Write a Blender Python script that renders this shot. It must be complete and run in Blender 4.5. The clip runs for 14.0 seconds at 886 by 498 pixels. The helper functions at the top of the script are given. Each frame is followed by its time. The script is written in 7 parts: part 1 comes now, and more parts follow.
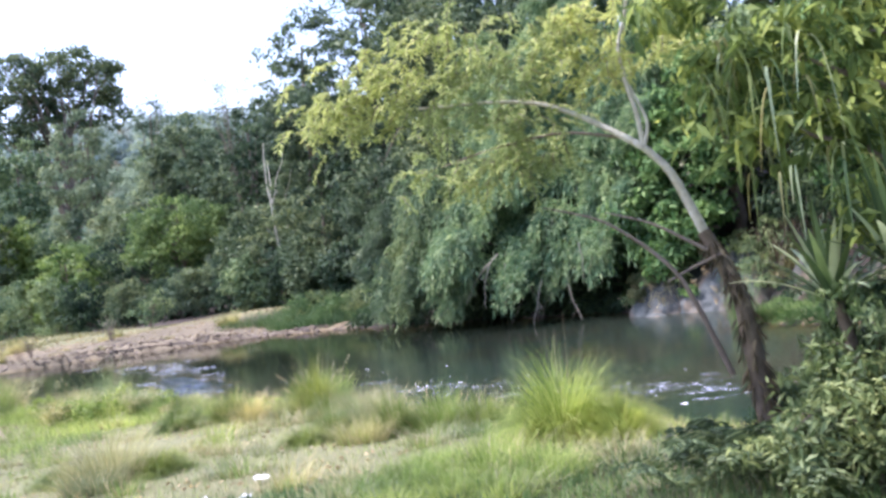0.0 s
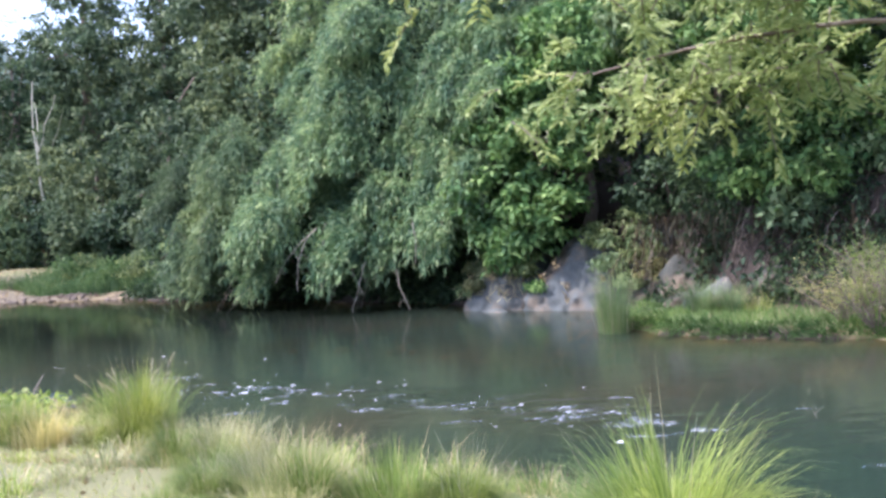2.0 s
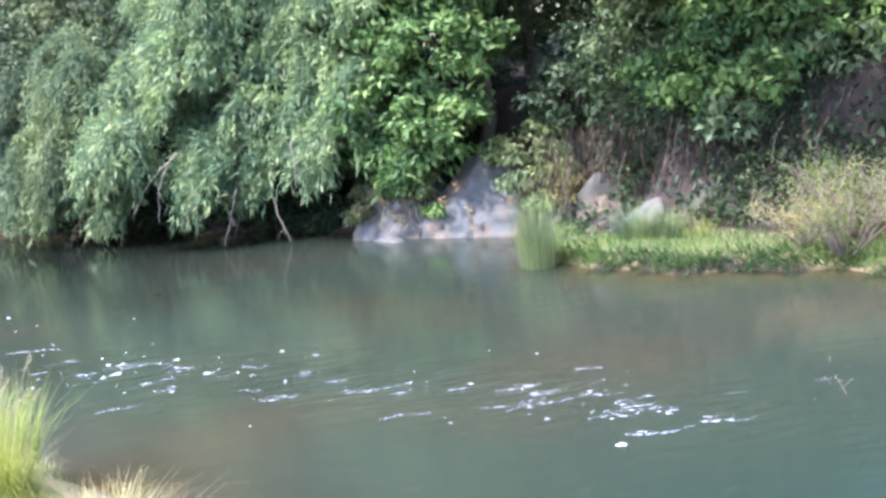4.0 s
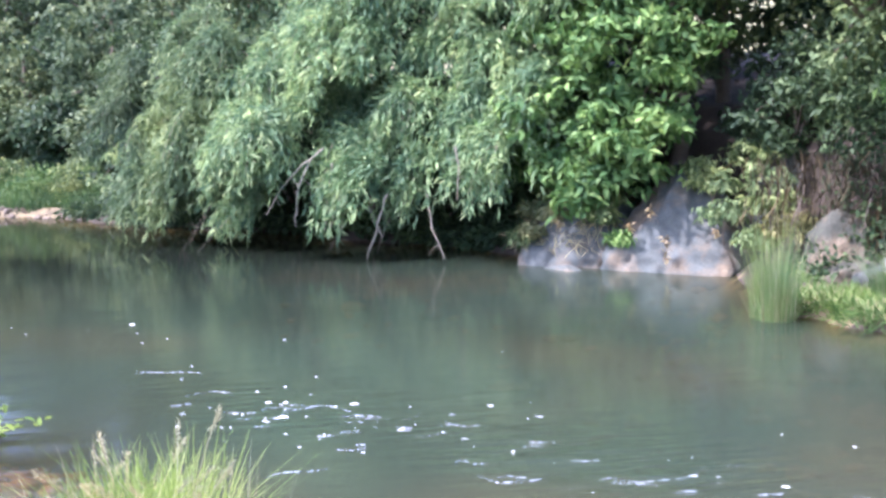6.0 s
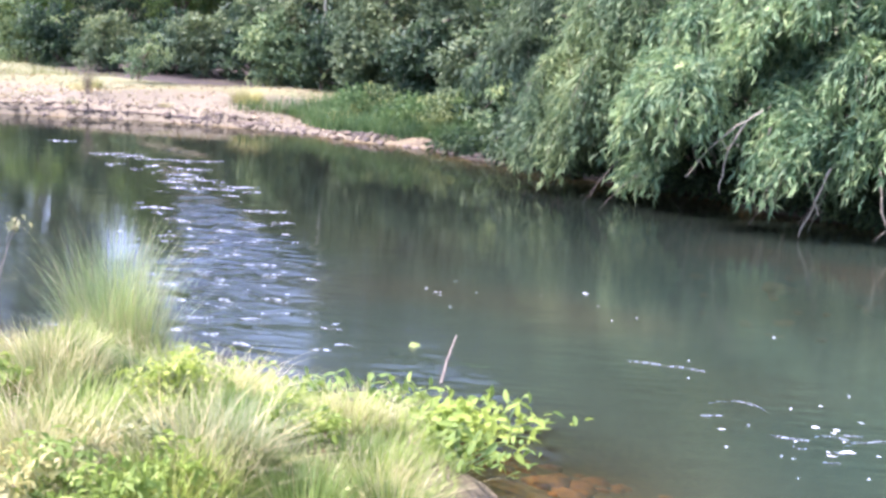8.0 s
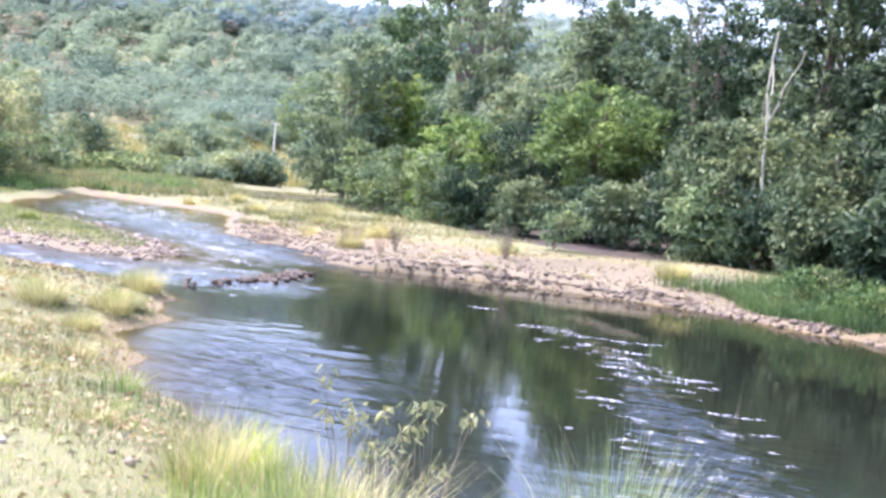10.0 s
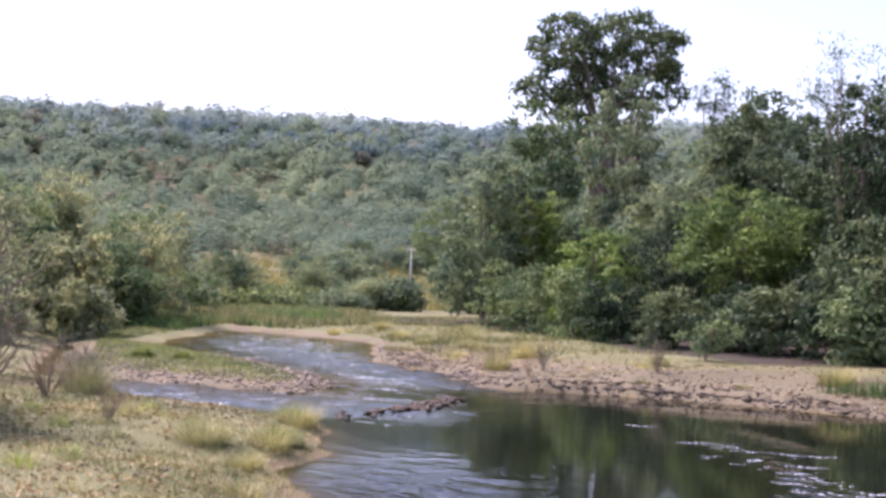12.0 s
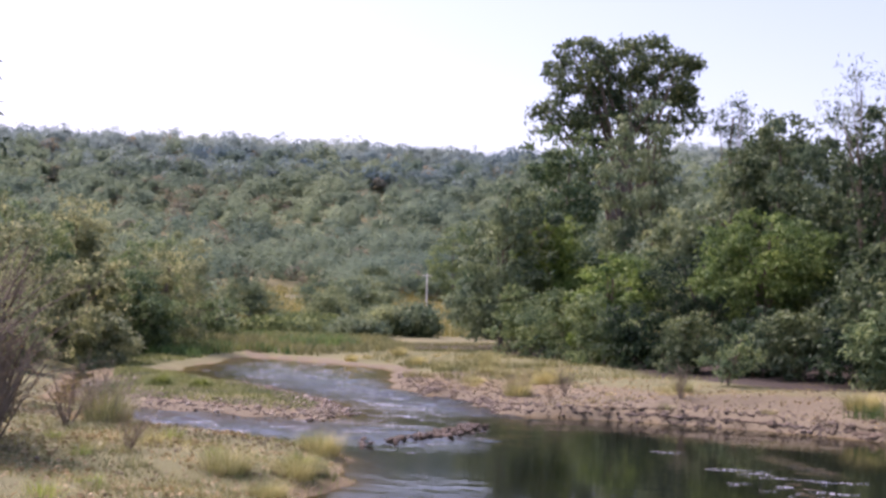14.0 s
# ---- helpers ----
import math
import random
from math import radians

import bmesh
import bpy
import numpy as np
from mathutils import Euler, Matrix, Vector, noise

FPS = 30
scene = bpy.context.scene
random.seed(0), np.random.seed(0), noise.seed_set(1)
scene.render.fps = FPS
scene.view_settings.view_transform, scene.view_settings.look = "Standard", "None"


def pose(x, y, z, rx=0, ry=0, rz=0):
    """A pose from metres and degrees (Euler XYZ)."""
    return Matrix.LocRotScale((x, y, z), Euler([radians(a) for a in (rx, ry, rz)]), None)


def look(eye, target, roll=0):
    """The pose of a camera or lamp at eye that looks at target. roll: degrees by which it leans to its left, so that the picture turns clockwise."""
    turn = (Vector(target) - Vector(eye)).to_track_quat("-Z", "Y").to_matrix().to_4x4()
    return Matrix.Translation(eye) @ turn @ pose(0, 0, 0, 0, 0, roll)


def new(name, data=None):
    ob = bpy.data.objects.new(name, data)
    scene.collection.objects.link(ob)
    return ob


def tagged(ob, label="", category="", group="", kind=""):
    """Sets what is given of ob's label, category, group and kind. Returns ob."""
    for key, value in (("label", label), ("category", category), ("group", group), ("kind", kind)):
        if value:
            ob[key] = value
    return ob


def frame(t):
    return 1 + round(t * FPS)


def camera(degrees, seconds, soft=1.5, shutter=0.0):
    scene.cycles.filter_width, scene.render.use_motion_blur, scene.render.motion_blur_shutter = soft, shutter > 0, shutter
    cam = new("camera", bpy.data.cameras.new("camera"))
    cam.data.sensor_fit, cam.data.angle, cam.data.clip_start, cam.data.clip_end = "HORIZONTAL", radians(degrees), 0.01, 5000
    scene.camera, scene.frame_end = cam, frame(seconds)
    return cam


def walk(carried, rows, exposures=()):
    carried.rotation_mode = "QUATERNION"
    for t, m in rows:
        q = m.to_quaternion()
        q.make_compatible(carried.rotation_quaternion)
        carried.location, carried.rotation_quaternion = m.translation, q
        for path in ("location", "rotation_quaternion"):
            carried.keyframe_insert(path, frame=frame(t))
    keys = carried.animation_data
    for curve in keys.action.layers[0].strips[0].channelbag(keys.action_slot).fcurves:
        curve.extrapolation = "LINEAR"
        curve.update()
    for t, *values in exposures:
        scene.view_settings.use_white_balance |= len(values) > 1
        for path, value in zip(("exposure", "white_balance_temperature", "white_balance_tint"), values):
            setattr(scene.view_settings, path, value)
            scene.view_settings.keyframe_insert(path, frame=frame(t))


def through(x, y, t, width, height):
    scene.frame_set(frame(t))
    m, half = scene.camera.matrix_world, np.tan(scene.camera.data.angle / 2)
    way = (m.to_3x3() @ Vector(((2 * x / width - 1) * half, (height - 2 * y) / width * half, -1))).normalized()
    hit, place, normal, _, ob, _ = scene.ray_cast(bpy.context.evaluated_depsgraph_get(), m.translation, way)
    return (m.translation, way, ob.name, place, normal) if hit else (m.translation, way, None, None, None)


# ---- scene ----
cam = camera(40.0, 14.0, soft=3.0, shutter=0.0)
PATH = [
    (0, (17.773, 8.919, 1.875), (9.223, 14.104, 1.830), -8.73),
    (0.5, (17.151, 8.997, 1.889), (8.861, 14.574, 1.483), -10.14),
    (1, (16.423, 9.203, 1.856), (8.312, 15.052, 1.818), -8.27),
    (1.5, (15.377, 9.459, 1.992), (7.460, 15.566, 2.116), -5.06),
    (2, (14.747, 9.735, 1.983), (7.361, 16.460, 1.511), -4.32),
    (2.2, (14.457, 9.952, 2.000), (7.313, 16.935, 1.541), -4.26),
    (4.3, (12.372, 11.025, 2.324), (5.902, 18.503, 0.830), -6.13),
    (4.5, (12.093, 11.178, 2.314), (5.583, 18.627, 0.855), -5.65),
    (5, (11.447, 11.542, 2.248), (4.842, 18.911, 0.812), -4.33),
    (5.5, (10.811, 11.803, 2.187), (4.062, 19.054, 0.819), -3.13),
    (6, (10.173, 11.755, 2.144), (3.251, 18.863, 0.898), -1.69),
    (6.5, (9.505, 11.430, 2.000), (2.361, 18.338, 0.887), -0.05),
    (7, (9.003, 11.301, 2.080), (1.480, 17.725, 0.618), 1.48),
    (7.5, (8.533, 11.197, 2.201), (0.669, 17.091, 0.353), 2.51),
    (8, (8.053, 11.095, 2.312), (-0.196, 16.459, 0.524), 2.62),
    (8.5, (7.394, 11.205, 2.229), (-1.267, 15.968, 0.712), 3.26),
    (9, (6.585, 11.220, 2.132), (-2.466, 15.317, 0.989), 4.98),
    (9.2, (6.215, 11.258, 2.120), (-2.999, 15.013, 1.111), 5.27),
    (11.3, (5.098, 11.123, 2.147), (-4.783, 12.655, 2.063), 3.16),
    (11.5, (5.107, 11.100, 2.168), (-4.779, 12.606, 2.198), 2.73),
    (12, (5.147, 11.085, 2.164), (-4.746, 12.508, 2.478), 1.59),
    (12.5, (5.164, 11.049, 2.166), (-4.729, 12.424, 2.661), 1.22),
    (13, (5.108, 11.017, 2.171), (-4.785, 12.366, 2.722), 1.12),
    (13.5, (5.044, 10.999, 2.161), (-4.853, 12.323, 2.706), 1.15),
    (14, (4.979, 10.995, 2.156), (-4.923, 12.291, 2.680), 1.29),
]
walk(cam, [(t, look(eye, aim, roll)) for t, eye, aim, roll in PATH],
     exposures=[(0, 1.54, 5750, 28), (2.2, 1.62, 5700, 26), (4.3, 2.33, 5670, 30), (6.5, 2.32, 5650, 30), (8.0, 2.22, 5800, 33), (9.2, 2.3, 5850, 31), (11.3, 1.4, 6050, 31), (12.0, 1.08, 6350, 37), (14, 0.8, 6500, 41)])

# ---------------------------------------------------------------- sky and sun
SUN_EL, SUN_AZ = radians(60), radians(222)      # azimuth clockwise from +y
world = bpy.data.worlds.new("sky")
scene.world = world
world.use_nodes = True
wn = world.node_tree.nodes
sky = wn.new("ShaderNodeTexSky")
sky.sky_type = "NISHITA"
sky.sun_disc = False
sky.sun_elevation, sky.sun_rotation = SUN_EL, SUN_AZ
sky.dust_density, sky.air_density, sky.ozone_density = 2.6, 1.0, 0.35
wn["Background"].inputs["Strength"].default_value = 0.15
world.node_tree.links.new(sky.outputs[0], wn["Background"].inputs["Color"])
sun = new("sun", bpy.data.lights.new("sun", "SUN"))
sun.data.energy, sun.data.angle, sun.data.color = 2.7, radians(2.5), (1.0, 0.96, 0.88)
sdir = Vector((math.sin(SUN_AZ) * math.cos(SUN_EL), math.cos(SUN_AZ) * math.cos(SUN_EL), math.sin(SUN_EL)))
sun.matrix_world = look(sdir * 100, (0, 0, 0))
rng = np.random.default_rng(7)


# ---------------------------------------------------------------- materials
def material(name):
    m = bpy.data.materials.new(name)
    m.use_nodes = True
    nt = m.node_tree
    return m, nt, nt.nodes["Principled BSDF"]


def ramp(nt, fac, stops):
    r = nt.nodes.new("ShaderNodeValToRGB")
    while len(r.color_ramp.elements) < len(stops):
        r.color_ramp.elements.new(0.5)
    for e, (p, c) in zip(r.color_ramp.elements, stops):
        e.position, e.color = p, (*c, 1)
    nt.links.new(fac, r.inputs[0])
    return r.outputs[0]


def noise_tex(nt, scale, detail=4.0, rough=0.6, vec=None):
    n = nt.nodes.new("ShaderNodeTexNoise")
    n.inputs["Scale"].default_value, n.inputs["Detail"].default_value, n.inputs["Roughness"].default_value = scale, detail, rough
    if vec is not None:
        nt.links.new(vec, n.inputs["Vector"])
    return n.outputs["Fac"]


def mix_rgb(nt, fac, a, b, how="MIX"):
    n = nt.nodes.new("ShaderNodeMix")
    n.data_type, n.blend_type = "RGBA", how
    for sock, v in ((n.inputs[0], fac), (n.inputs[6], a), (n.inputs[7], b)):
        if isinstance(v, (int, float)):
            sock.default_value = v
        elif isinstance(v, tuple):
            sock.default_value = (*v, 1)
        else:
            nt.links.new(v, sock)
    return n.outputs[2]


def bump(nt, p, height, strength, dist):
    b = nt.nodes.new("ShaderNodeBump")
    b.inputs["Strength"].default_value, b.inputs["Distance"].default_value = strength, dist
    nt.links.new(height, b.inputs["Height"])
    nt.links.new(b.outputs[0], p.inputs["Normal"])


def object_pos(nt):
    return nt.nodes.new("ShaderNodeTexCoord").outputs["Object"]


def leaf_material(name, dark, mid, light, patch=0.5, through=0.35, rough=0.6):
    """Leaves: each its own tint, patches of cool dark and warm light tint that imitate shaded and sunlit clumps, light
    that passes through.
    """
    m, nt, p = material(name)
    geo = nt.nodes.new("ShaderNodeNewGeometry")
    each = ramp(nt, geo.outputs["Random Per Island"], [(0.0, dark), (0.55, mid), (1.0, light)])
    big = noise_tex(nt, patch, 2.0, 0.5, geo.outputs["Position"])
    tint = ramp(nt, big, [(0.3, (0.55, 0.66, 0.68)), (0.7, (1.36, 1.27, 0.98))])
    col = mix_rgb(nt, 1.0, each, tint, "MULTIPLY")
    whole = nt.nodes.new("ShaderNodeObjectInfo")
    col = mix_rgb(nt, 1.0, col, ramp(nt, whole.outputs["Random"], [(0.0, (0.8, 0.86, 0.88)), (0.5, (1.0, 1.0, 1.0)), (1.0, (1.18, 1.12, 1.02))]), "MULTIPLY")
    nt.links.new(col, p.inputs["Base Color"])
    p.inputs["Roughness"].default_value = rough
    p.inputs["Specular IOR Level"].default_value = 0.22
    tr = nt.nodes.new("ShaderNodeBsdfTranslucent")
    nt.links.new(col, tr.inputs["Color"])
    mx = nt.nodes.new("ShaderNodeMixShader")
    mx.inputs[0].default_value = through
    out = nt.nodes["Material Output"]
    nt.links.new(p.outputs[0], mx.inputs[1])
    nt.links.new(tr.outputs[0], mx.inputs[2])
    nt.links.new(mx.outputs[0], out.inputs[0])
    return m


def bark_material(name, c0, c1, scale=14.0):
    m, nt, p = material(name)
    n1 = noise_tex(nt, scale, 6, 0.7, object_pos(nt))
    n2 = noise_tex(nt, scale * 0.15, 3, 0.6, object_pos(nt))
    col = mix_rgb(nt, 0.5, ramp(nt, n1, [(0.3, c0), (0.7, c1)]), ramp(nt, n2, [(0.35, c0), (0.65, c1)]))
    nt.links.new(col, p.inputs["Base Color"])
    p.inputs["Roughness"].default_value = 0.85
    bump(nt, p, n1, 0.6, 0.02)
    return m


M_BAMBOO = leaf_material("bamboo_leaf", (0.125, 0.21, 0.12), (0.225, 0.335, 0.175), (0.43, 0.52, 0.29), 2.2, 0.4)
M_BROAD = leaf_material("broad_leaf", (0.07, 0.14, 0.05), (0.14, 0.255, 0.085), (0.30, 0.43, 0.17), 2.2)
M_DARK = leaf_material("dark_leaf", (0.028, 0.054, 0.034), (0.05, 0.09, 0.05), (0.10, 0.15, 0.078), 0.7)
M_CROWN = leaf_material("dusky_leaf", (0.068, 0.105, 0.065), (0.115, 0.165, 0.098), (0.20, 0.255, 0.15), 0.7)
M_MID = leaf_material("grey_green_leaf", (0.10, 0.16, 0.085), (0.185, 0.26, 0.135), (0.31, 0.38, 0.21), 0.8)
M_YELLOW = leaf_material("yellow_green_leaf", (0.12, 0.20, 0.055), (0.21, 0.30, 0.09), (0.33, 0.41, 0.14), 0.8)
M_ROUND = leaf_material("olive_green_leaf", (0.11, 0.175, 0.055), (0.195, 0.275, 0.09), (0.32, 0.4, 0.15), 0.9)
# next two: leaf colours raised towards grey, painting in the haze upstream
M_PALEGREEN = leaf_material("pale_grey_green_leaf", (0.14, 0.19, 0.12), (0.22, 0.28, 0.17), (0.33, 0.39, 0.25), 0.6)
M_PALEOLIVE = leaf_material("pale_olive_leaf", (0.19, 0.225, 0.13), (0.305, 0.34, 0.205), (0.44, 0.46, 0.30), 0.6, 0.5)
M_OLIVE = leaf_material("olive_leaf", (0.085, 0.13, 0.06), (0.18, 0.235, 0.10), (0.36, 0.41, 0.20), 2.0)
M_LUSH = leaf_material("lush_grass", (0.08, 0.155, 0.05), (0.14, 0.235, 0.075), (0.24, 0.33, 0.13), 0.9)
M_BANKGRASS = leaf_material("bank_grass_blade", (0.05, 0.105, 0.045), (0.09, 0.165, 0.065), (0.16, 0.235, 0.10), 0.9)
M_FEATHER = leaf_material("feathery_leaf", (0.26, 0.33, 0.12), (0.355, 0.42, 0.175), (0.48, 0.53, 0.265), 1.2, 0.52)
M_BRIGHT = leaf_material("bright_leaf", (0.15, 0.23, 0.05), (0.25, 0.34, 0.08), (0.38, 0.46, 0.15), 1.5, 0.4)
M_GRASS = leaf_material("grass_blade", (0.17, 0.25, 0.06), (0.30, 0.39, 0.10), (0.46, 0.52, 0.20), 0.8, 0.48)
M_TUSSOCK = leaf_material("tussock_blade", (0.105, 0.155, 0.04), (0.205, 0.265, 0.065), (0.36, 0.41, 0.14), 1.6, 0.4)
M_GRASSDRY = leaf_material("dry_grass_blade", (0.26, 0.27, 0.11), (0.40, 0.39, 0.19), (0.55, 0.51, 0.30), 0.8, 0.35)
M_REED = leaf_material("reed_blade", (0.12, 0.20, 0.08), (0.20, 0.29, 0.13), (0.33, 0.40, 0.22), 1.5, 0.35)
M_BARGRASS = leaf_material("bar_turf", (0.13, 0.165, 0.06), (0.2, 0.235, 0.09), (0.29, 0.31, 0.14), 0.8)
M_REEDPALE = leaf_material("sedge_blade", (0.17, 0.25, 0.10), (0.27, 0.36, 0.16), (0.42, 0.48, 0.26), 1.5, 0.4)
M_DULL = leaf_material("dull_grass", (0.17, 0.18, 0.075), (0.26, 0.25, 0.11), (0.36, 0.33, 0.17), 0.8, 0.35)
M_STRAW = leaf_material("straw", (0.34, 0.29, 0.18), (0.48, 0.42, 0.28), (0.62, 0.56, 0.42), 1.0, 0.2)
# both tints carry the distance haze in the leaf colour
M_HILL_HAZE = leaf_material("hill_leaf_haze_tint", (0.215, 0.275, 0.215), (0.255, 0.32, 0.24), (0.295, 0.36, 0.265), 0.03, 0.5, 0.95)
M_RIDGE_HAZE = leaf_material("ridge_leaf_haze_tint", (0.245, 0.32, 0.345), (0.265, 0.34, 0.36), (0.285, 0.36, 0.375), 0.02, 0.5, 0.95)
M_LIME = leaf_material("lime_wood_leaf", (0.32, 0.385, 0.25), (0.35, 0.41, 0.265), (0.38, 0.435, 0.285), 0.1, 0.4, 0.95)
M_DRYWOOD = leaf_material("dry_wood_leaf", (0.24, 0.21, 0.17), (0.31, 0.28, 0.22), (0.36, 0.33, 0.26), 0.16, 0.3, 0.95)
M_BROWNLEAF = leaf_material("withered_leaf", (0.22, 0.155, 0.09), (0.38, 0.285, 0.175), (0.55, 0.45, 0.31), 1.0, 0.2)
M_BARK = bark_material("grey_brown_bark", (0.10, 0.075, 0.055), (0.26, 0.21, 0.16))
M_PALE = bark_material("pale_bark", (0.3, 0.28, 0.19), (0.7, 0.67, 0.54), 38)
M_REDBARK = bark_material("brown_bark", (0.05, 0.037, 0.024), (0.2, 0.155, 0.1), 26)
M_BROWNBARK = leaf_material("peeling_bark", (0.07, 0.052, 0.034), (0.16, 0.12, 0.08), (0.28, 0.22, 0.15), 6.0, 0.1, 0.9)
M_TWIG = bark_material("dry_twig", (0.14, 0.11, 0.08), (0.29, 0.24, 0.185), 30)
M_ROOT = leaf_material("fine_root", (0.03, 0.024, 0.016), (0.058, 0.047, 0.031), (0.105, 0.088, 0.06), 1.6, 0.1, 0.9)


def rock_material(name, c0, c1, c2):
    m, nt, p = material(name)
    pos = object_pos(nt)
    n1, n2 = noise_tex(nt, 2.2, 8, 0.65, pos), noise_tex(nt, 26, 6, 0.7, pos)
    col = mix_rgb(nt, 0.35, ramp(nt, n1, [(0.3, c0), (0.5, c1), (0.72, c2)]), ramp(nt, n2, [(0.3, c0), (0.7, c2)]))
    nt.links.new(col, p.inputs["Base Color"])
    stain = ramp(nt, noise_tex(nt, 1.4, 5, 0.65, pos), [(0.47, (0, 0, 0)), (0.62, (0.85, 0.85, 0.85))])
    col = mix_rgb(nt, stain, col, ramp(nt, n2, [(0.3, (0.10, 0.07, 0.045)), (0.7, (0.24, 0.18, 0.11))]))
    nt.links.new(col, p.inputs["Base Color"])
    p.inputs["Roughness"].default_value = 0.8
    bump(nt, p, n2, 0.7, 0.03)
    return m


M_ROCK = rock_material("blue_grey_rock", (0.036, 0.041, 0.037), (0.088, 0.1, 0.094), (0.15, 0.168, 0.16))
# brown-grey of the bank rocks, darkened to stand in for shade there
M_BANKROCK = rock_material("brown_grey_rock_shaded", (0.03, 0.031, 0.022), (0.062, 0.065, 0.048), (0.105, 0.108, 0.084))
M_COBBLE = rock_material("river_cobble", (0.08, 0.06, 0.048), (0.17, 0.135, 0.105), (0.28, 0.235, 0.195))


def ground_material():
    """Soil, sand, short turf and shade-darkened forest litter, chosen by the ground's own zone map."""
    m, nt, p = material("river_ground")
    pos = object_pos(nt)
    fine, mid, big = noise_tex(nt, 22, 8, 0.75, pos), noise_tex(nt, 2.5, 6, 0.65, pos), noise_tex(nt, 0.35, 4, 0.6, pos)
    soil = ramp(nt, fine, [(0.25, (0.085, 0.062, 0.033)), (0.5, (0.185, 0.142, 0.072)), (0.78, (0.33, 0.265, 0.145))])
    sand = ramp(nt, fine, [(0.25, (0.066, 0.055, 0.034)), (0.5, (0.148, 0.126, 0.08)), (0.78, (0.275, 0.24, 0.157))])
    turf = ramp(nt, fine, [(0.25, (0.07, 0.095, 0.028)), (0.55, (0.155, 0.175, 0.06)), (0.8, (0.30, 0.285, 0.13))])
    # litter is darkened to imitate shade under the bamboo and the bank
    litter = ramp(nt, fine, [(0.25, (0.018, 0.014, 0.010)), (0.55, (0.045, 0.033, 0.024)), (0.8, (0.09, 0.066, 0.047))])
    zone = nt.nodes.new("ShaderNodeVertexColor")
    zone.layer_name = "zone"
    sep = nt.nodes.new("ShaderNodeSeparateColor")
    nt.links.new(zone.outputs[0], sep.inputs[0])

    def blend(weight, a, b):
        add = nt.nodes.new("ShaderNodeMath")
        add.operation = "ADD"
        nt.links.new(weight, add.inputs[0])
        nt.links.new(mid, add.inputs[1])
        n = nt.nodes.new("ShaderNodeMapRange")
        n.inputs[1].default_value, n.inputs[2].default_value = 0.85, 1.15
        nt.links.new(add.outputs[0], n.inputs[0])
        return mix_rgb(nt, n.outputs[0], a, b)

    col = blend(sep.outputs[1], soil, turf)
    col = blend(sep.outputs[0], col, sand)
    col = mix_rgb(nt, 0.35, col, ramp(nt, big, [(0.3, (0.10, 0.078, 0.045)), (0.7, (0.27, 0.22, 0.135))]))
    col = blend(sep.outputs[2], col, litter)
    nt.links.new(col, p.inputs["Base Color"])
    p.inputs["Roughness"].default_value = 0.95
    bump(nt, p, fine, 0.5, 0.03)
    return m


M_GROUND = ground_material()


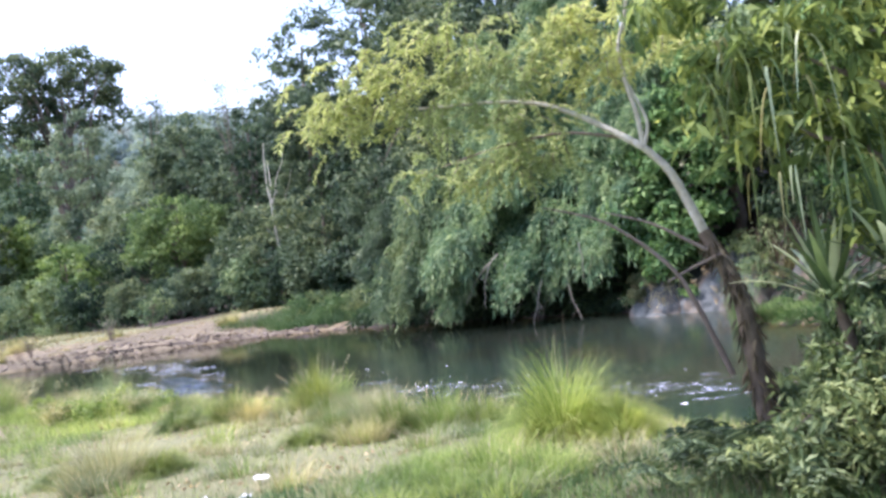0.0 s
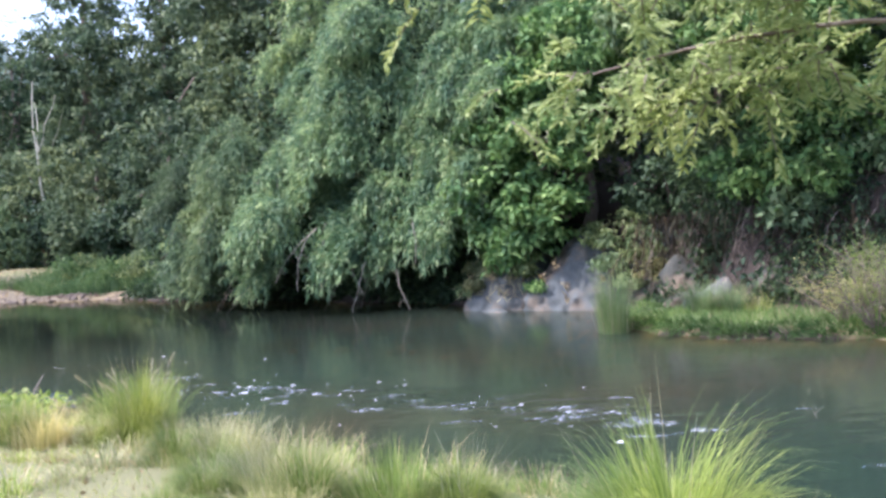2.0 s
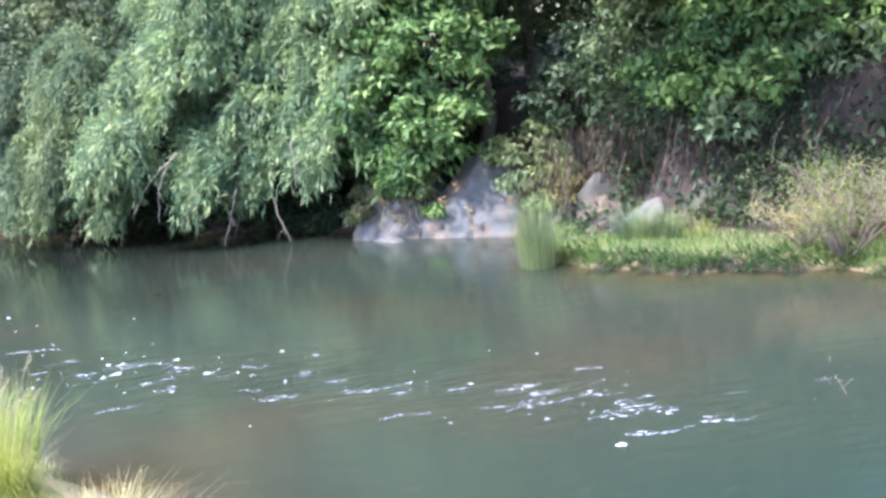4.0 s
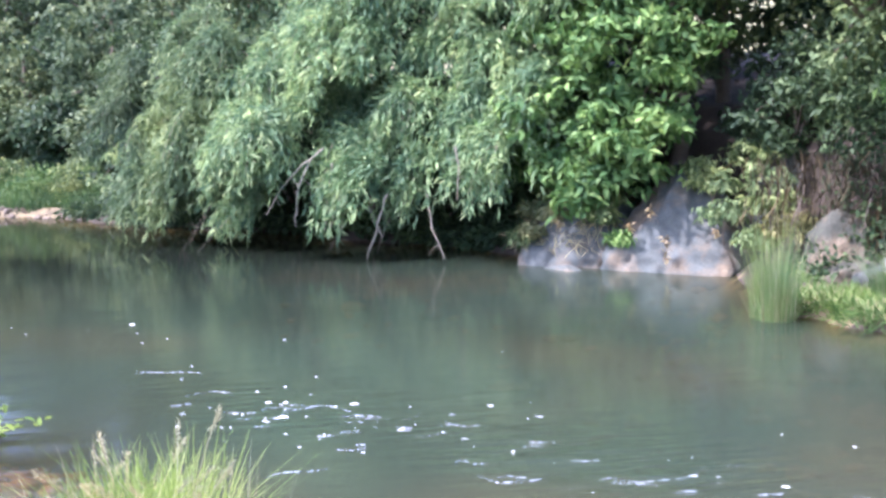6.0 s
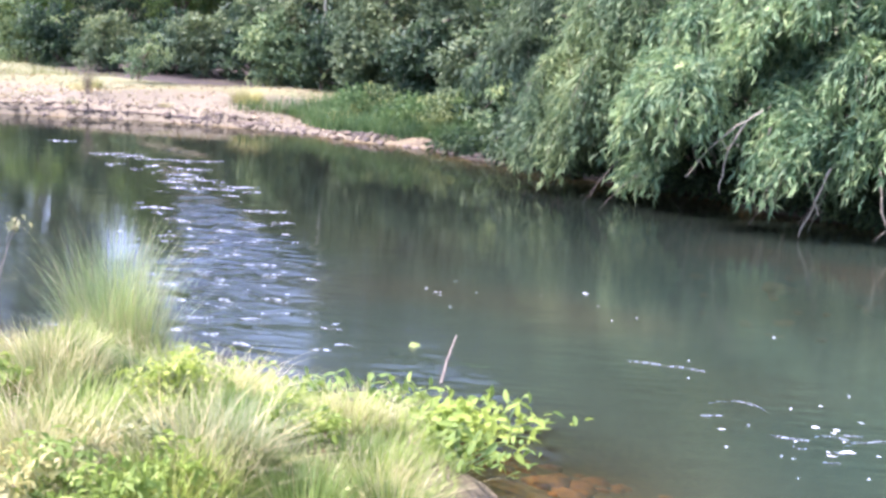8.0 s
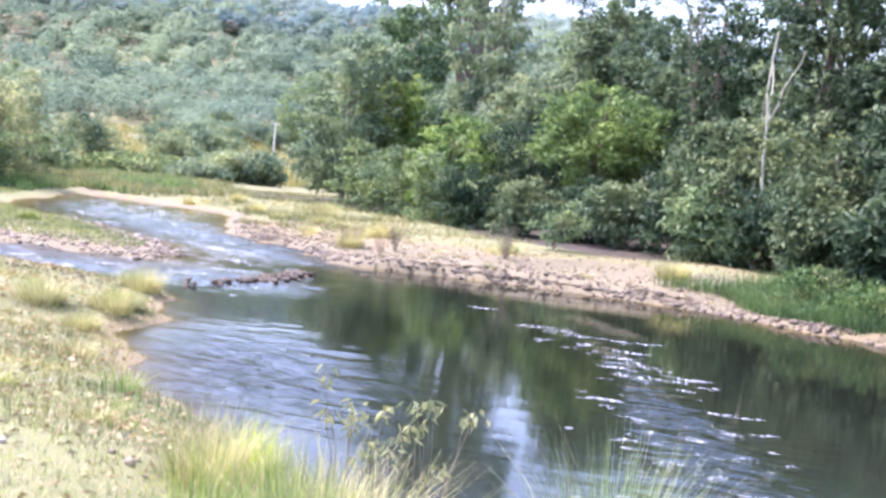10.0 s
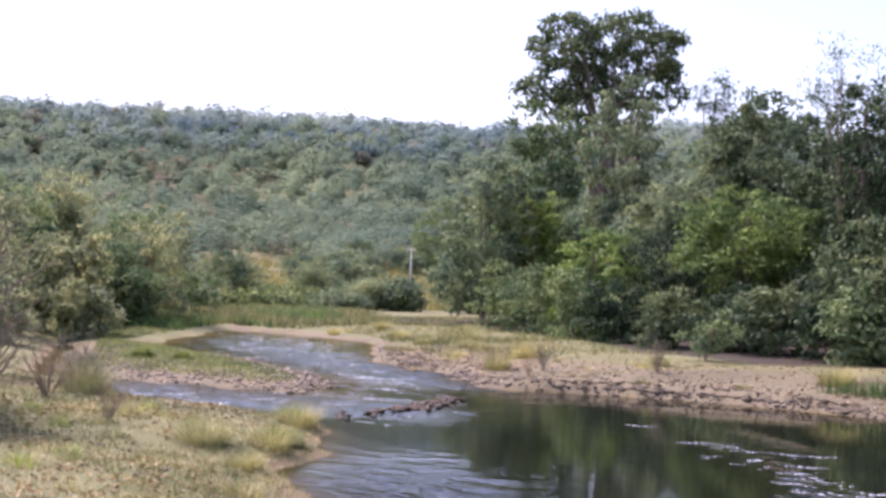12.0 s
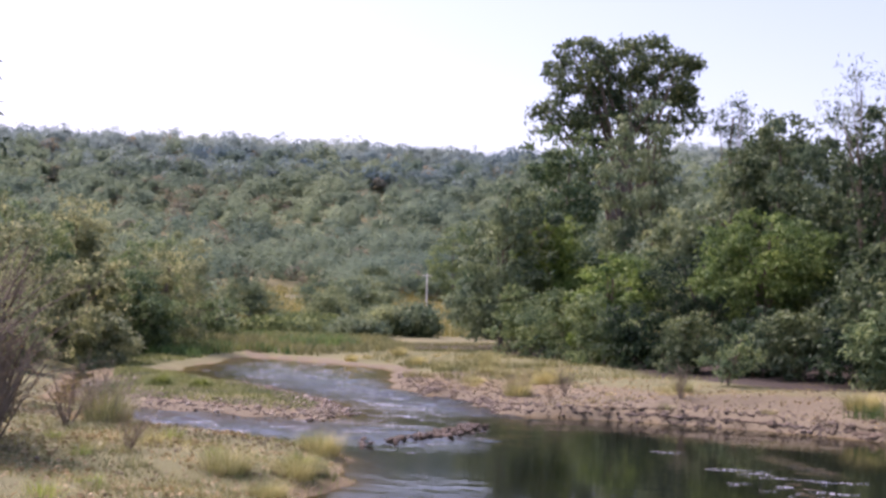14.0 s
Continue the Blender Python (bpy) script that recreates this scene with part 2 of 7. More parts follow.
def water_material():
    m, nt, p = material("river_water")
    pos = object_pos(nt)
    rot = nt.nodes.new("ShaderNodeMapping")
    rot.inputs["Rotation"].default_value = (0, 0, radians(-52))
    nt.links.new(pos, rot.inputs["Vector"])
    st = nt.nodes.new("ShaderNodeMapping")
    st.inputs["Scale"].default_value = (0.45, 1.7, 1.0)
    nt.links.new(rot.outputs[0], st.inputs["Vector"])
    n1, n2, n3 = noise_tex(nt, 1.6, 3, 0.55, st.outputs[0]), noise_tex(nt, 4.5, 2, 0.5, st.outputs[0]), noise_tex(nt, 0.22, 2, 0.5, pos)
    rip = nt.nodes.new("ShaderNodeMath")
    rip.operation = "MULTIPLY_ADD"
    nt.links.new(n2, rip.inputs[0])
    rip.inputs[1].default_value = 0.5
    nt.links.new(n1, rip.inputs[2])
    rough_water = nt.nodes.new("ShaderNodeVertexColor")
    rough_water.layer_name = "riffle"
    st2 = nt.nodes.new("ShaderNodeMath")
    st2.operation = "MULTIPLY_ADD"
    nt.links.new(rough_water.outputs[0], st2.inputs[0])
    st2.inputs[1].default_value, st2.inputs[2].default_value = 0.27, 0.011
    pool = nt.nodes.new("ShaderNodeVertexColor")
    pool.layer_name = "pool"
    calm = nt.nodes.new("ShaderNodeMath")
    calm.operation = "MULTIPLY_ADD"
    nt.links.new(pool.outputs[0], calm.inputs[0])
    calm.inputs[1].default_value = -0.006
    nt.links.new(st2.outputs[0], calm.inputs[2])
    b = nt.nodes.new("ShaderNodeBump")
    b.inputs["Distance"].default_value = 0.5
    nt.links.new(calm.outputs[0], b.inputs["Strength"])
    nt.links.new(rip.outputs[0], b.inputs["Height"])
    nt.links.new(b.outputs[0], p.inputs["Normal"])
    col = ramp(nt, n3, [(0.30, (0.022, 0.039, 0.028)), (0.52, (0.029, 0.042, 0.029)), (0.70, (0.050, 0.044, 0.027))])
    col = mix_rgb(nt, pool.outputs[0], col, (0.0075, 0.0105, 0.0078))
    nt.links.new(col, p.inputs["Base Color"])
    sheen = nt.nodes.new("ShaderNodeMath")
    sheen.operation = "MULTIPLY_ADD"
    nt.links.new(pool.outputs[0], sheen.inputs[0])
    sheen.inputs[1].default_value, sheen.inputs[2].default_value = -0.075, 0.12
    nt.links.new(sheen.outputs[0], p.inputs["Roughness"])
    p.inputs["IOR"].default_value = 1.33
    tr = nt.nodes.new("ShaderNodeBsdfTransparent")
    tr.inputs[0].default_value = (0.78, 0.70, 0.48, 1)
    mx = nt.nodes.new("ShaderNodeMixShader")
    depth = nt.nodes.new("ShaderNodeVertexColor")
    depth.layer_name = "shallow"
    clear = nt.nodes.new("ShaderNodeMath")
    clear.operation = "MULTIPLY_ADD"
    nt.links.new(depth.outputs[0], clear.inputs[0])
    clear.inputs[1].default_value, clear.inputs[2].default_value = 0.58, 0.06
    nt.links.new(clear.outputs[0], mx.inputs[0])
    nt.links.new(p.outputs[0], mx.inputs[1])
    nt.links.new(tr.outputs[0], mx.inputs[2])
    nt.links.new(mx.outputs[0], nt.nodes["Material Output"].inputs[0])
    return m


M_WATER = water_material()


def plain(name, c, rough=0.6, var=0.15, scale=20):
    m, nt, p = material(name)
    n = noise_tex(nt, scale, 5, 0.65, object_pos(nt))
    nt.links.new(ramp(nt, n, [(0.3, tuple(v * (1 - var) for v in c)), (0.7, tuple(min(1, v * (1 + var)) for v in c))]), p.inputs["Base Color"])
    p.inputs["Roughness"].default_value = rough
    return m


M_PAPER = plain("white_scrap", (0.8, 0.8, 0.78), 0.6)
M_CONCRETE = plain("pale_concrete", (0.7, 0.68, 0.63), 0.8)
M_FOAM = plain("white_foam", (0.8, 0.82, 0.82), 0.4)


# ---------------------------------------------------------------- mesh helpers
def np_mesh(name, verts, faces, mat, smooth=False):
    """A mesh from an (n,3) array and an (m,k) array of equal-sized faces."""
    verts, faces = np.asarray(verts, dtype=np.float32), np.asarray(faces, dtype=np.int32)
    me = bpy.data.meshes.new(name)
    n, k = faces.shape
    me.vertices.add(len(verts))
    me.vertices.foreach_set("co", verts.ravel())
    me.loops.add(n * k)
    me.loops.foreach_set("vertex_index", faces.ravel())
    me.polygons.add(n)
    me.polygons.foreach_set("loop_start", np.arange(0, n * k, k, dtype=np.int32))
    me.polygons.foreach_set("loop_total", np.full(n, k, dtype=np.int32))
    me.update(calc_edges=True)
    if smooth:
        me.polygons.foreach_set("use_smooth", np.ones(n, dtype=bool))
    me.materials.append(mat)
    return me


def part_mesh(name, me, parent, label=""):
    ob = new(name, me)
    ob.parent = parent
    return tagged(ob, label)


def part(name, bm, mat, parent, label=""):
    me = bpy.data.meshes.new(name)
    bm.to_mesh(me)
    bm.free()
    me.materials.append(mat)
    return part_mesh(name, me, parent, label)


def thing(name, x, y, z, label, category, group=""):
    e = new(name)
    e.location = (x, y, z)
    e.empty_display_size = 0.2
    return tagged(e, label, category, group)


def unit(v):
    return v / np.maximum(np.linalg.norm(v, axis=-1, keepdims=True), 1e-9)


def leaves(pos, way, length, width, r, fold=0.25, face=None):
    """Folded four-cornered leaves: base, two shoulders, tip."""
    n = len(pos)
    way = unit(way)
    side = unit(np.cross(way, unit(r.normal(size=(n, 3)) + np.array([0, 0, 1.2])) if face is None else face))
    nor = np.cross(side, way)
    ln = (length * r.uniform(0.7, 1.3, n))[:, None]
    wd = (width * r.uniform(0.75, 1.25, n))[:, None]
    mid = pos + way * ln * 0.45
    v = np.stack([pos, mid + side * wd / 2 + nor * wd * fold, pos + way * ln - nor * ln * 0.12, mid - side * wd / 2 + nor * wd * fold], 1).reshape(-1, 3)
    i = np.arange(n)[:, None] * 4
    return v, np.concatenate([i + [0, 1, 2], i + [0, 2, 3]])


def tube(pts, radii, seg=7, close=True):
    """A tapered tube along a line of points; quads."""
    pts = np.asarray(pts, dtype=float)
    tang = unit(np.gradient(pts, axis=0))
    ref = np.array([0.31, 0.17, 0.93]) if abs(tang[0][2]) < 0.8 else np.array([0.93, 0.2, 0.1])
    vs = []
    for c, t, rad in zip(pts, tang, radii):
        a = unit(np.cross(t, ref))
        b = np.cross(t, a)
        ang = np.linspace(0, 2 * np.pi, seg, endpoint=False)
        vs.append(c + rad * (np.cos(ang)[:, None] * a + np.sin(ang)[:, None] * b))
    n = len(pts)
    f = [[i * seg + j, i * seg + (j + 1) % seg, (i + 1) * seg + (j + 1) % seg, (i + 1) * seg + j] for i in range(n - 1) for j in range(seg)]
    return np.concatenate(vs), np.array(f)


def join(parts):
    vs, fs, k = [], [], 0
    for v, f in parts:
        vs.append(v)
        fs.append(f + k)
        k += len(v)
    return np.concatenate(vs), np.concatenate(fs)


def bent(a, b, sag, n=7, wob=0.0, r=None):
    """Points from a to b with a sag and some wander."""
    a, b = np.asarray(a, float), np.asarray(b, float)
    t = np.linspace(0, 1, n)[:, None]
    p = a + (b - a) * t + np.array([0, 0, 1.0]) * (sag * 4 * t * (1 - t))
    if wob and r is not None:
        w = r.normal(size=(n, 3)) * wob
        w[0] = 0
        p = p + w
    return p


def shell(r, n, c, rad, inner=0.55):
    """Clump centres spread through the outer part of an ellipsoid, thinned below."""
    d = unit(r.normal(size=(n, 3)))
    k = r.uniform(inner ** 3, 1.08, n) ** (1 / 3)
    return np.asarray(c) + d * k[:, None] * np.asarray(rad)


def tree(name, label, x, y, z0, h, balls, mat, bark=None, leaf=(0.16, 0.07), clumps=60, per=60, csize=0.4, seed=1, trunk=0.12, droop=0.3, limbs=6, category="tree", group="", lean=(0, 0), low=0.03):
    """A tree or bush: tapered trunk, limbs into the crown, and a crown of leaf clumps. balls: ellipsoids (dx, dy, z, rx, ry, rz) from its foot."""
    bark = bark or M_BARK
    r = np.random.default_rng(seed)
    t = thing(name, x, y, z0, label, category, group)
    vol = np.array([b[3] * b[4] * b[5] for b in balls]) ** 0.67
    cnt = np.maximum(4, (clumps * vol / vol.sum())).astype(int)
    cs = np.concatenate([shell(r, n, b[:3], b[3:]) for n, b in zip(cnt, balls)])
    sz = csize * r.uniform(0.5, 1.5, len(cs))
    n = len(cs) * per
    which = np.repeat(np.arange(len(cs)), per)
    d = unit(r.normal(size=(n, 3)))
    d[:, 2] = np.where(r.uniform(size=n) < 0.6, np.abs(d[:, 2]), d[:, 2])
    pos = cs[which] + d * (sz[which] * r.uniform(0.15, 1.0, n) ** 0.6)[:, None] * np.array([1.1, 1.1, 0.62])
    keep = pos[:, 2] > low
    pos, d = pos[keep], d[keep]
    way = unit(r.normal(size=(len(pos), 3))) + np.array([0, 0, -droop])
    v, f = leaves(pos, way, leaf[0], leaf[1], r, face=unit(d * 0.9 + np.array([0, 0, 0.45]) + r.normal(size=d.shape) * 0.4))
    top = max(b[2] for b in balls)
    foot, head = np.array([0, 0, -0.3]), np.array([lean[0], lean[1], top])
    stem = bent(foot, head, 0.0, 8, trunk * 0.5, r)
    bole = part_mesh("trunk", np_mesh("trunk", *tube(stem, np.linspace(trunk, trunk * 0.35, 8)), bark, True), t)
    for i in r.choice(len(cs), min(limbs, len(cs)), replace=False):
        s = stem[int(r.integers(2, 6))]
        part_mesh("limb", np_mesh("limb", *tube(bent(s, cs[i], 0.15, 6, trunk * 0.4, r), np.linspace(trunk * 0.45, trunk * 0.1, 6), 5), bark, True), bole)
    part_mesh("crown", np_mesh("crown", v, f, mat), t)
    return t


# ---------------------------------------------------------------- the lie of the land
NX = np.array([-60, -40, -23.2, -18.6, -16.1, -14.5, -13.8, -12, -10.2, -9.3, -7.8, -5.5, -3.3, -1, -0.3, 0.5, 1, 1.6, 2.2, 2.8, 3.6, 4.4, 5.2, 6, 8, 12, 16, 40])
NY = np.array([3, 4, 5.9, 8.1, 9.45, 11.1, 11.9, 12, 11.8, 11.4, 11.4, 11.6, 12.3, 12.6, 12.8, 13.2, 13.65, 13.95, 14.4, 14.6, 14.2, 13.8, 14.1, 14.6, 14.6, 14.7, 15.2, 18])
FX = np.array([-62, -50, -46.5, -40.3, -34.5, -29, -24, -21, -20.4, -19.8, -18.2, -16.7, -14, -12, -8.5, -6, -1.7, 0, 1.7, 2.7, 3.6, 4.4, 5.3, 7.2, 12, 20, 40])
FY = np.array([9.2, 9.5, 12.3, 15.2, 14.6, 14.2, 15.7, 15.6, 16.4, 18, 19.9, 21.5, 22.7, 23.4, 23.7, 24.0, 24.2, 24.2, 24.4, 24.4, 23.4, 22, 21.85, 22, 22, 22.5, 24])
BAR = np.array([(-60, 2), (-24.5, 6.3), (-21.6, 7.9), (-19.6, 10.3), (-18.9, 11.9), (-21, 12.6), (-26, 11.7), (-30, 10), (-36, 7.2), (-50, 9.3), (-60, 9.5)])


def inside(x, y, poly):
    """Signed distance to a closed outline, positive inside."""
    dist = np.full(x.shape, 1e9)
    odd = np.zeros(x.shape, bool)
    for (ax, ay), (bx, by) in zip(poly, np.roll(poly, -1, 0)):
        t = np.clip(((x - ax) * (bx - ax) + (y - ay) * (by - ay)) / ((bx - ax) ** 2 + (by - ay) ** 2), 0, 1)
        dist = np.minimum(dist, np.hypot(x - ax - t * (bx - ax), y - ay - t * (by - ay)))
        cross = (ay > y) != (by > y)
        odd ^= cross & (x < (bx - ax) * (y - ay) / np.where(by == ay, 1e-9, by - ay) + ax)
    return np.where(odd, dist, -dist)


def smooth(a, b, v):
    t = np.clip((v - a) / (b - a), 0, 1)
    return t * t * (3 - 2 * t)


def lumps(x, y):
    """Small unevenness of the ground."""
    return (np.sin(x * 1.7 + np.sin(y * 1.3) * 1.5) * np.cos(y * 1.9 + 0.7) * 0.5 + np.sin(x * 4.3 + y * 2.1) * np.cos(y * 5.1 - x * 1.7) * 0.25
            + np.sin(x * 0.6 - y * 0.45) * 0.6)


def land(x, y):
    """Height of the ground; the water stands at zero."""
    x, y = np.asarray(x, float), np.asarray(y, float)
    dn = np.interp(x, NX, NY) - y + 0.12 * np.sin(x * 2.3) + 0.06 * np.sin(x * 5.9 + 1)
    df = y - np.interp(x, FX, FY) + 0.15 * np.sin(x * 1.9 + 2) + 0.07 * np.sin(x * 6.1)
    db = inside(x, y, BAR) + 0.2 * np.sin(x * 1.1 + y * 0.7)
    hn = np.interp(x, [-60, -20, -10, 0, 6, 12, 40], [0.8, 0.5, 0.5, 0.5, 0.55, 0.72, 0.9])
    wn_ = np.interp(x, [-14, -4, 1, 6], [2.2, 1.5, 0.7, 0.6])
    near = np.where(dn > 0, hn * (1 - np.exp(-np.maximum(dn, 0) / wn_)) + 0.03 * lumps(x, y) * np.clip(dn, 0, 1), np.maximum(dn * 0.3, -0.8))
    bar_h = np.where(db > 0, 0.28 * (1 - np.exp(-np.maximum(db, 0) / 1.2)) + 0.02 * lumps(x, y), np.maximum(db * 0.12, -0.8))
    d = np.maximum(df, 0)
    sandy = 0.15 * smooth(0, 0.25, d) * (0.75 + 0.25 * np.sin(x * 0.9)) + 0.12 * smooth(0.5, 0.7, d) * smooth(-24, -20, x) * smooth(-15.5, -17.5, x) + 0.35 * smooth(0.8, 6, d) + 0.9 * smooth(7, 22, d)
    foot_line = y - np.interp(x, [-12, -8, -1.7, 1, 3, 5.3, 12], [24.6, 24.9, 25.1, 25.1, 24.7, 23.1, 23.1])
    rise = 1.7 * smooth(-0.1, 1.3, foot_line) + 0.9 * smooth(2, 8, foot_line)
    steep = 0.2 * (1 - np.exp(-d / 0.3)) + rise
    shelf = 0.14 * (1 - np.exp(-d / 0.12)) + 0.12 * smooth(0.3, 2.3, d) + rise
    w = smooth(-12.5, -8, x)
    s = smooth(3.2, 4.6, x)
    far = np.where(df > 0, sandy * (1 - w) + (steep * (1 - s) + shelf * s) * w + 0.03 * lumps(x, y) * np.clip(d, 0, 1), np.maximum(df * 0.3, -0.9))
    h = np.maximum(np.maximum(near, far), bar_h)
    gone = smooth(-48, -62, x)
    h = h * (1 - gone) + 0.5 * gone
    rr, az = np.hypot(x - 5, y - 11), np.degrees(np.arctan2(y - 11, 5 - x))
    top = np.interp(az, [-120, -60, -30, -10, 0, 5, 10, 20, 35, 60, 100], [10, 41, 48.5, 49.5, 50, 49, 47.5, 50, 38, 28, 8])
    h = h + smooth(150, 430, rr) * top * (x < 5) + 3.0 * smooth(90, 190, rr) * (x < 5)
    return h + smooth(12, 40, np.abs(x) * 0 + (11 - y)) * 1.5 * (x > -40)


def at(x, y):
    return float(land(np.array([x]), np.array([y]))[0])


def grid(xs, ys):
    gx, gy = np.meshgrid(xs, ys, indexing="ij")
    nx, ny = gx.shape
    i = np.arange(nx * ny).reshape(nx, ny)
    f = np.stack([i[:-1, :-1], i[1:, :-1], i[1:, 1:], i[:-1, 1:]], -1).reshape(-1, 4)
    return gx.ravel(), gy.ravel(), f


xs = np.concatenate([np.array([-3000, -2000, -1200, -800, -600]), np.arange(-500, -70, 12.0), np.arange(-70, -40, 1.2), np.arange(-40, -24, 0.5), np.arange(-24, 16, 0.2), np.arange(16, 40, 1.5), np.array([60, 120, 300, 800, 2000, 3000])])
ys = np.concatenate([np.array([-3000, -2000, -1000, -500, -300, -200, -140, -100, -70, -50, -35, -25]), np.arange(-18, 2, 1.0), np.arange(2, 29, 0.2), np.arange(29, 45, 1.0), np.arange(45, 140, 8.0), np.array([140, 170, 210, 260, 320, 400, 500, 700, 1200, 2000, 3000])])
gx, gy, gf = grid(xs, ys)
gz = land(gx, gy)
me = np_mesh("ground", np.stack([gx, gy, gz], 1), gf, M_GROUND, True)
dn = np.interp(gx, NX, NY) - gy
df = gy - np.interp(gx, FX, FY)
sandz = np.clip(np.maximum(smooth(-0.3, 0.2, df) * smooth(-11.5, -14, gx) * (1 - smooth(3.6, 5.2, df)) * (1 - 0.7 * smooth(-22, -27, gx) * smooth(0.3, 0.9, df)), 0) + 0.75 * (inside(gx, gy, BAR) > -0.4) * (1 - smooth(0.4, 1.2, inside(gx, gy, BAR)) * 0.95) * smooth(-36, -28, gx), 0, 1) * (gx > -62)
turfz = 0.55 * smooth(0.0, 0.6, dn) + 0.25 * smooth(3, -2, gx) * (dn > 0) + 0.2 * smooth(3, 8, gx) * (dn > 0) + 0.55 * smooth(-8, -11, gx) * smooth(3.2, 4.4, df) + 0.35 * smooth(-22, -28, gx) * smooth(0.6, 1.8, df) + 0.6 * (gx > 4.2) * (df > 0.1) * (df < 1.2) + 0.6 * smooth(-33, -38, gx) + 0.5 * smooth(0.3, 1.0, inside(gx, gy, BAR))
litter_shade = np.clip(smooth(-13, -11, gx) * smooth(-0.6, -0.2, df) * (1 - 0.8 * (gx > 4.2) * (df < 1.15) * (df > 0.1)) + smooth(6, 9, df) * (gx < -9) * (gx > -60), 0, 1)
bedz = (gz < -0.02)
sandz, turfz, litter_shade = (np.where(gx < -61, v, a) for v, a in ((0.1, np.where(bedz, 0.2, sandz)), (0.6, turfz), (np.where(np.hypot(gx, gy) > 170, 0.2, 0.0), litter_shade)))
bedz = bedz & (gx > -61)
cols = np.stack([sandz, np.clip(turfz, 0, 1) * ~bedz, np.where(bedz, 0.0, litter_shade), np.ones_like(gx)], 1).astype(np.float32)
me.color_attributes.new("zone", "FLOAT_COLOR", "POINT").data.foreach_set("color", cols.ravel())
tagged(new("ground", me), "grassy, sandy river bank with dry soil", "ground", kind="structure")

# the river's surface, with real ripples where it runs over shallows
wx, wy, wf = grid(np.concatenate([np.arange(-62, -24, 0.2), np.arange(-24, -14, 0.13), np.arange(-14, 2, 0.07), np.arange(2, 12, 0.09), np.arange(12, 41.1, 1.0)]), np.concatenate([np.arange(1.5, 6, 0.2), np.arange(6, 19.5, 0.08), np.arange(19.5, 26.2, 0.3)]))


def spot(cx, cy, rx, ry, a=0.0):
    u = (wx - cx) * math.cos(a) + (wy - cy) * math.sin(a)
    v = -(wx - cx) * math.sin(a) + (wy - cy) * math.cos(a)
    return np.exp(-(u / rx) ** 2 - (v / ry) ** 2)


rif = np.clip(1.0 * spot(-1.5, 15.0, 2.0, 0.6, -0.6) + 0.8 * spot(-4.8, 16.4, 1.8, 0.4, -0.25) + 0.3 * spot(-8.8, 17.4, 2.0, 0.25, -0.25) + 0.4 * spot(-12, 18.6, 1.2, 0.25) + 0.4 * spot(6.5, 17.4, 3.2, 0.6, 0.12) + 0.5 * spot(2.0, 15.3, 1.4, 0.4, -0.3) + 0.9 * spot(0.2, 14.15, 1.0, 0.4, -0.5)
              + 1.0 * spot(-18, 10.8, 3.6, 1.3, 0.85) + 1.0 * spot(-21, 8.6, 3.0, 0.9, 0.85) + 0.9 * spot(-23.5, 15.2, 3.2, 0.9, 0.3) + 0.5 * spot(-27, 13.4, 6, 2.0, 0.25) + 0.4 * spot(-37, 11, 7, 2.0, 0.3) + 0.9 * spot(-7, 12.6, 2.2, 1.0), 0, 1)
wz = np.zeros_like(wx)
q = np.random.default_rng(31)
far_w = smooth(-13, -16, wx)
for i in range(26):
    lam = q.uniform(0.2, 0.75)
    a, ph = q.normal() * 0.75 - 0.5, q.uniform(0, 6.28)
    k_ = 2 * np.pi / (lam * (1 + 1.2 * far_w))
    u = (wx * math.cos(a) + wy * math.sin(a)) * k_ + ph + 0.9 * np.sin(wx * 0.9 + i) + 0.9 * np.cos(wy * 1.3 - i)
    wz += (1 - np.abs(np.sin(u * 0.5)) * 1.4) * lam * (0.016 * rif * (0.45 + 0.55 * np.sin(wx * 1.1 + wy * 2.3 + i)) * (1 + far_w) + 0.00012)
me = np_mesh("river_water", np.stack([wx, wy, wz], 1), wf, M_WATER, True)
me.color_attributes.new("riffle", "FLOAT_COLOR", "POINT").data.foreach_set("color", np.stack([rif, rif, rif, np.ones_like(rif)], 1).astype(np.float32).ravel())
shl = np.exp(np.minimum(land(wx, wy), 0) / 0.16)
shl = np.clip(shl + (0.45 * spot(1.6, 19.6, 2.6, 0.9) + 0.55 * spot(3.6, 15.0, 1.2, 0.7) + 0.35 * spot(2.6, 16.6, 3.0, 1.1)) * (0.8 + 0.4 * np.sin(wx * 2.1 + wy * 1.3)), 0, 1)
me.color_attributes.new("shallow", "FLOAT_COLOR", "POINT").data.foreach_set("color", np.stack([shl, shl, shl, np.ones_like(shl)], 1).astype(np.float32).ravel())
deep = smooth(3.5, -6, wx) * (1 - shl)
me.color_attributes.new("pool", "FLOAT_COLOR", "POINT").data.foreach_set("color", np.stack([deep, deep, deep, np.ones_like(deep)], 1).astype(np.float32).ravel())
tagged(new("river_water", me), "slow green river water with light ripples", "water", kind="structure")


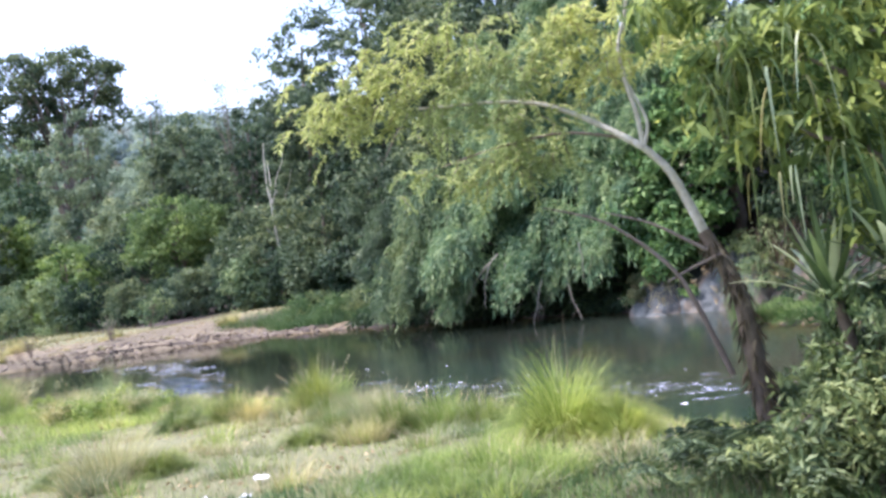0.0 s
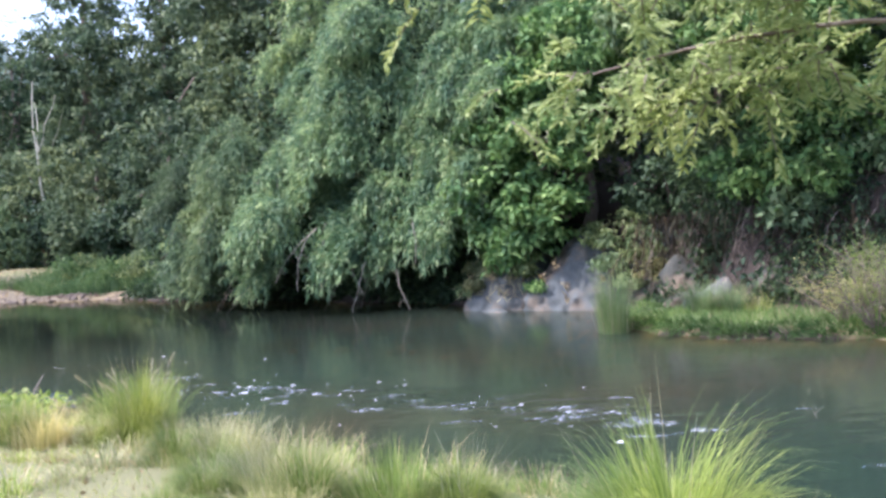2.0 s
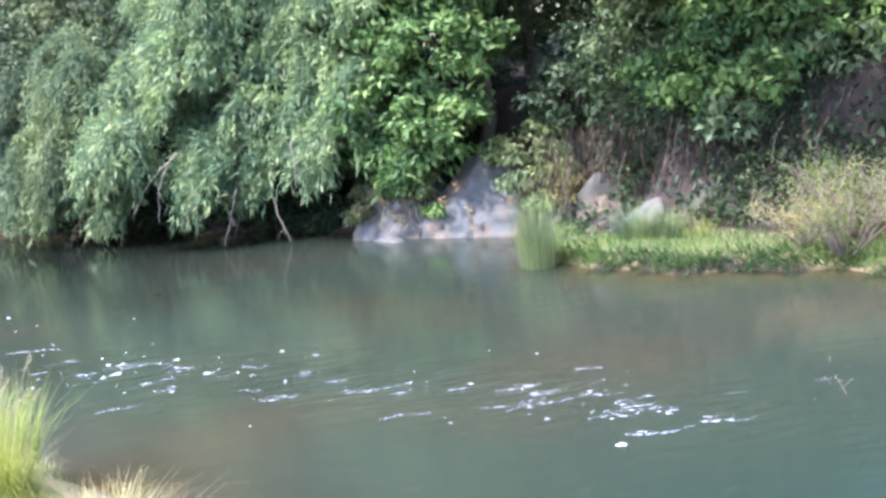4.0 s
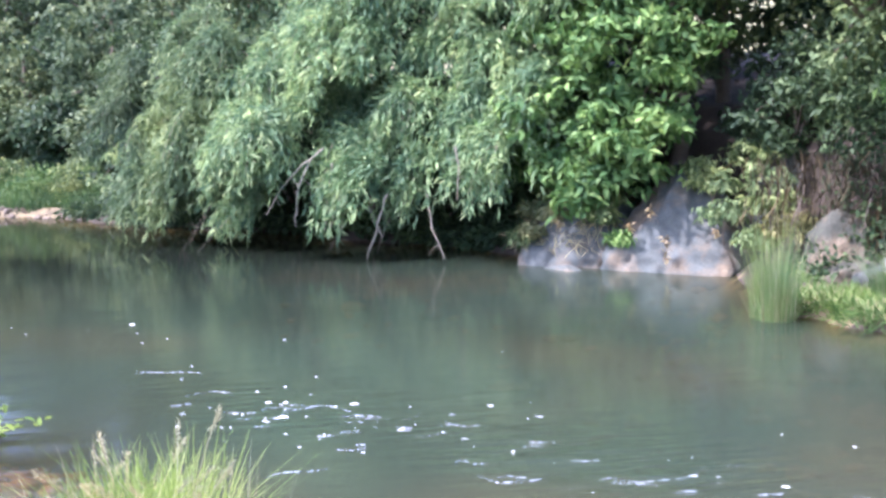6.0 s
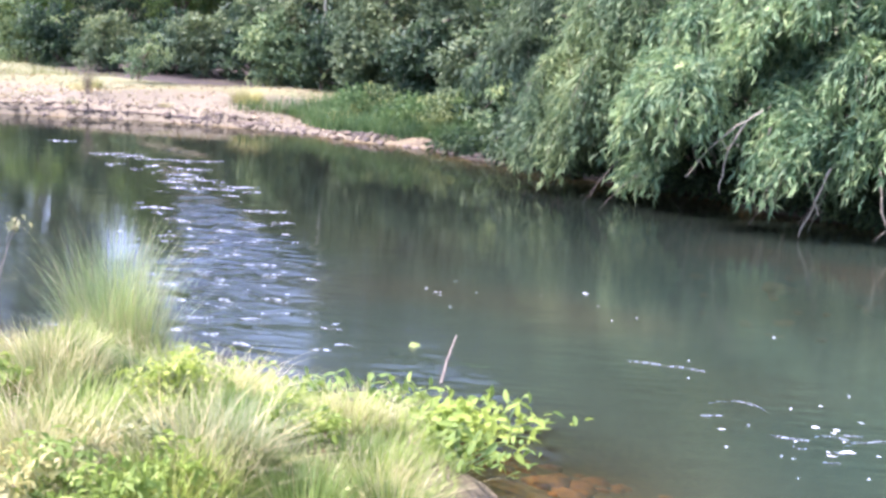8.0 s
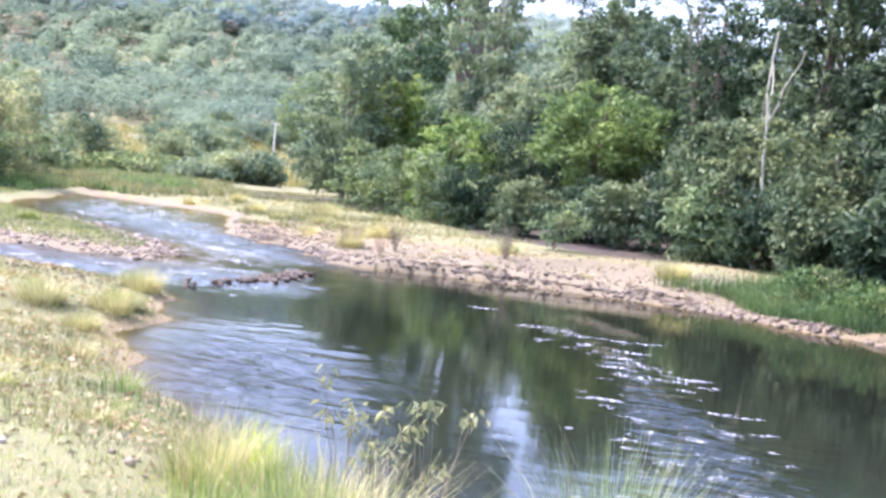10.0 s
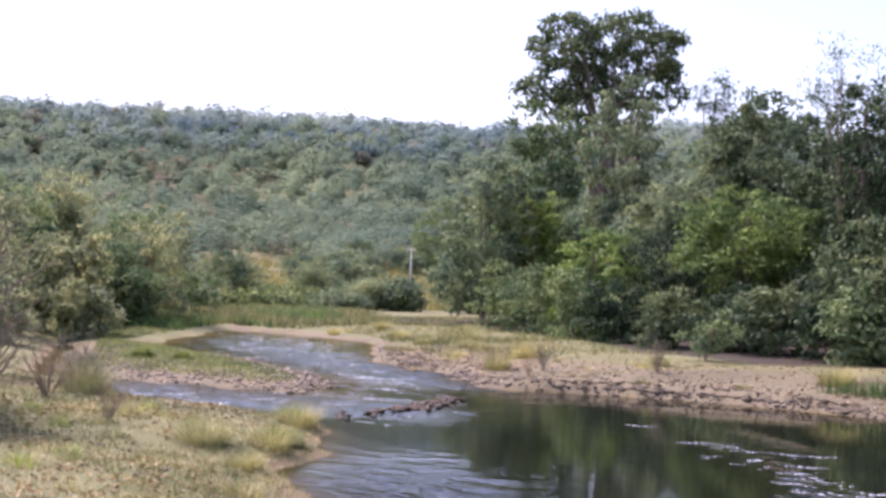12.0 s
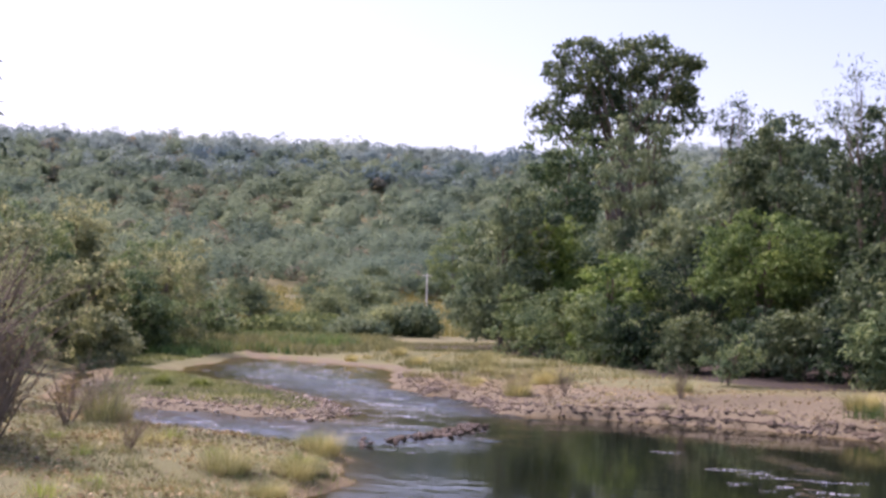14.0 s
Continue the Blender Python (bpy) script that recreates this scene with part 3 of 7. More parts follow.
# ---------------------------------------------------------------- trees behind the sandbar
def bush_tree(label, x, y, ztop, r, mat, seed, zbot=0.3, **kw):
    """A full crown down to the ground, lumpy, from stacked uneven ellipsoids."""
    q = np.random.default_rng(seed * 13 + 5)
    z0 = at(x, y)
    h = ztop - z0
    balls = []
    n = max(3, int(h / max(r, 0.6)) * 2 + 1)
    for i in range(n):
        t = (i + 0.5) / n
        rr = r * (0.55 + 0.45 * math.sin(math.pi * min(0.95, t * 0.8 + 0.15))) * q.uniform(0.75, 1.05)
        balls.append((q.uniform(-0.4, 0.4) * r, q.uniform(-0.4, 0.4) * r, zbot + (h - zbot) * t * 0.9, rr, rr, min(rr, (h - zbot) / n * 1.3)))
    kw.setdefault("leaf", (0.20, 0.09))
    kw.setdefault("clumps", int(26 * n))
    kw.setdefault("csize", 0.33 * max(1, r / 1.6))
    kw.setdefault("per", 42)
    kw["leaf"] = (kw["leaf"][0] * 1.1, kw["leaf"][1] * 1.1)
    return tree("tree", label, x, y, z0, h, balls, mat, seed=seed, **kw)


# the tall tree: open crown with the limbs showing against the sky
tz = at(-62.4, 29.9)
tree("tree", "tall dark broad-leaved tree with an open rounded crown", -62.4, 29.9, tz, 18, [(0, -2.4, 15.5, 2.0, 2.1, 1.9), (0, 0, 15.7, 2.0, 2.0, 2.0), (0, 2.5, 15.8, 2.0, 2.1, 2.1), (0, -4.1, 12.7, 1.1, 1.0, 1.2), (0, 3.9, 13.2, 1.0, 0.9, 1.3), (0, -1.2, 12.5, 1.8, 2.0, 1.3), (0, 1.4, 13.2, 1.2, 1.4, 1.0)],
     M_CROWN, leaf=(0.34, 0.15), clumps=230, per=44, csize=0.6, seed=3, trunk=0.32, limbs=24)
bush_tree("dark leafy tree below a taller crown", -59.2, 26.2, 12.6, 2.9, M_MID, 4, leaf=(0.3, 0.14), limbs=5)
bush_tree("pale green tree with drooping leaves", -50.4, 28.2, 12.4, 2.6, M_PALEGREEN, 5, leaf=(0.28, 0.10), droop=0.9, limbs=8)
bush_tree("grey-green tree at the wood's edge", -49.1, 20.8, 8.2, 2.4, M_PALEGREEN, 6, leaf=(0.26, 0.11))
bush_tree("light green tree among dark ones", -49.8, 23.4, 6.6, 1.7, M_YELLOW, 7, leaf=(0.26, 0.11))
bush_tree("yellow-green bush behind the sandbar", -39.4, 23.2, 4.3, 1.7, M_YELLOW, 8, leaf=(0.2, 0.09))
bush_tree("green bush behind the sandbar", -44.4, 27.4, 6.5, 2.3, M_PALEGREEN, 9, leaf=(0.24, 0.11))
bush_tree("dark leafy tree in the wood", -45.9, 31.9, 11.1, 1.7, M_PALEGREEN, 10, leaf=(0.28, 0.13))
bush_tree("dark broad tree in the wood", -51.1, 33.4, 9.4, 3.4, M_MID, 11, leaf=(0.3, 0.14))
bush_tree("dark brownish tree in the wood", -42, 33.3, 8.9, 2.6, M_PALEGREEN, 12, leaf=(0.28, 0.13))
z0 = at(-32.4, 26.4)
tree("tree", "rounded olive-green tree behind the sandbar", -32.4, 26.4, z0, 6, [(0, 0, 4.2 - z0, 2.1, 2.2, 1.5), (0.4, -0.6, 3.3 - z0, 1.9, 1.8, 1.1), (-0.3, 0.9, 3.4 - z0, 1.6, 1.5, 1.0)], M_ROUND, leaf=(0.2, 0.09), clumps=190, per=44, csize=0.42, seed=13, trunk=0.14, limbs=10)
bush_tree("dark bushy tree behind the sandbar", -28.8, 29.4, 4.9, 2.1, M_DARK, 14)
bush_tree("grey-green bush behind the sandbar", -22.8, 26.4, 4.4, 1.8, M_CROWN, 15, leaf=(0.18, 0.08))
bush_tree("dark green bush by the sandbar", -19.2, 26.7, 4.3, 1.9, M_CROWN, 16, leaf=(0.18, 0.08))
bush_tree("dark green bush by the river", -15.4, 27.1, 4.3, 1.7, M_CROWN, 17, leaf=(0.17, 0.07))
bush_tree("green bush beside the bamboo", -11.6, 26.2, 3.6, 1.5, M_DARK, 18, leaf=(0.16, 0.06))
bush_tree("dark tall tree behind the bank", -14.5, 29.5, 12.5, 2.9, M_CROWN, 19, leaf=(0.22, 0.10), clumps=330)
bush_tree("dark tall tree behind the bamboo", -9.5, 29.5, 12.5, 3.2, M_CROWN, 20, leaf=(0.22, 0.10), clumps=330)
for x, y, zt, rr, sd in ((-22.6, 28.6, 11.2, 2.0, 26), (-19.6, 29.8, 12.8, 2.4, 27), (-17.2, 30.6, 13.4, 2.5, 28), (-12.2, 28.3, 9.0, 2.0, 29)):
    bush_tree("tall dark tree standing behind the bank", x, y, zt, rr, M_CROWN, sd, leaf=(0.2, 0.085), clumps=300)
bush_tree("dark leafy tree behind the bank", -24.5, 31.5, 8.5, 2.6, M_CROWN, 21, leaf=(0.24, 0.11))
bush_tree("dark leafy tree behind the bank", -35.5, 34.5, 7.5, 2.8, M_CROWN, 22, leaf=(0.26, 0.12))
bush_tree("dark leafy tree on the bank", -3.5, 29.5, 11, 3.0, M_DARK, 23, leaf=(0.2, 0.09), clumps=300)
bush_tree("dark leafy tree on the bank", 2.5, 30, 9, 3.0, M_DARK, 24, leaf=(0.2, 0.09), clumps=260)
bush_tree("dark leafy tree on the bank", 8.5, 29.5, 8, 3.0, M_DARK, 25, leaf=(0.2, 0.09), clumps=240)
bush_tree("dark-crowned tree rising behind the round one", -38.6, 29.4, 10.2, 2.1, M_CROWN, 40, leaf=(0.24, 0.10), clumps=230)
bush_tree("dusky leafy tree behind the sandbar", -41.6, 28.7, 8.9, 2.1, M_PALEGREEN, 41, leaf=(0.24, 0.10), clumps=200)
bush_tree("dark tree with a brownish crown behind the sandbar", -34.6, 30.2, 8.9, 2.3, M_CROWN, 42, leaf=(0.22, 0.10), clumps=220)
bush_tree("dark tall tree at the end of the wood", -30.4, 29.4, 9.6, 2.0, M_DARK, 43, leaf=(0.2, 0.09), clumps=220)
# sparse crowns that stand against the sky
for x, y, zt, r, s in ((-51.1, 32.3, 12.8, 1.0, 31), (-35.3, 31.1, 9.9, 1.7, 32), (-28, 32, 11, 2.2, 33)):
    z0 = at(x, y)
    tree("tree", "sparse thin-leaved tree against the sky", x, y, z0, zt - z0, [(0, 0, zt - z0 - r, r, r, r * 1.1), (0.5, 0.3, zt - z0 - 2.2 * r, r * 0.8, r * 0.8, r * 0.8)], M_DARK, leaf=(0.2, 0.06), clumps=46, per=26, csize=0.4, seed=s, trunk=0.12, limbs=14)
z0 = at(-30.8, 28.8)
tree("tree", "sparse feathery bamboo tips against the sky", -30.8, 28.8, z0, 10, [(0, 0.3, 9.4 - z0, 1.0, 1.3, 1.0), (0, -0.6, 8.6 - z0, 0.8, 0.9, 0.7), (0, 0.9, 8.3 - z0, 0.8, 0.9, 0.8)], M_PALEGREEN, leaf=(0.22, 0.035), clumps=34, per=16, csize=0.5, seed=34, trunk=0.05, limbs=16, droop=0.6)
# the white leaning trunk
for bx, by, tip, fork_z in ((-20.3, 25.6, (0.25, -0.1, 5.6), 3.4), (-23.95, 27.9, (-0.1, -0.4, 4.4), 3.2)):
    z0 = at(bx, by)
    t = thing("dead_tree", bx, by, z0, "bare white dead trunk among green bushes", "tree", "dead trunks")
    part_mesh("trunk", np_mesh("trunk", *tube(bent((0, 0, -0.2), tip, 0, 9, 0.05, rng), np.linspace(0.05, 0.022, 9)), M_PALE, True), t)
    for ex, ez in ((-0.6, 1.5), (0.8, 1.6)):
        m_ = np.array(tip) * fork_z / tip[2]
        part_mesh("limb", np_mesh("limb", *tube(bent(m_, m_ + np.array([ex, 0.3, ez]), 0.1, 6, 0.03, rng), np.linspace(0.03, 0.012, 6), 6), M_PALE, True), t)


# ---------------------------------------------------------------- bamboo over the water
def bamboo(label, x, y, seed, lobes, culms=5, sprays=34, mat=None):
    """A clump of arching stems with lobes of hanging leafy sprays. lobes: (x, y, z, rx, ry, rz) in the world."""
    r = np.random.default_rng(seed)
    z0 = at(x, y)
    t = thing("bamboo_clump", x, y, z0, label, "bamboo", "bamboo on the bank")
    foot = np.array([x, y, z0])
    ps, ws, twigs = [], [], []
    k = np.linspace(0.1, 1, 13)
    for lb in lobes:
        c, rad = np.array(lb[:3]) - foot, np.array(lb[3:])
        way = r.normal() * 0.7
        for i in range(sprays):
            o_ = c + unit(r.normal(size=3)) * rad * np.array([0.62, 0.5, 0.5]) * r.uniform(0.3, 1.0) + np.array([0, 0, 0.25])
            a = way + r.normal() * 0.55
            out = np.array([math.sin(a), -math.cos(a), 0])
            L = r.uniform(0.5, 1.1) * (0.6 + 0.5 * rad[2] / 0.5)
            line = o_ + out * (0.68 * L * k)[:, None] + np.array([0, 0, 1.0]) * (L * (0.36 * k - 0.98 * k ** 2))[:, None]
            tang = unit(np.gradient(line, axis=0))
            n = 4
            p = np.repeat(line, n, 0) + r.normal(size=(13 * n, 3)) * 0.045
            w = np.repeat(tang, n, 0) * 0.8 + np.array([0, 0, -0.28]) + r.normal(size=(13 * n, 3)) * 0.6
            ps.append(p)
            ws.append(w)
            if i % 4 == 0:
                twigs.append(tube(line[::4], np.linspace(0.006, 0.002, 4), 3))
    p, w = np.concatenate(ps), np.concatenate(ws)
    keep = p[:, 2] + z0 > 0.1
    v, f = leaves(p[keep], w[keep], 0.17, 0.032, r, 0.15)
    for i in range(culms):
        lb = lobes[int(r.integers(len(lobes)))]
        end = np.array(lb[:3]) - foot + np.array([0, -lb[4] * 0.6, -0.1])
        kk = np.linspace(0, 1, 10)[:, None]
        b = np.array([r.uniform(-0.4, 0.4), r.uniform(-0.2, 0.4), -0.1])
        peak = (b + end) / 2 + np.array([0, 0.3, 1.0 + end[2] * 0.4])
        part_mesh("culm", np_mesh("culm", *tube(b * (1 - kk) ** 2 + peak * 2 * kk * (1 - kk) + end * kk ** 2, np.linspace(0.035, 0.008, 10), 6), M_TWIG, True), t)
    tagged(part_mesh("twig", np_mesh("twig", *join(twigs), M_TWIG), t), kind="stuff")
    part_mesh("foliage", np_mesh("foliage", v, f, mat or M_BAMBOO), t)
    # dark leaves put inside the clump to imitate the shade of its gaps
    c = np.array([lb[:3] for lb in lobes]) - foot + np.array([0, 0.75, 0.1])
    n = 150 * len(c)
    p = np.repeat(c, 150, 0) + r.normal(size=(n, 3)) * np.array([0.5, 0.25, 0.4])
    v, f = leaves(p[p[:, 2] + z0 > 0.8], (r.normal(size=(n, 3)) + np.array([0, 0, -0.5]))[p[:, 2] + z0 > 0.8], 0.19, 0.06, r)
    part_mesh("inner_foliage", np_mesh("inner_foliage", v, f, M_DARK), t, "dark inner leaves that imitate the clump's shade")
    return t


r = np.random.default_rng(77)
for ci, cx in enumerate((-7.2, -5.6, -3.8, -2.1, -0.6)):
    lobes = []
    ztop = float(np.interp(cx, [-9.5, -7, -5, -3, -1, 1], [1.9, 3.0, 4.2, 5.0, 5.4, 5.2]))
    front = float(np.interp(cx, [-9.5, -7, -4.5, -2.5, -0.5], [23.6, 22.9, 22.2, 22.9, 23.7]))
    z = 0.0
    row = 0
    while z < ztop - 1:
        for k in range(2 + row % 2):
            u = (k - 0.5 * (1 + row % 2)) * 0.95
            lx = cx + u + r.uniform(-0.3, 0.3)
            low = float(np.interp(lx, [-9.5, -6.2, -5.2, -4.4, -3.5, -2.8, -1.9, -1.2, -0.5], [1.0, 1.0, 0.72, 0.66, 1.4, 1.5, 1.15, 0.85, 1.5]))
            lobes.append((lx, front + 0.36 * row + r.uniform(-0.45, 0.45), low + z + r.uniform(-0.2, 0.2), r.uniform(0.4, 0.7), r.uniform(0.4, 0.6), r.uniform(0.35, 0.6)))
        z += 0.72
        row += 1
    # left clumps take darker leaf colours in place of their shaded side
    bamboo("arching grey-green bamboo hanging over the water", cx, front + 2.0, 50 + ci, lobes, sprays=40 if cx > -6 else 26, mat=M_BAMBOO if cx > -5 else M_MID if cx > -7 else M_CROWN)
# higher bamboo behind
for ci, (cx, cy, zt) in enumerate(((-6.5, 26.3, 6.6), (-3.5, 26.3, 7.4), (-0.8, 26.6, 7.2))):
    bamboo("tall bamboo rising behind the lower clumps", cx, cy + 0.8, 70 + ci, [(cx + r.uniform(-1.4, 1.4), cy + r.uniform(-0.5, 0.6), zz, r.uniform(0.6, 0.95), 0.7, 0.6) for zz in np.arange(3.4, zt, 0.34)], sprays=30)


def dead_branch(label, pts, rad, mat=M_TWIG, twigs=0, seed=1):
    pts = np.array(pts, float)
    r_ = np.random.default_rng(seed)
    t = thing("dead_branch", *pts[0], label, "branch", "dead branches")
    line = pts - pts[0]
    u = np.linspace(0, len(line) - 1, 10)
    fine = np.stack([np.interp(u, np.arange(len(line)), line[:, c]) for c in range(3)], 1) + r_.normal(size=(10, 3)) * rad * 0.5
    stem = part_mesh("stem", np_mesh("stem", *tube(fine, np.linspace(rad, rad * 0.45, 10), 6), mat, True), t)
    for i in range(twigs):
        a = fine[int(r_.integers(3, 9))]
        b = a + r_.normal(size=3) * np.array([0.14, 0.14, 0.1]) + np.array([0, 0, -0.05])
        part_mesh("twig", np_mesh("twig", *tube(bent(a, b, 0.02, 4), np.linspace(rad * 0.4, rad * 0.15, 4), 4), mat, True), stem)
    return t


M_PALETWIG = bark_material("pale_dry_twig", (0.2, 0.17, 0.12), (0.46, 0.41, 0.31), 30)
for i, pts in enumerate((((-2.25, 22.3, 1.5), (-2.5, 22.15, 1.3), (-2.85, 22.0, 0.95), (-3.1, 21.95, 0.6)), ((-2.42, 22.2, 1.35), (-2.6, 22.1, 0.95), (-2.66, 22.1, 0.45)), ((-2.2, 22.4, 1.3), (-2.28, 22.35, 0.85), (-2.34, 22.35, 0.4)), ((-1.95, 22.6, 1.2), (-1.85, 22.65, 0.8), (-1.6, 22.7, 0.3)),
                         ((-0.4, 22.9, 1.5), (-0.36, 22.9, 1.2), (-0.4, 22.9, 0.85)), ((-0.95, 22.9, 0.95), (-0.88, 22.9, 0.5), (-0.7, 22.95, 0.05)), ((-1.5, 22.7, 0.9), (-1.6, 22.6, 0.45), (-1.75, 22.55, 0.02)))):
    dead_branch("bare pale branch hanging under the bamboo", pts, 0.014, M_PALETWIG, twigs=2, seed=i)
q = np.random.default_rng(90)
for i in range(8):
    x = q.choice([q.uniform(-5.0, -3.9), q.uniform(-9, -5), q.uniform(-2.6, -0.8)], p=[0.6, 0.2, 0.2])
    y = float(np.interp(x, [-9, -6, -4.5, -3.9, -1.8, -0.7], [23.2, 22.6, 21.8, 22.0, 22.9, 23.3]))
    a = np.array([x + q.uniform(-0.1, 0.3), y + q.uniform(0.1, 0.4), q.uniform(0.45, 0.8)])
    b = np.array([x - q.uniform(0, 0.35), y - q.uniform(0, 0.2), q.uniform(0.0, 0.12)])
    dead_branch("thin dry branch drooping into the water", (a, (a + b) / 2 + np.array([0, 0, 0.04]), b), q.uniform(0.003, 0.006), twigs=1, seed=200 + i)
# dark leaves added to imitate the shade of the hollow behind the hanging bamboo
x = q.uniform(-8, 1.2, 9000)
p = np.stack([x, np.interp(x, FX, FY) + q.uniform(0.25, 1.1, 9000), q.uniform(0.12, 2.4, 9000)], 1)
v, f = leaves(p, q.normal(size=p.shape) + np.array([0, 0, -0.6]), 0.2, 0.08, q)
tagged(new("hollow_undergrowth", np_mesh("hollow_undergrowth", v, f, M_DARK)), "dark leaves added in the hollow under the bamboo, imitating its shade", "undergrowth", kind="stuff")
# more dark leaves added at the waterline, imitating shade under the bamboo
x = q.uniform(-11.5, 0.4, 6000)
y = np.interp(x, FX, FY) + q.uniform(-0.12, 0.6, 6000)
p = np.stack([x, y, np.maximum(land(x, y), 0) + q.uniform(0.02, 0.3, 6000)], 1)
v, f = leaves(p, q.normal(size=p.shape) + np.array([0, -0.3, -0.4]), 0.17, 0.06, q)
tagged(new("bank_undergrowth", np_mesh("bank_undergrowth", v, f, M_DARK)), "dark low leaves added along the water's edge, imitating shade", "undergrowth", kind="stuff")
# creepers over the steep earth behind the shelf, dark to imitate its shade
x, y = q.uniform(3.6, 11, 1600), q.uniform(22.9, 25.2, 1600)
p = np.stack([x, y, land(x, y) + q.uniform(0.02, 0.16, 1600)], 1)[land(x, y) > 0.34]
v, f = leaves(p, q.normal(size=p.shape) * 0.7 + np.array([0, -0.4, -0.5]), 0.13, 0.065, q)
tagged(new("bank_creepers", np_mesh("bank_creepers", v, f, M_DARK)), "creepers over the steep earth bank, darkened to imitate its shade", "creeper", kind="stuff")
# band of dark leaves above, its colour standing in for the recess's shade
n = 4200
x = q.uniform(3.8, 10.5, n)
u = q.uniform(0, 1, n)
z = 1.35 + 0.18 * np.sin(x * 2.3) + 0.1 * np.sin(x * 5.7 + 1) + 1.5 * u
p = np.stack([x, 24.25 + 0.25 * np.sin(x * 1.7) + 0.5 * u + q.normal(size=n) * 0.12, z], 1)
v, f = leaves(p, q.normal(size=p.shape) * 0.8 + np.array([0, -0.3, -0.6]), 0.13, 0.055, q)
tagged(new("overhanging_creepers", np_mesh("overhanging_creepers", v, f, M_DARK)), "leafy creepers overhanging the earth bank, darkened to imitate its shade", "creeper", kind="stuff")
# broad-leaved tree over the boulder, and the ones above the shelf
tz = at(1.3, 25.4)
tree("tree", "bright green broad-leaved tree leaning over the boulder", 1.3, 25.4, tz, 4, [(bx - 1.3, by - 25.4, bz - tz, ba, bb, bc) for bx, by, bz, ba, bb, bc in (
    (0.7, 24.1, 2.0, 0.75, 0.5, 0.5), (1.4, 24.0, 1.75, 0.6, 0.5, 0.42), (1.85, 24.3, 1.7, 0.4, 0.4, 0.3), (0.1, 23.9, 1.75, 0.5, 0.45, 0.4), (-0.5, 23.6, 1.35, 0.4, 0.35, 0.38), (0.95, 23.85, 1.05, 0.24, 0.2, 0.25), (1.35, 23.85, 1.15, 0.25, 0.2, 0.2), (0.25, 23.75, 1.2, 0.28, 0.2, 0.25), (1.65, 24.0, 1.3, 0.34, 0.25, 0.25), (0.7, 23.75, 1.25, 0.35, 0.25, 0.25), (1.0, 23.65, 0.85, 0.12, 0.1, 0.15),
    (1.1, 24.3, 2.8, 0.8, 0.6, 0.5), (0.2, 24.3, 2.7, 0.6, 0.5, 0.5), (1.8, 24.6, 2.5, 0.5, 0.5, 0.45), (1.0, 24.8, 3.6, 1.0, 0.8, 0.5), (0.1, 24.9, 3.5, 0.7, 0.6, 0.5), (1.3, 25.3, 4.4, 1.1, 0.9, 0.6))],
     M_BROAD, leaf=(0.16, 0.075), clumps=210, per=62, csize=0.26, seed=41, trunk=0.13, limbs=14, droop=0.5, low=-1.2)
for i, (x, y, zt, rr, mt) in enumerate(((3.0, 26.8, 6.5, 1.6, M_DARK), (5.0, 27.4, 6.5, 1.7, M_DARK), (7.2, 27.2, 6.2, 1.7, M_DARK), (9.6, 27.0, 5.6, 1.8, M_MID), (11.8, 26.4, 5.2, 1.8, M_DARK), (14, 26, 5, 1.8, M_MID), (0.6, 27.6, 7.5, 1.7, M_MID))):
    bush_tree("leafy tree crowning the earth bank", x, y, zt, rr, mt, 140 + i, zbot=0.5, leaf=(0.15, 0.07))
tree("tree", "green leafy tree hanging over the grassy shelf", 5.6, 25.6, at(5.6, 25.6), 3, [(0.2, -1.1, 0.4, 0.7, 0.5, 0.6), (0.5, -0.8, 1.2, 0.9, 0.6, 0.8), (-0.3, -0.6, 1.6, 0.8, 0.6, 0.6), (0.9, -0.9, 0.2, 0.5, 0.4, 0.5)], M_BROAD, leaf=(0.12, 0.06), clumps=90, per=60, csize=0.28, seed=42, trunk=0.09, limbs=8)
tree("tree", "grey-green shrub on the earth bank", 3.9, 26.0, at(3.9, 26), 3, [(0, -0.6, 0.3, 0.8, 0.5, 0.5), (0.3, -0.3, 1.2, 0.9, 0.6, 0.6)], M_MID, leaf=(0.11, 0.05), clumps=60, per=50, csize=0.25, seed=43, trunk=0.06, limbs=6)
tree("tree", "bushy tree on the earth bank", 8.2, 25.8, at(8.2, 25.8), 3, [(0, -0.8, 0.3, 0.9, 0.6, 0.8), (0.3, -0.4, 1.5, 1.2, 0.8, 0.9)], M_BROAD, leaf=(0.13, 0.06), clumps=80, per=55, csize=0.3, seed=44, trunk=0.08, limbs=6)


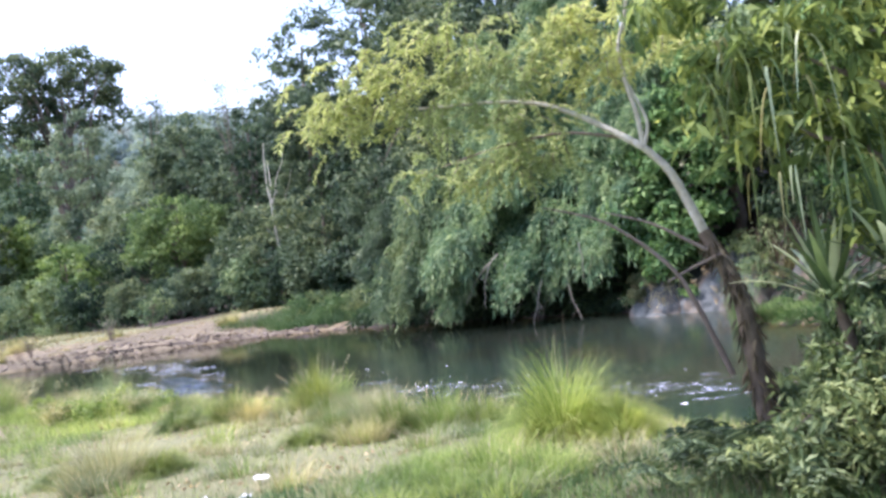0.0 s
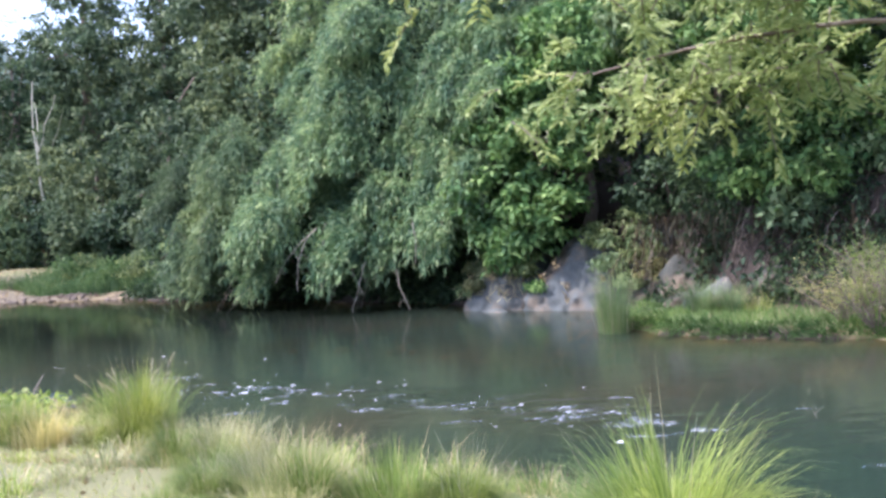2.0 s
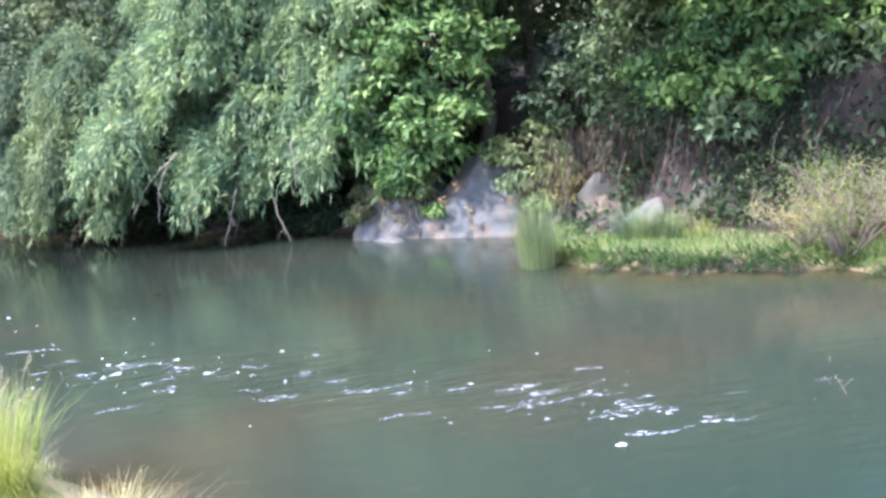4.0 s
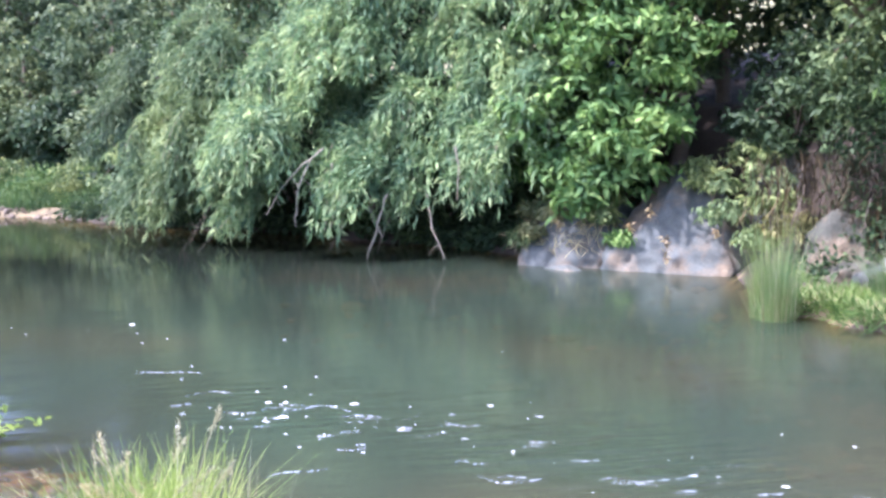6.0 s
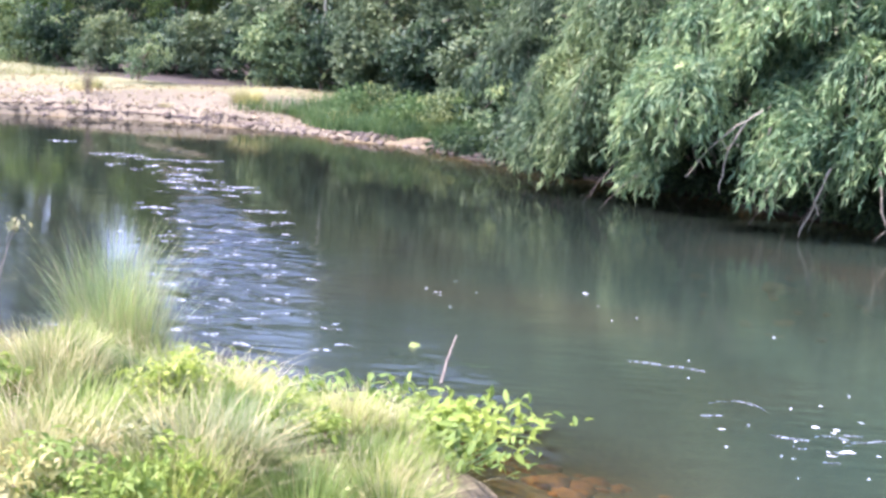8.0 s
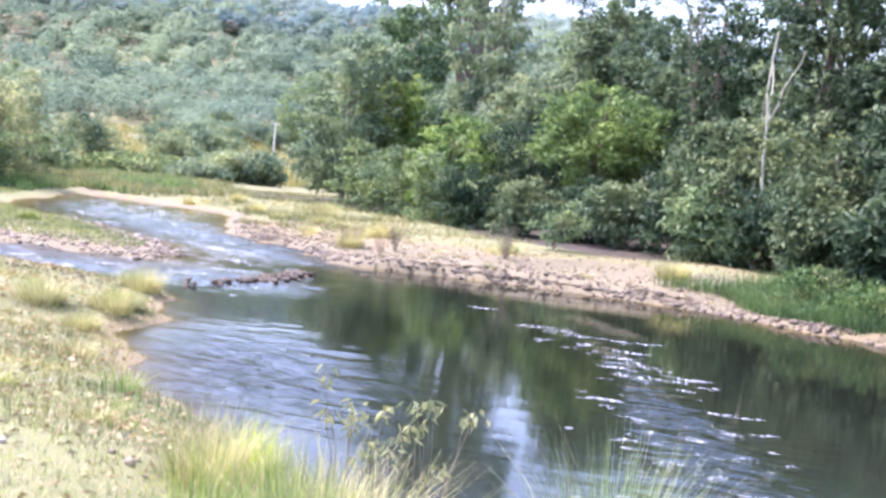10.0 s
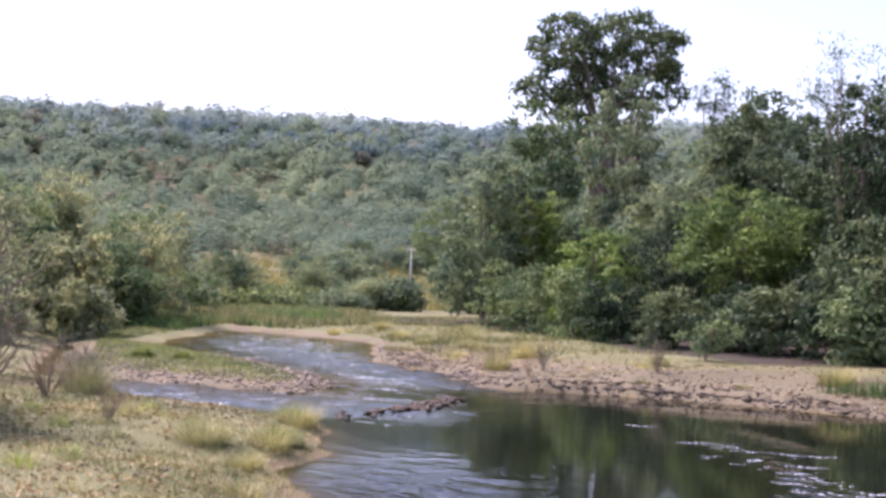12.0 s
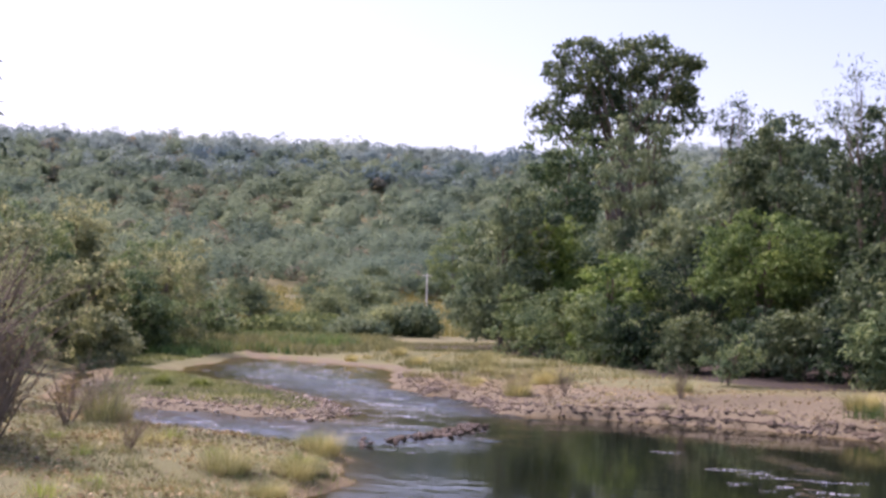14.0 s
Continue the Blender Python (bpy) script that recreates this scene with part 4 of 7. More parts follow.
# the crowns above 3.5 m are added to cast shade on the earth bank
for i, (c, sz_) in enumerate((((5.7, 23.75, 1.75), 0.5), ((6.15, 23.65, 1.45), 0.36), ((5.35, 23.8, 2.05), 0.5), ((6.6, 23.7, 1.9), 0.42), ((6.3, 24.3, 2.1), 0.55), ((6.0, 24.2, 2.7), 0.7), ((6.9, 24.4, 2.6), 0.7), ((7.4, 24.4, 2.0), 0.6), ((3.9, 22.9, 4.1), 0.8), ((8.3, 24.4, 2.3), 0.7), ((5.0, 22.8, 4.1), 0.9), ((6.2, 22.8, 4.0), 0.9), ((7.4, 22.8, 4.0), 0.9), ((8.6, 22.9, 4.0), 0.9), ((4.4, 23.6, 3.6), 0.8), ((5.8, 23.6, 3.7), 0.8), ((9.3, 24.5, 2.6), 0.8), ((10.5, 24.5, 2.8), 0.9))):
    by = 26.3
    z0 = at(c[0], by)
    tree("tree", "leafy tree over the grassy shelf; high crowns added to shade the bank", c[0], by, z0, 2.0, [(0, c[1] - by, c[2] - z0, sz_, sz_ * 0.7, sz_ * 0.65), (0.2, (c[1] - by) * 0.5, c[2] - z0 + 0.3, sz_, 0.6, sz_ * 0.6)], (M_BROAD, M_MID, M_BROAD)[i % 3], leaf=(0.13, 0.065), clumps=90 if c[2] > 3.5 else 34, per=40, csize=0.21, seed=900 + i, trunk=0.05, droop=0.6, limbs=6, lean=(0, (c[1] - by) * 0.6), low=-1.2, group="trees over the shelf")
for i, (x, y, zt, rr, mt) in enumerate(((4.3, 25.4, 2.9, 0.8, M_MID), (6.9, 25.2, 2.6, 0.9, M_BROAD), (8.4, 24.9, 2.4, 0.8, M_MID), (9.6, 24.8, 2.6, 0.9, M_BROAD), (10.8, 24.6, 2.4, 0.9, M_MID), (2.9, 25.4, 2.6, 0.7, M_DARK), (7.6, 25.6, 3.4, 1.0, M_DARK), (5.4, 25.9, 3.6, 0.9, M_DARK))):
    bush_tree("green shrub hanging over the earth bank", x, y, zt, rr, mt, 170 + i, zbot=0.0, leaf=(0.11, 0.05), csize=0.24, clumps=70, trunk=0.04, category="bush")


# ---------------------------------------------------------------- boulders
def boulder(label, x, y, z, sx, sy, sz, seed, mat=M_ROCK, cut=0.35, name="boulder", turn=0.0):
    r = random.Random(seed)
    bm = bmesh.new()
    bmesh.ops.create_icosphere(bm, subdivisions=4, radius=1.0)
    off = Vector((r.uniform(-9, 9), r.uniform(-9, 9), r.uniform(-9, 9)))
    planes = [(Vector((r.uniform(-1, 1), r.uniform(-1, 1), r.uniform(-0.2, 1))).normalized(), r.uniform(0.5, 0.82)) for _ in range(12)]
    for v in bm.verts:
        c = v.co.copy()
        for n, d in planes:
            k = c.dot(n) - d
            if k > 0:
                c -= n * k * 0.97
        c *= 1 + 0.16 * noise.noise(c * 1.9 + off) + 0.09 * noise.noise(c * 4.5 + off) + 0.05 * noise.noise(c * 10 + off)
        c *= 1 - 0.16 * max(0.0, 1 - abs(noise.noise(c * 1.3 - off)) * 9)
        v.co = Vector((c.x * sx, c.y * sy, c.z * sz))
    for f in bm.faces:
        f.smooth = True
    t = thing(name, x, y, z, label, "rock")
    t.rotation_euler[2] = turn
    part("stone", bm, mat, t)
    return t


def slab_rock(label, x, y, z, half, top_shift, taper, seed, turn=0.0, mat=M_ROCK):
    """A squared-off leaning rock: flat faces, sharp worn edges, chipped corners."""
    r = random.Random(seed)
    bm = bmesh.new()
    bmesh.ops.create_icosphere(bm, subdivisions=5, radius=1.0)
    off = Vector((r.uniform(-9, 9), r.uniform(-9, 9), r.uniform(-9, 9)))
    planes = [(Vector((r.uniform(-1, 1), r.uniform(-1, 0.4), r.uniform(-0.1, 1))).normalized(), r.uniform(0.82, 1.0)) for _ in range(8)]
    for v in bm.verts:
        c = v.co.normalized()
        k = (abs(c.x) ** 6 + abs(c.y) ** 6 + abs(c.z) ** 6) ** (-1 / 6)
        c = c * k
        for n, d in planes:
            e = c.dot(n) - d
            if e > 0:
                c -= n * e * 0.95
        c *= 1 + 0.12 * noise.noise(c * 1.5 + off) + 0.08 * noise.noise(c * 4.0 + off) + 0.045 * noise.noise(c * 9 + off) + 0.02 * noise.noise(c * 22 + off)
        c *= 1 - 0.07 * max(0.0, 1 - abs(noise.noise(c * 1.6 - off)) * 12)
        h = (c.z + 1) / 2
        s_ = 1 - taper * h
        v.co = Vector((c.x * half[0] * s_ + top_shift[0] * h, c.y * half[1] * s_ + top_shift[1] * h, c.z * half[2] + half[2]))
    for f in bm.faces:
        f.smooth = True
    t = thing("boulder", x, y, z, label, "rock")
    t.rotation_euler[2] = turn
    part("stone", bm, mat, t)
    return t


slab_rock("large blue-grey boulder with a sloping face, by the water", 2.1, 24.3, -0.45, (1.02, 0.85, 0.8), (-0.22, 0.4), 0.45, 33, 0.2)
slab_rock("tall dark rock slab standing in the bank", 2.95, 25.0, 0.1, (0.6, 0.35, 0.6), (0.0, 0.25), 0.45, 13, 0.3)
slab_rock("blue-grey boulder with a brown weedy top, beside a larger one", 0.62, 23.95, -0.45, (1.1, 0.85, 0.74), (0.12, 0.42), 0.46, 5, 0.22)
boulder("low grey rock at the foot of the boulders", 1.05, 23.35, -0.1, 0.55, 0.3, 0.22, 17)
boulder("brown-grey rock wedged in the bank", 3.45, 24.2, 0.1, 0.45, 0.4, 0.42, 18, M_BANKROCK)
boulder("blue-grey boulder behind the grassy shelf", 5.2, 23.3, 0.15, 0.62, 0.45, 0.52, 8)
boulder("brown-grey rounded boulder in the earth bank", 4.35, 23.7, 0.4, 0.52, 0.42, 0.52, 12, M_BANKROCK)
boulder("brown-grey rock under the earth bank, darkened for its shade", 4.6, 23.35, 0.12, 0.4, 0.3, 0.36, 10, M_BANKROCK)
boulder("brown-grey boulder sunk in the earth bank", 6.1, 23.6, 0.45, 0.55, 0.35, 0.42, 14, M_BANKROCK)
# weeds, dry grass and fallen leaves lodged on the boulders
for i, (x, y, z, s_, mt) in enumerate(((0.5, 23.7, 0.55, 0.2, M_DULL), (0.75, 23.85, 0.8, 0.24, M_OLIVE), (0.2, 23.7, 0.6, 0.2, M_DULL), (0.95, 23.8, 0.7, 0.2, M_DULL), (1.2, 23.75, 0.55, 0.16, M_OLIVE), (0.3, 23.5, 0.35, 0.12, M_DULL), (2.45, 24.3, 0.95, 0.3, M_OLIVE), (2.7, 24.1, 0.6, 0.26, M_MID), (2.2, 24.45, 1.1, 0.22, M_OLIVE), (0.15, 23.5, 0.25, 0.14, M_OLIVE), (0.4, 23.95, 0.78, 0.22, M_OLIVE), (1.1, 24.0, 0.75, 0.2, M_OLIVE), (1.5, 23.75, 0.3, 0.12, M_BROAD), (3.0, 24.4, 0.95, 0.4, M_MID), (3.3, 24.2, 0.75, 0.34, M_OLIVE), (2.7, 24.75, 1.25, 0.36, M_OLIVE), (3.6, 24.0, 0.5, 0.3, M_DULL), (3.2, 24.0, 0.35, 0.22, M_MID))):
    tree("bush", "small leafy plant growing over the rocks", x, y, z, 0.4, [(0, 0, 0.06, s_, s_ * 0.6, s_ * 0.6)], mt, leaf=(0.10, 0.036), clumps=22, per=26, csize=0.13, seed=800 + i, trunk=0.012, droop=0.8, limbs=5, category="bush", group="plants on the rocks")
q = np.random.default_rng(815)
p = np.stack([q.uniform(0.05, 1.3, 240), q.uniform(23.4, 23.95, 240), q.uniform(0.15, 0.7, 240)], 1)
p[:, 2] = 0.1 + (p[:, 1] - 23.25) * 0.95 + q.normal(size=240) * 0.04
v, f = leaves(p, q.normal(size=p.shape) * 0.6 + np.array([0, -0.4, -0.5]), 0.2, 0.007, q)
tagged(new("rock_straw", np_mesh("rock_straw", v, f, M_STRAW)), "dry straw lodged on the boulders", "straw", kind="stuff")
# orange withered sprigs in the cracks
for i, (x, y, z) in enumerate(((1.7, 23.72, 0.42), (2.2, 23.7, 0.3), (2.75, 23.95, 0.38), (1.95, 23.8, 0.6), (0.8, 23.5, 0.45), (2.3, 23.6, 0.12))):
    t = thing("withered_sprig", x, y, z, "orange-brown withered sprig in a crack of the boulder", "sprig", "sprigs on the boulders")
    e = np.array([q.normal() * 0.03, -0.08, 0.16])
    part_mesh("stem", np_mesh("stem", *tube(bent((0, 0.1, -0.05), e, 0.02, 5), np.linspace(0.004, 0.002, 5), 4), M_TWIG), t)
    b = e * q.uniform(0.3, 1.0, 16)[:, None]
    part_mesh("foliage", np_mesh("foliage", *leaves(b, q.normal(size=(16, 3)) + np.array([0, -0.5, -0.4]), 0.07, 0.025, q), M_BROWNLEAF), t)


# ---------------------------------------------------------------- grass
def blades(r, n, spread, high, width, lean=0.5, segs=3, dome=0.0):
    """Curved tapering blades from a tight root: strips of quads."""
    a = r.uniform(0, 2 * np.pi, n)
    rad = spread * np.sqrt(r.uniform(0, 1, n))
    root = np.stack([np.cos(a) * rad, np.sin(a) * rad, np.full(n, -0.03)], 1)
    h = high * r.uniform(0.45, 1.1, n) * (1 - dome * (rad / max(spread, 1e-6)) ** 2)
    out = unit(np.stack([np.cos(a), np.sin(a), np.zeros(n)], 1) + r.normal(size=(n, 3)) * np.array([0.5, 0.5, 0]))
    ln = lean * r.uniform(0.2, 1.2, n) * (0.35 + rad / max(spread, 1e-6))
    side = np.stack([-out[:, 1], out[:, 0], np.zeros(n)], 1)
    rows = []
    for i in range(segs + 1):
        t = i / segs
        c = root + out * (ln * h * t ** 1.8)[:, None] + np.array([0, 0, 1.0]) * (h * (t - 0.28 * ln * t * t))[:, None]
        w = width * (1 - t * 0.92) * 0.5
        rows += [c - side * w, c + side * w]
    v = np.stack(rows, 1).reshape(-1, 3)
    k = (segs + 1) * 2
    b = np.arange(n)[:, None] * k
    f = np.concatenate([b + [2 * i, 2 * i + 1, 2 * i + 3, 2 * i + 2] for i in range(segs)])
    return v, f


def mound(r, n, spread, high, width, segs=4):
    """A rounded tussock: blades radiate from a tight root to a dome and bend over at the tips."""
    a, se = r.uniform(0, 2 * np.pi, n), r.uniform(0.12, 1.0, n)
    ce = np.sqrt(1 - se ** 2)
    lob = 1 + 0.14 * np.sin(3 * a + 1) + 0.08 * np.sin(7 * a)
    L = lob * r.uniform(0.68, 1.04, n) / np.sqrt((ce / spread) ** 2 + (se / high) ** 2)
    out = np.stack([np.cos(a), np.sin(a), np.zeros(n)], 1)
    side = np.stack([-out[:, 1], out[:, 0], np.zeros(n)], 1)
    root = out * (spread * 0.42 * np.sqrt(r.uniform(0, 1, n)) * (0.3 + ce))[:, None] + r.normal(size=(n, 3)) * 0.012
    rows = []
    for i in range(segs + 1):
        t = i / segs
        c = root + out * (L * (ce * t * 0.72 + 0.16 * t ** 2.5))[:, None] + np.array([0, 0, 1.0]) * (L * (se * t + 0.8 * ce * t * (1 - t) - 0.2 * t ** 3) - 0.02)[:, None] + side * (L * 0.12 * t * t * np.sin(a * 5))[:, None]
        w = width * (1 - t * 0.9) * 0.5
        rows += [c - side * w, c + side * w]
    k = (segs + 1) * 2
    b = np.arange(n)[:, None] * k
    return np.stack(rows, 1).reshape(-1, 3), np.concatenate([b + [2 * i, 2 * i + 1, 2 * i + 3, 2 * i + 2] for i in range(segs)])


def seed_heads(r, n, high):
    """Thin bent stalks, each with a feathery brown head."""
    bits, P, W = [], [], []
    for i in range(n):
        a, h = r.uniform(0, 6.28), high * r.uniform(0.8, 1.2)
        e = np.array([math.cos(a) * h * 0.75, math.sin(a) * h * 0.75, h * 0.9])
        line = bent((0, 0, 0), e, 0.12 * h, 8)
        bits.append(tube(line, np.linspace(0.0025, 0.0012, 8), 3))
        k = r.uniform(0.72, 1.0, 46)[:, None]
        P.append(e * k + np.array([0, 0, 1.0]) * 0.48 * h * k * (1 - k) + r.normal(size=(46, 3)) * 0.005)
        W.append(unit(e) + r.normal(size=(46, 3)) * 0.55)
    stalks = join(bits)
    lv, lf = leaves(np.concatenate(P), np.concatenate(W), 0.022, 0.0035, r)
    return np.concatenate([stalks[0], lv]), stalks[1], lf + len(stalks[0])


TUFTS = {}
KINDS = {"green": (760, 0.24, 0.48, 0.008, 0.5, M_GRASS, 40), "pale": (520, 0.24, 0.5, 0.008, 0.7, M_GRASSDRY, 80), "round": (2300, 0.34, 0.5, 0.0052, 0.3, M_TUSSOCK, 60), "lush": (2600, 0.34, 0.5, 0.005, 0.3, M_GRASS, 20), "seed": (420, 0.2, 0.5, 0.010, 0.6, M_GRASS, 30),
         "reed": (460, 0.26, 1.0, 0.009, 0.42, M_REED, 60), "splayed": (520, 0.24, 1.0, 0.007, 0.62, M_REEDPALE, 110), "small": (110, 0.15, 0.24, 0.008, 0.8, M_GRASS, 50), "drysmall": (100, 0.16, 0.22, 0.008, 0.9, M_GRASSDRY, 60)}
for key, (n, sp, hi, wd, ln, mt, nd) in KINDS.items():
    r = np.random.default_rng(len(key) * 7 + n)
    TUFTS[key] = (np_mesh("blades", *(mound(r, n, sp, hi, wd) if key in ("round", "lush") else blades(r, n, sp, hi, wd, ln, dome=0.5 if key == "green" else 0.0)), mt), np_mesh("dry_blades", *blades(r, nd, sp * (0.5 if key in ("round", "lush") else 1.1), hi * 1.05, wd * 0.8, ln * 1.3), M_STRAW))
r = np.random.default_rng(83)
sv, sq, st_ = seed_heads(r, 9, 0.47)
TUFTS["seed"] = (TUFTS["seed"][0], np_mesh("dry_blades", sv, np.concatenate([np.concatenate([sq[:, [0, 1, 2]], sq[:, [0, 2, 3]]]), st_]), M_STRAW))
WORDS = {"green": "thick tuft of bright green grass on the bank", "pale": "tuft of pale half-dry grass on the bank", "round": "dense rounded tussock of green grass", "lush": "full dome of fresh green grass on the bank", "seed": "lime-green grass tuft with brown seed heads", "reed": "clump of tall thin reeds at the water", "splayed": "splayed clump of pale green sedge standing in the shallows", "small": "small green grass tuft", "drysmall": "small tuft of dry yellowish grass"}


def tuft(key, x, y, s=1.0, tall=1.0, z=None):
    q = random.Random(int(x * 131 + y * 17 + s * 7))
    t = thing("grass_tuft", x, y, at(x, y) if z is None else z, WORDS[key], "grass", "grass tufts")
    t.rotation_euler[2] = q.uniform(0, 6.28)
    t.scale = (s * 0.82, s * 0.82, s * tall * 0.85)
    part_mesh("foliage", TUFTS[key][0], t)
    part_mesh("dry_foliage", TUFTS[key][1], t, "dry straw-coloured stalks")
    return t


for row in (("round", 7.5, 13.55, 1.05, 1.75), ("round", 7.3, 13.4, 0.7, 0.9), ("pale", 7.15, 13.4, 0.7, 0.8), ("round", 2.1, 12.76, 1.0, 0.8), ("round", 4.2, 13.4, 1.05, 1.1), ("round", 4.9, 13.45, 1.0, 1.0), ("round", 5.95, 12.8, 0.9, 0.7), ("round", 1.8, 12.85, 1.1, 0.8), ("round", 8.65, 13.15, 0.9, 0.85), ("round", 9.6, 12.8, 0.75, 0.7), ("round", 3.6, 13.05, 0.9, 0.7), ("pale", 4.9, 13.6, 1.0, 0.9),
            ("round", 6.62, 13.05, 1.05, 0.95), ("round", 6.6, 12.5, 0.95, 0.6), ("pale", 6.95, 13.1, 0.9, 0.9), ("pale", 8.3, 13.6, 0.8, 0.8), ("round", 9.3, 13.0, 0.85, 0.85), ("pale", 9.0, 13.3, 0.8, 0.9),
            ("round", 10.45, 12.75, 1.0, 1.05), ("pale", 10.05, 12.85, 0.9, 0.95), ("round", 9.85, 12.6, 0.85, 0.75), ("round", 10.0, 12.3, 0.8, 0.55), ("green", 10.8, 12.95, 0.95, 0.95), ("round", 11.1, 13.05, 0.95, 0.85), ("pale", 10.6, 12.45, 0.8, 0.6),
            ("lush", 12.35, 12.8, 1.5, 1.1), ("lush", 12.05, 13.0, 1.0, 1.0), ("lush", 12.65, 12.95, 0.9, 0.85), ("small", 11.85, 12.65, 0.8, 0.8),
            ("green", 12.75, 12.05, 1.3, 0.42), ("green", 12.5, 11.75, 1.2, 0.38), ("green", 13.1, 12.1, 1.2, 0.4), ("green", 12.9, 11.7, 1.1, 0.36), ("green", 12.25, 12.05, 1.0, 0.34), ("green", 13.25, 11.75, 1.1, 0.32), ("green", 12.6, 11.4, 1.0, 0.3), ("green", 13.0, 11.35, 1.0, 0.28),
            ("pale", 9.75, 11.0, 1.3, 0.65), ("round", 9.95, 11.25, 1.0, 0.5), ("round", 9.35, 10.8, 0.9, 0.42), ("pale", 9.5, 11.2, 1.0, 0.5), ("pale", 10.1, 10.8, 0.9, 0.5)):
    tuft(*row)
for row in (("seed", 5.85, 14.3, 1.35, 1.05), ("seed", 6.1, 14.35, 1.3, 1.1), ("green", 6.0, 14.2, 1.3, 1.0), ("green", 5.65, 14.2, 1.2, 0.95), ("seed", 5.5, 14.25, 1.2, 0.95), ("green", 8.9, 14.7, 1.0, 0.6), ("seed", 9.8, 14.5, 0.9, 0.6), ("green", 9.3, 14.5, 0.9, 0.6),
            ("round", 3.7, 13.1, 1.0, 0.45), ("pale", 3.5, 12.9, 1.1, 0.5), ("round", 3.0, 13.4, 1.0, 0.5), ("pale", 2.6, 13.4, 1.0, 0.5), ("green", 2.1, 13.3, 1.0, 0.6), ("green", 3.6, 13.7, 1.0, 0.6), ("pale", 3.0, 13.9, 0.9, 0.5)):
    tuft(*row)
q = random.Random(67)
for i in range(90):
    x, y = q.uniform(3, 13.5), q.uniform(10.3, 14.2)
    tuft("drysmall" if q.random() < 0.55 else "small", x, y, q.uniform(0.7, 1.3), q.uniform(0.6, 1.0))
for row in (("green", 3.9, 12.6, 1.3, 0.62), ("pale", 3.3, 12.3, 1.2, 0.6), ("green", 2.9, 12.6, 1.3, 0.6), ("green", 4.1, 13.1, 1.3, 0.6), ("green", 4.5, 13.35, 1.2, 0.5), ("pale", 3.9, 13.5, 1.0, 0.5), ("green", 3.3, 13.1, 1.3, 0.6), ("pale", 3.6, 12.85, 1.3, 0.65), ("pale", 2.3, 12.6, 1.1, 0.7), ("round", 2.4, 13.0, 1.0, 0.6), ("green", 1.6, 12.9, 1.0, 0.7),
            ("green", 1.25, 11.9, 1.5, 1.15), ("pale", 0.8, 12.1, 1.4, 1.1), ("green", 0.9, 11.6, 1.4, 1.15), ("green", 0.3, 11.95, 1.3, 1.15), ("pale", 1.3, 11.6, 1.2, 1.0), ("green", 1.8, 12.2, 1.0, 0.6), ("green", 2.2, 12.0, 1.0, 0.6),
            ("pale", -1.6, 11.8, 1.2, 1.0), ("green", -2.1, 12.1, 1.1, 1.0), ("pale", -0.7, 12.3, 1.2, 1.1)):
    tuft(*row)
for row in (("round", -3.3, 10.2, 0.9, 0.8), ("pale", -9.6, 10.4, 1.4, 0.6), ("round", -10.5, 11.3, 1.3, 0.6), ("drysmall", -6.6, 10.9, 1.6, 1.0), ("pale", -9.9, 11.2, 1.2, 0.7), ("pale", -12.6, 11.6, 1.4, 0.7), ("green", -13.2, 11.5, 1.2, 0.7), ("pale", -8.4, 10.9, 1.0, 0.6), ("round", -25.8, 8.1, 1.4, 0.8), ("round", -25.2, 9.1, 1.2, 0.7), ("pale", -14.1, 8.4, 1.8, 1.0)):
    tuft(*row)
for x, y, sc_, hi_ in ((0.0, 13.62, 1.05, 1.3), (0.2, 13.75, 0.9, 1.2), (-0.2, 13.6, 0.9, 1.2), (0.1, 13.45, 0.8, 0.95)):
    tuft("splayed", x, y, sc_, hi_, -0.12)
tuft("reed", 4.62, 21.85, 0.85, 1.55, -0.1)
tuft("reed", 4.5, 21.9, 0.7, 1.45, -0.1)
tuft("reed", 5.3, 22.8, 0.9, 0.6)
tuft("reed", 5.7, 22.9, 0.8, 0.55)
tuft("small", 6.1, 22.9, 1.4, 1.2)


def lawn(name, label, n, xr, yr, high, width, mat, seed, test):
    """Short grass too fine to count."""
    r = np.random.default_rng(seed)
    x, y = r.uniform(*xr, n), r.uniform(*yr, n)
    z = land(x, y)
    edge = np.minimum(np.minimum(x - xr[0], xr[1] - x), np.minimum(y - yr[0], yr[1] - y)) + 0.5 * patch(x, y, seed)
    k = test(x, y, z) & (r.uniform(size=n) < smooth(-0.1, 1.1, edge))
    x, y, z = x[k], y[k], z[k]
    v, f = blades(r, len(x), 0.02, high, width * 1.15, 0.9, 1 if high < 0.3 else 2)
    v = v.reshape(len(x), -1, 3) + np.stack([x, y, z], 1)[:, None, :]
    tagged(new(name, np_mesh(name, v.reshape(-1, 3), f, mat)), label, "grass", kind="stuff")


def patch(x, y, s):
    return np.sin(x * 1.3 + s) * np.cos(y * 1.7 - s) + 0.5 * np.sin(x * 3.1 - y * 2.3 + s)


near_bank = lambda x, y, z: (np.interp(x, NX, NY) - y > 0.05)
lawn("short_grass", "short green grass on the near bank", 52000, (-5, 17), (8.2, 16.4), 0.10, 0.008, M_GRASS, 61, lambda x, y, z: near_bank(x, y, z) & (patch(x, y, 1) > -0.5))
lawn("lush_patch", "lush short green grass near the leaning tree", 30000, (11.2, 16), (9.6, 13.2), 0.12, 0.009, M_BANKGRASS, 77, lambda x, y, z: near_bank(x, y, z) & (patch(x, y, 9) > -0.9))
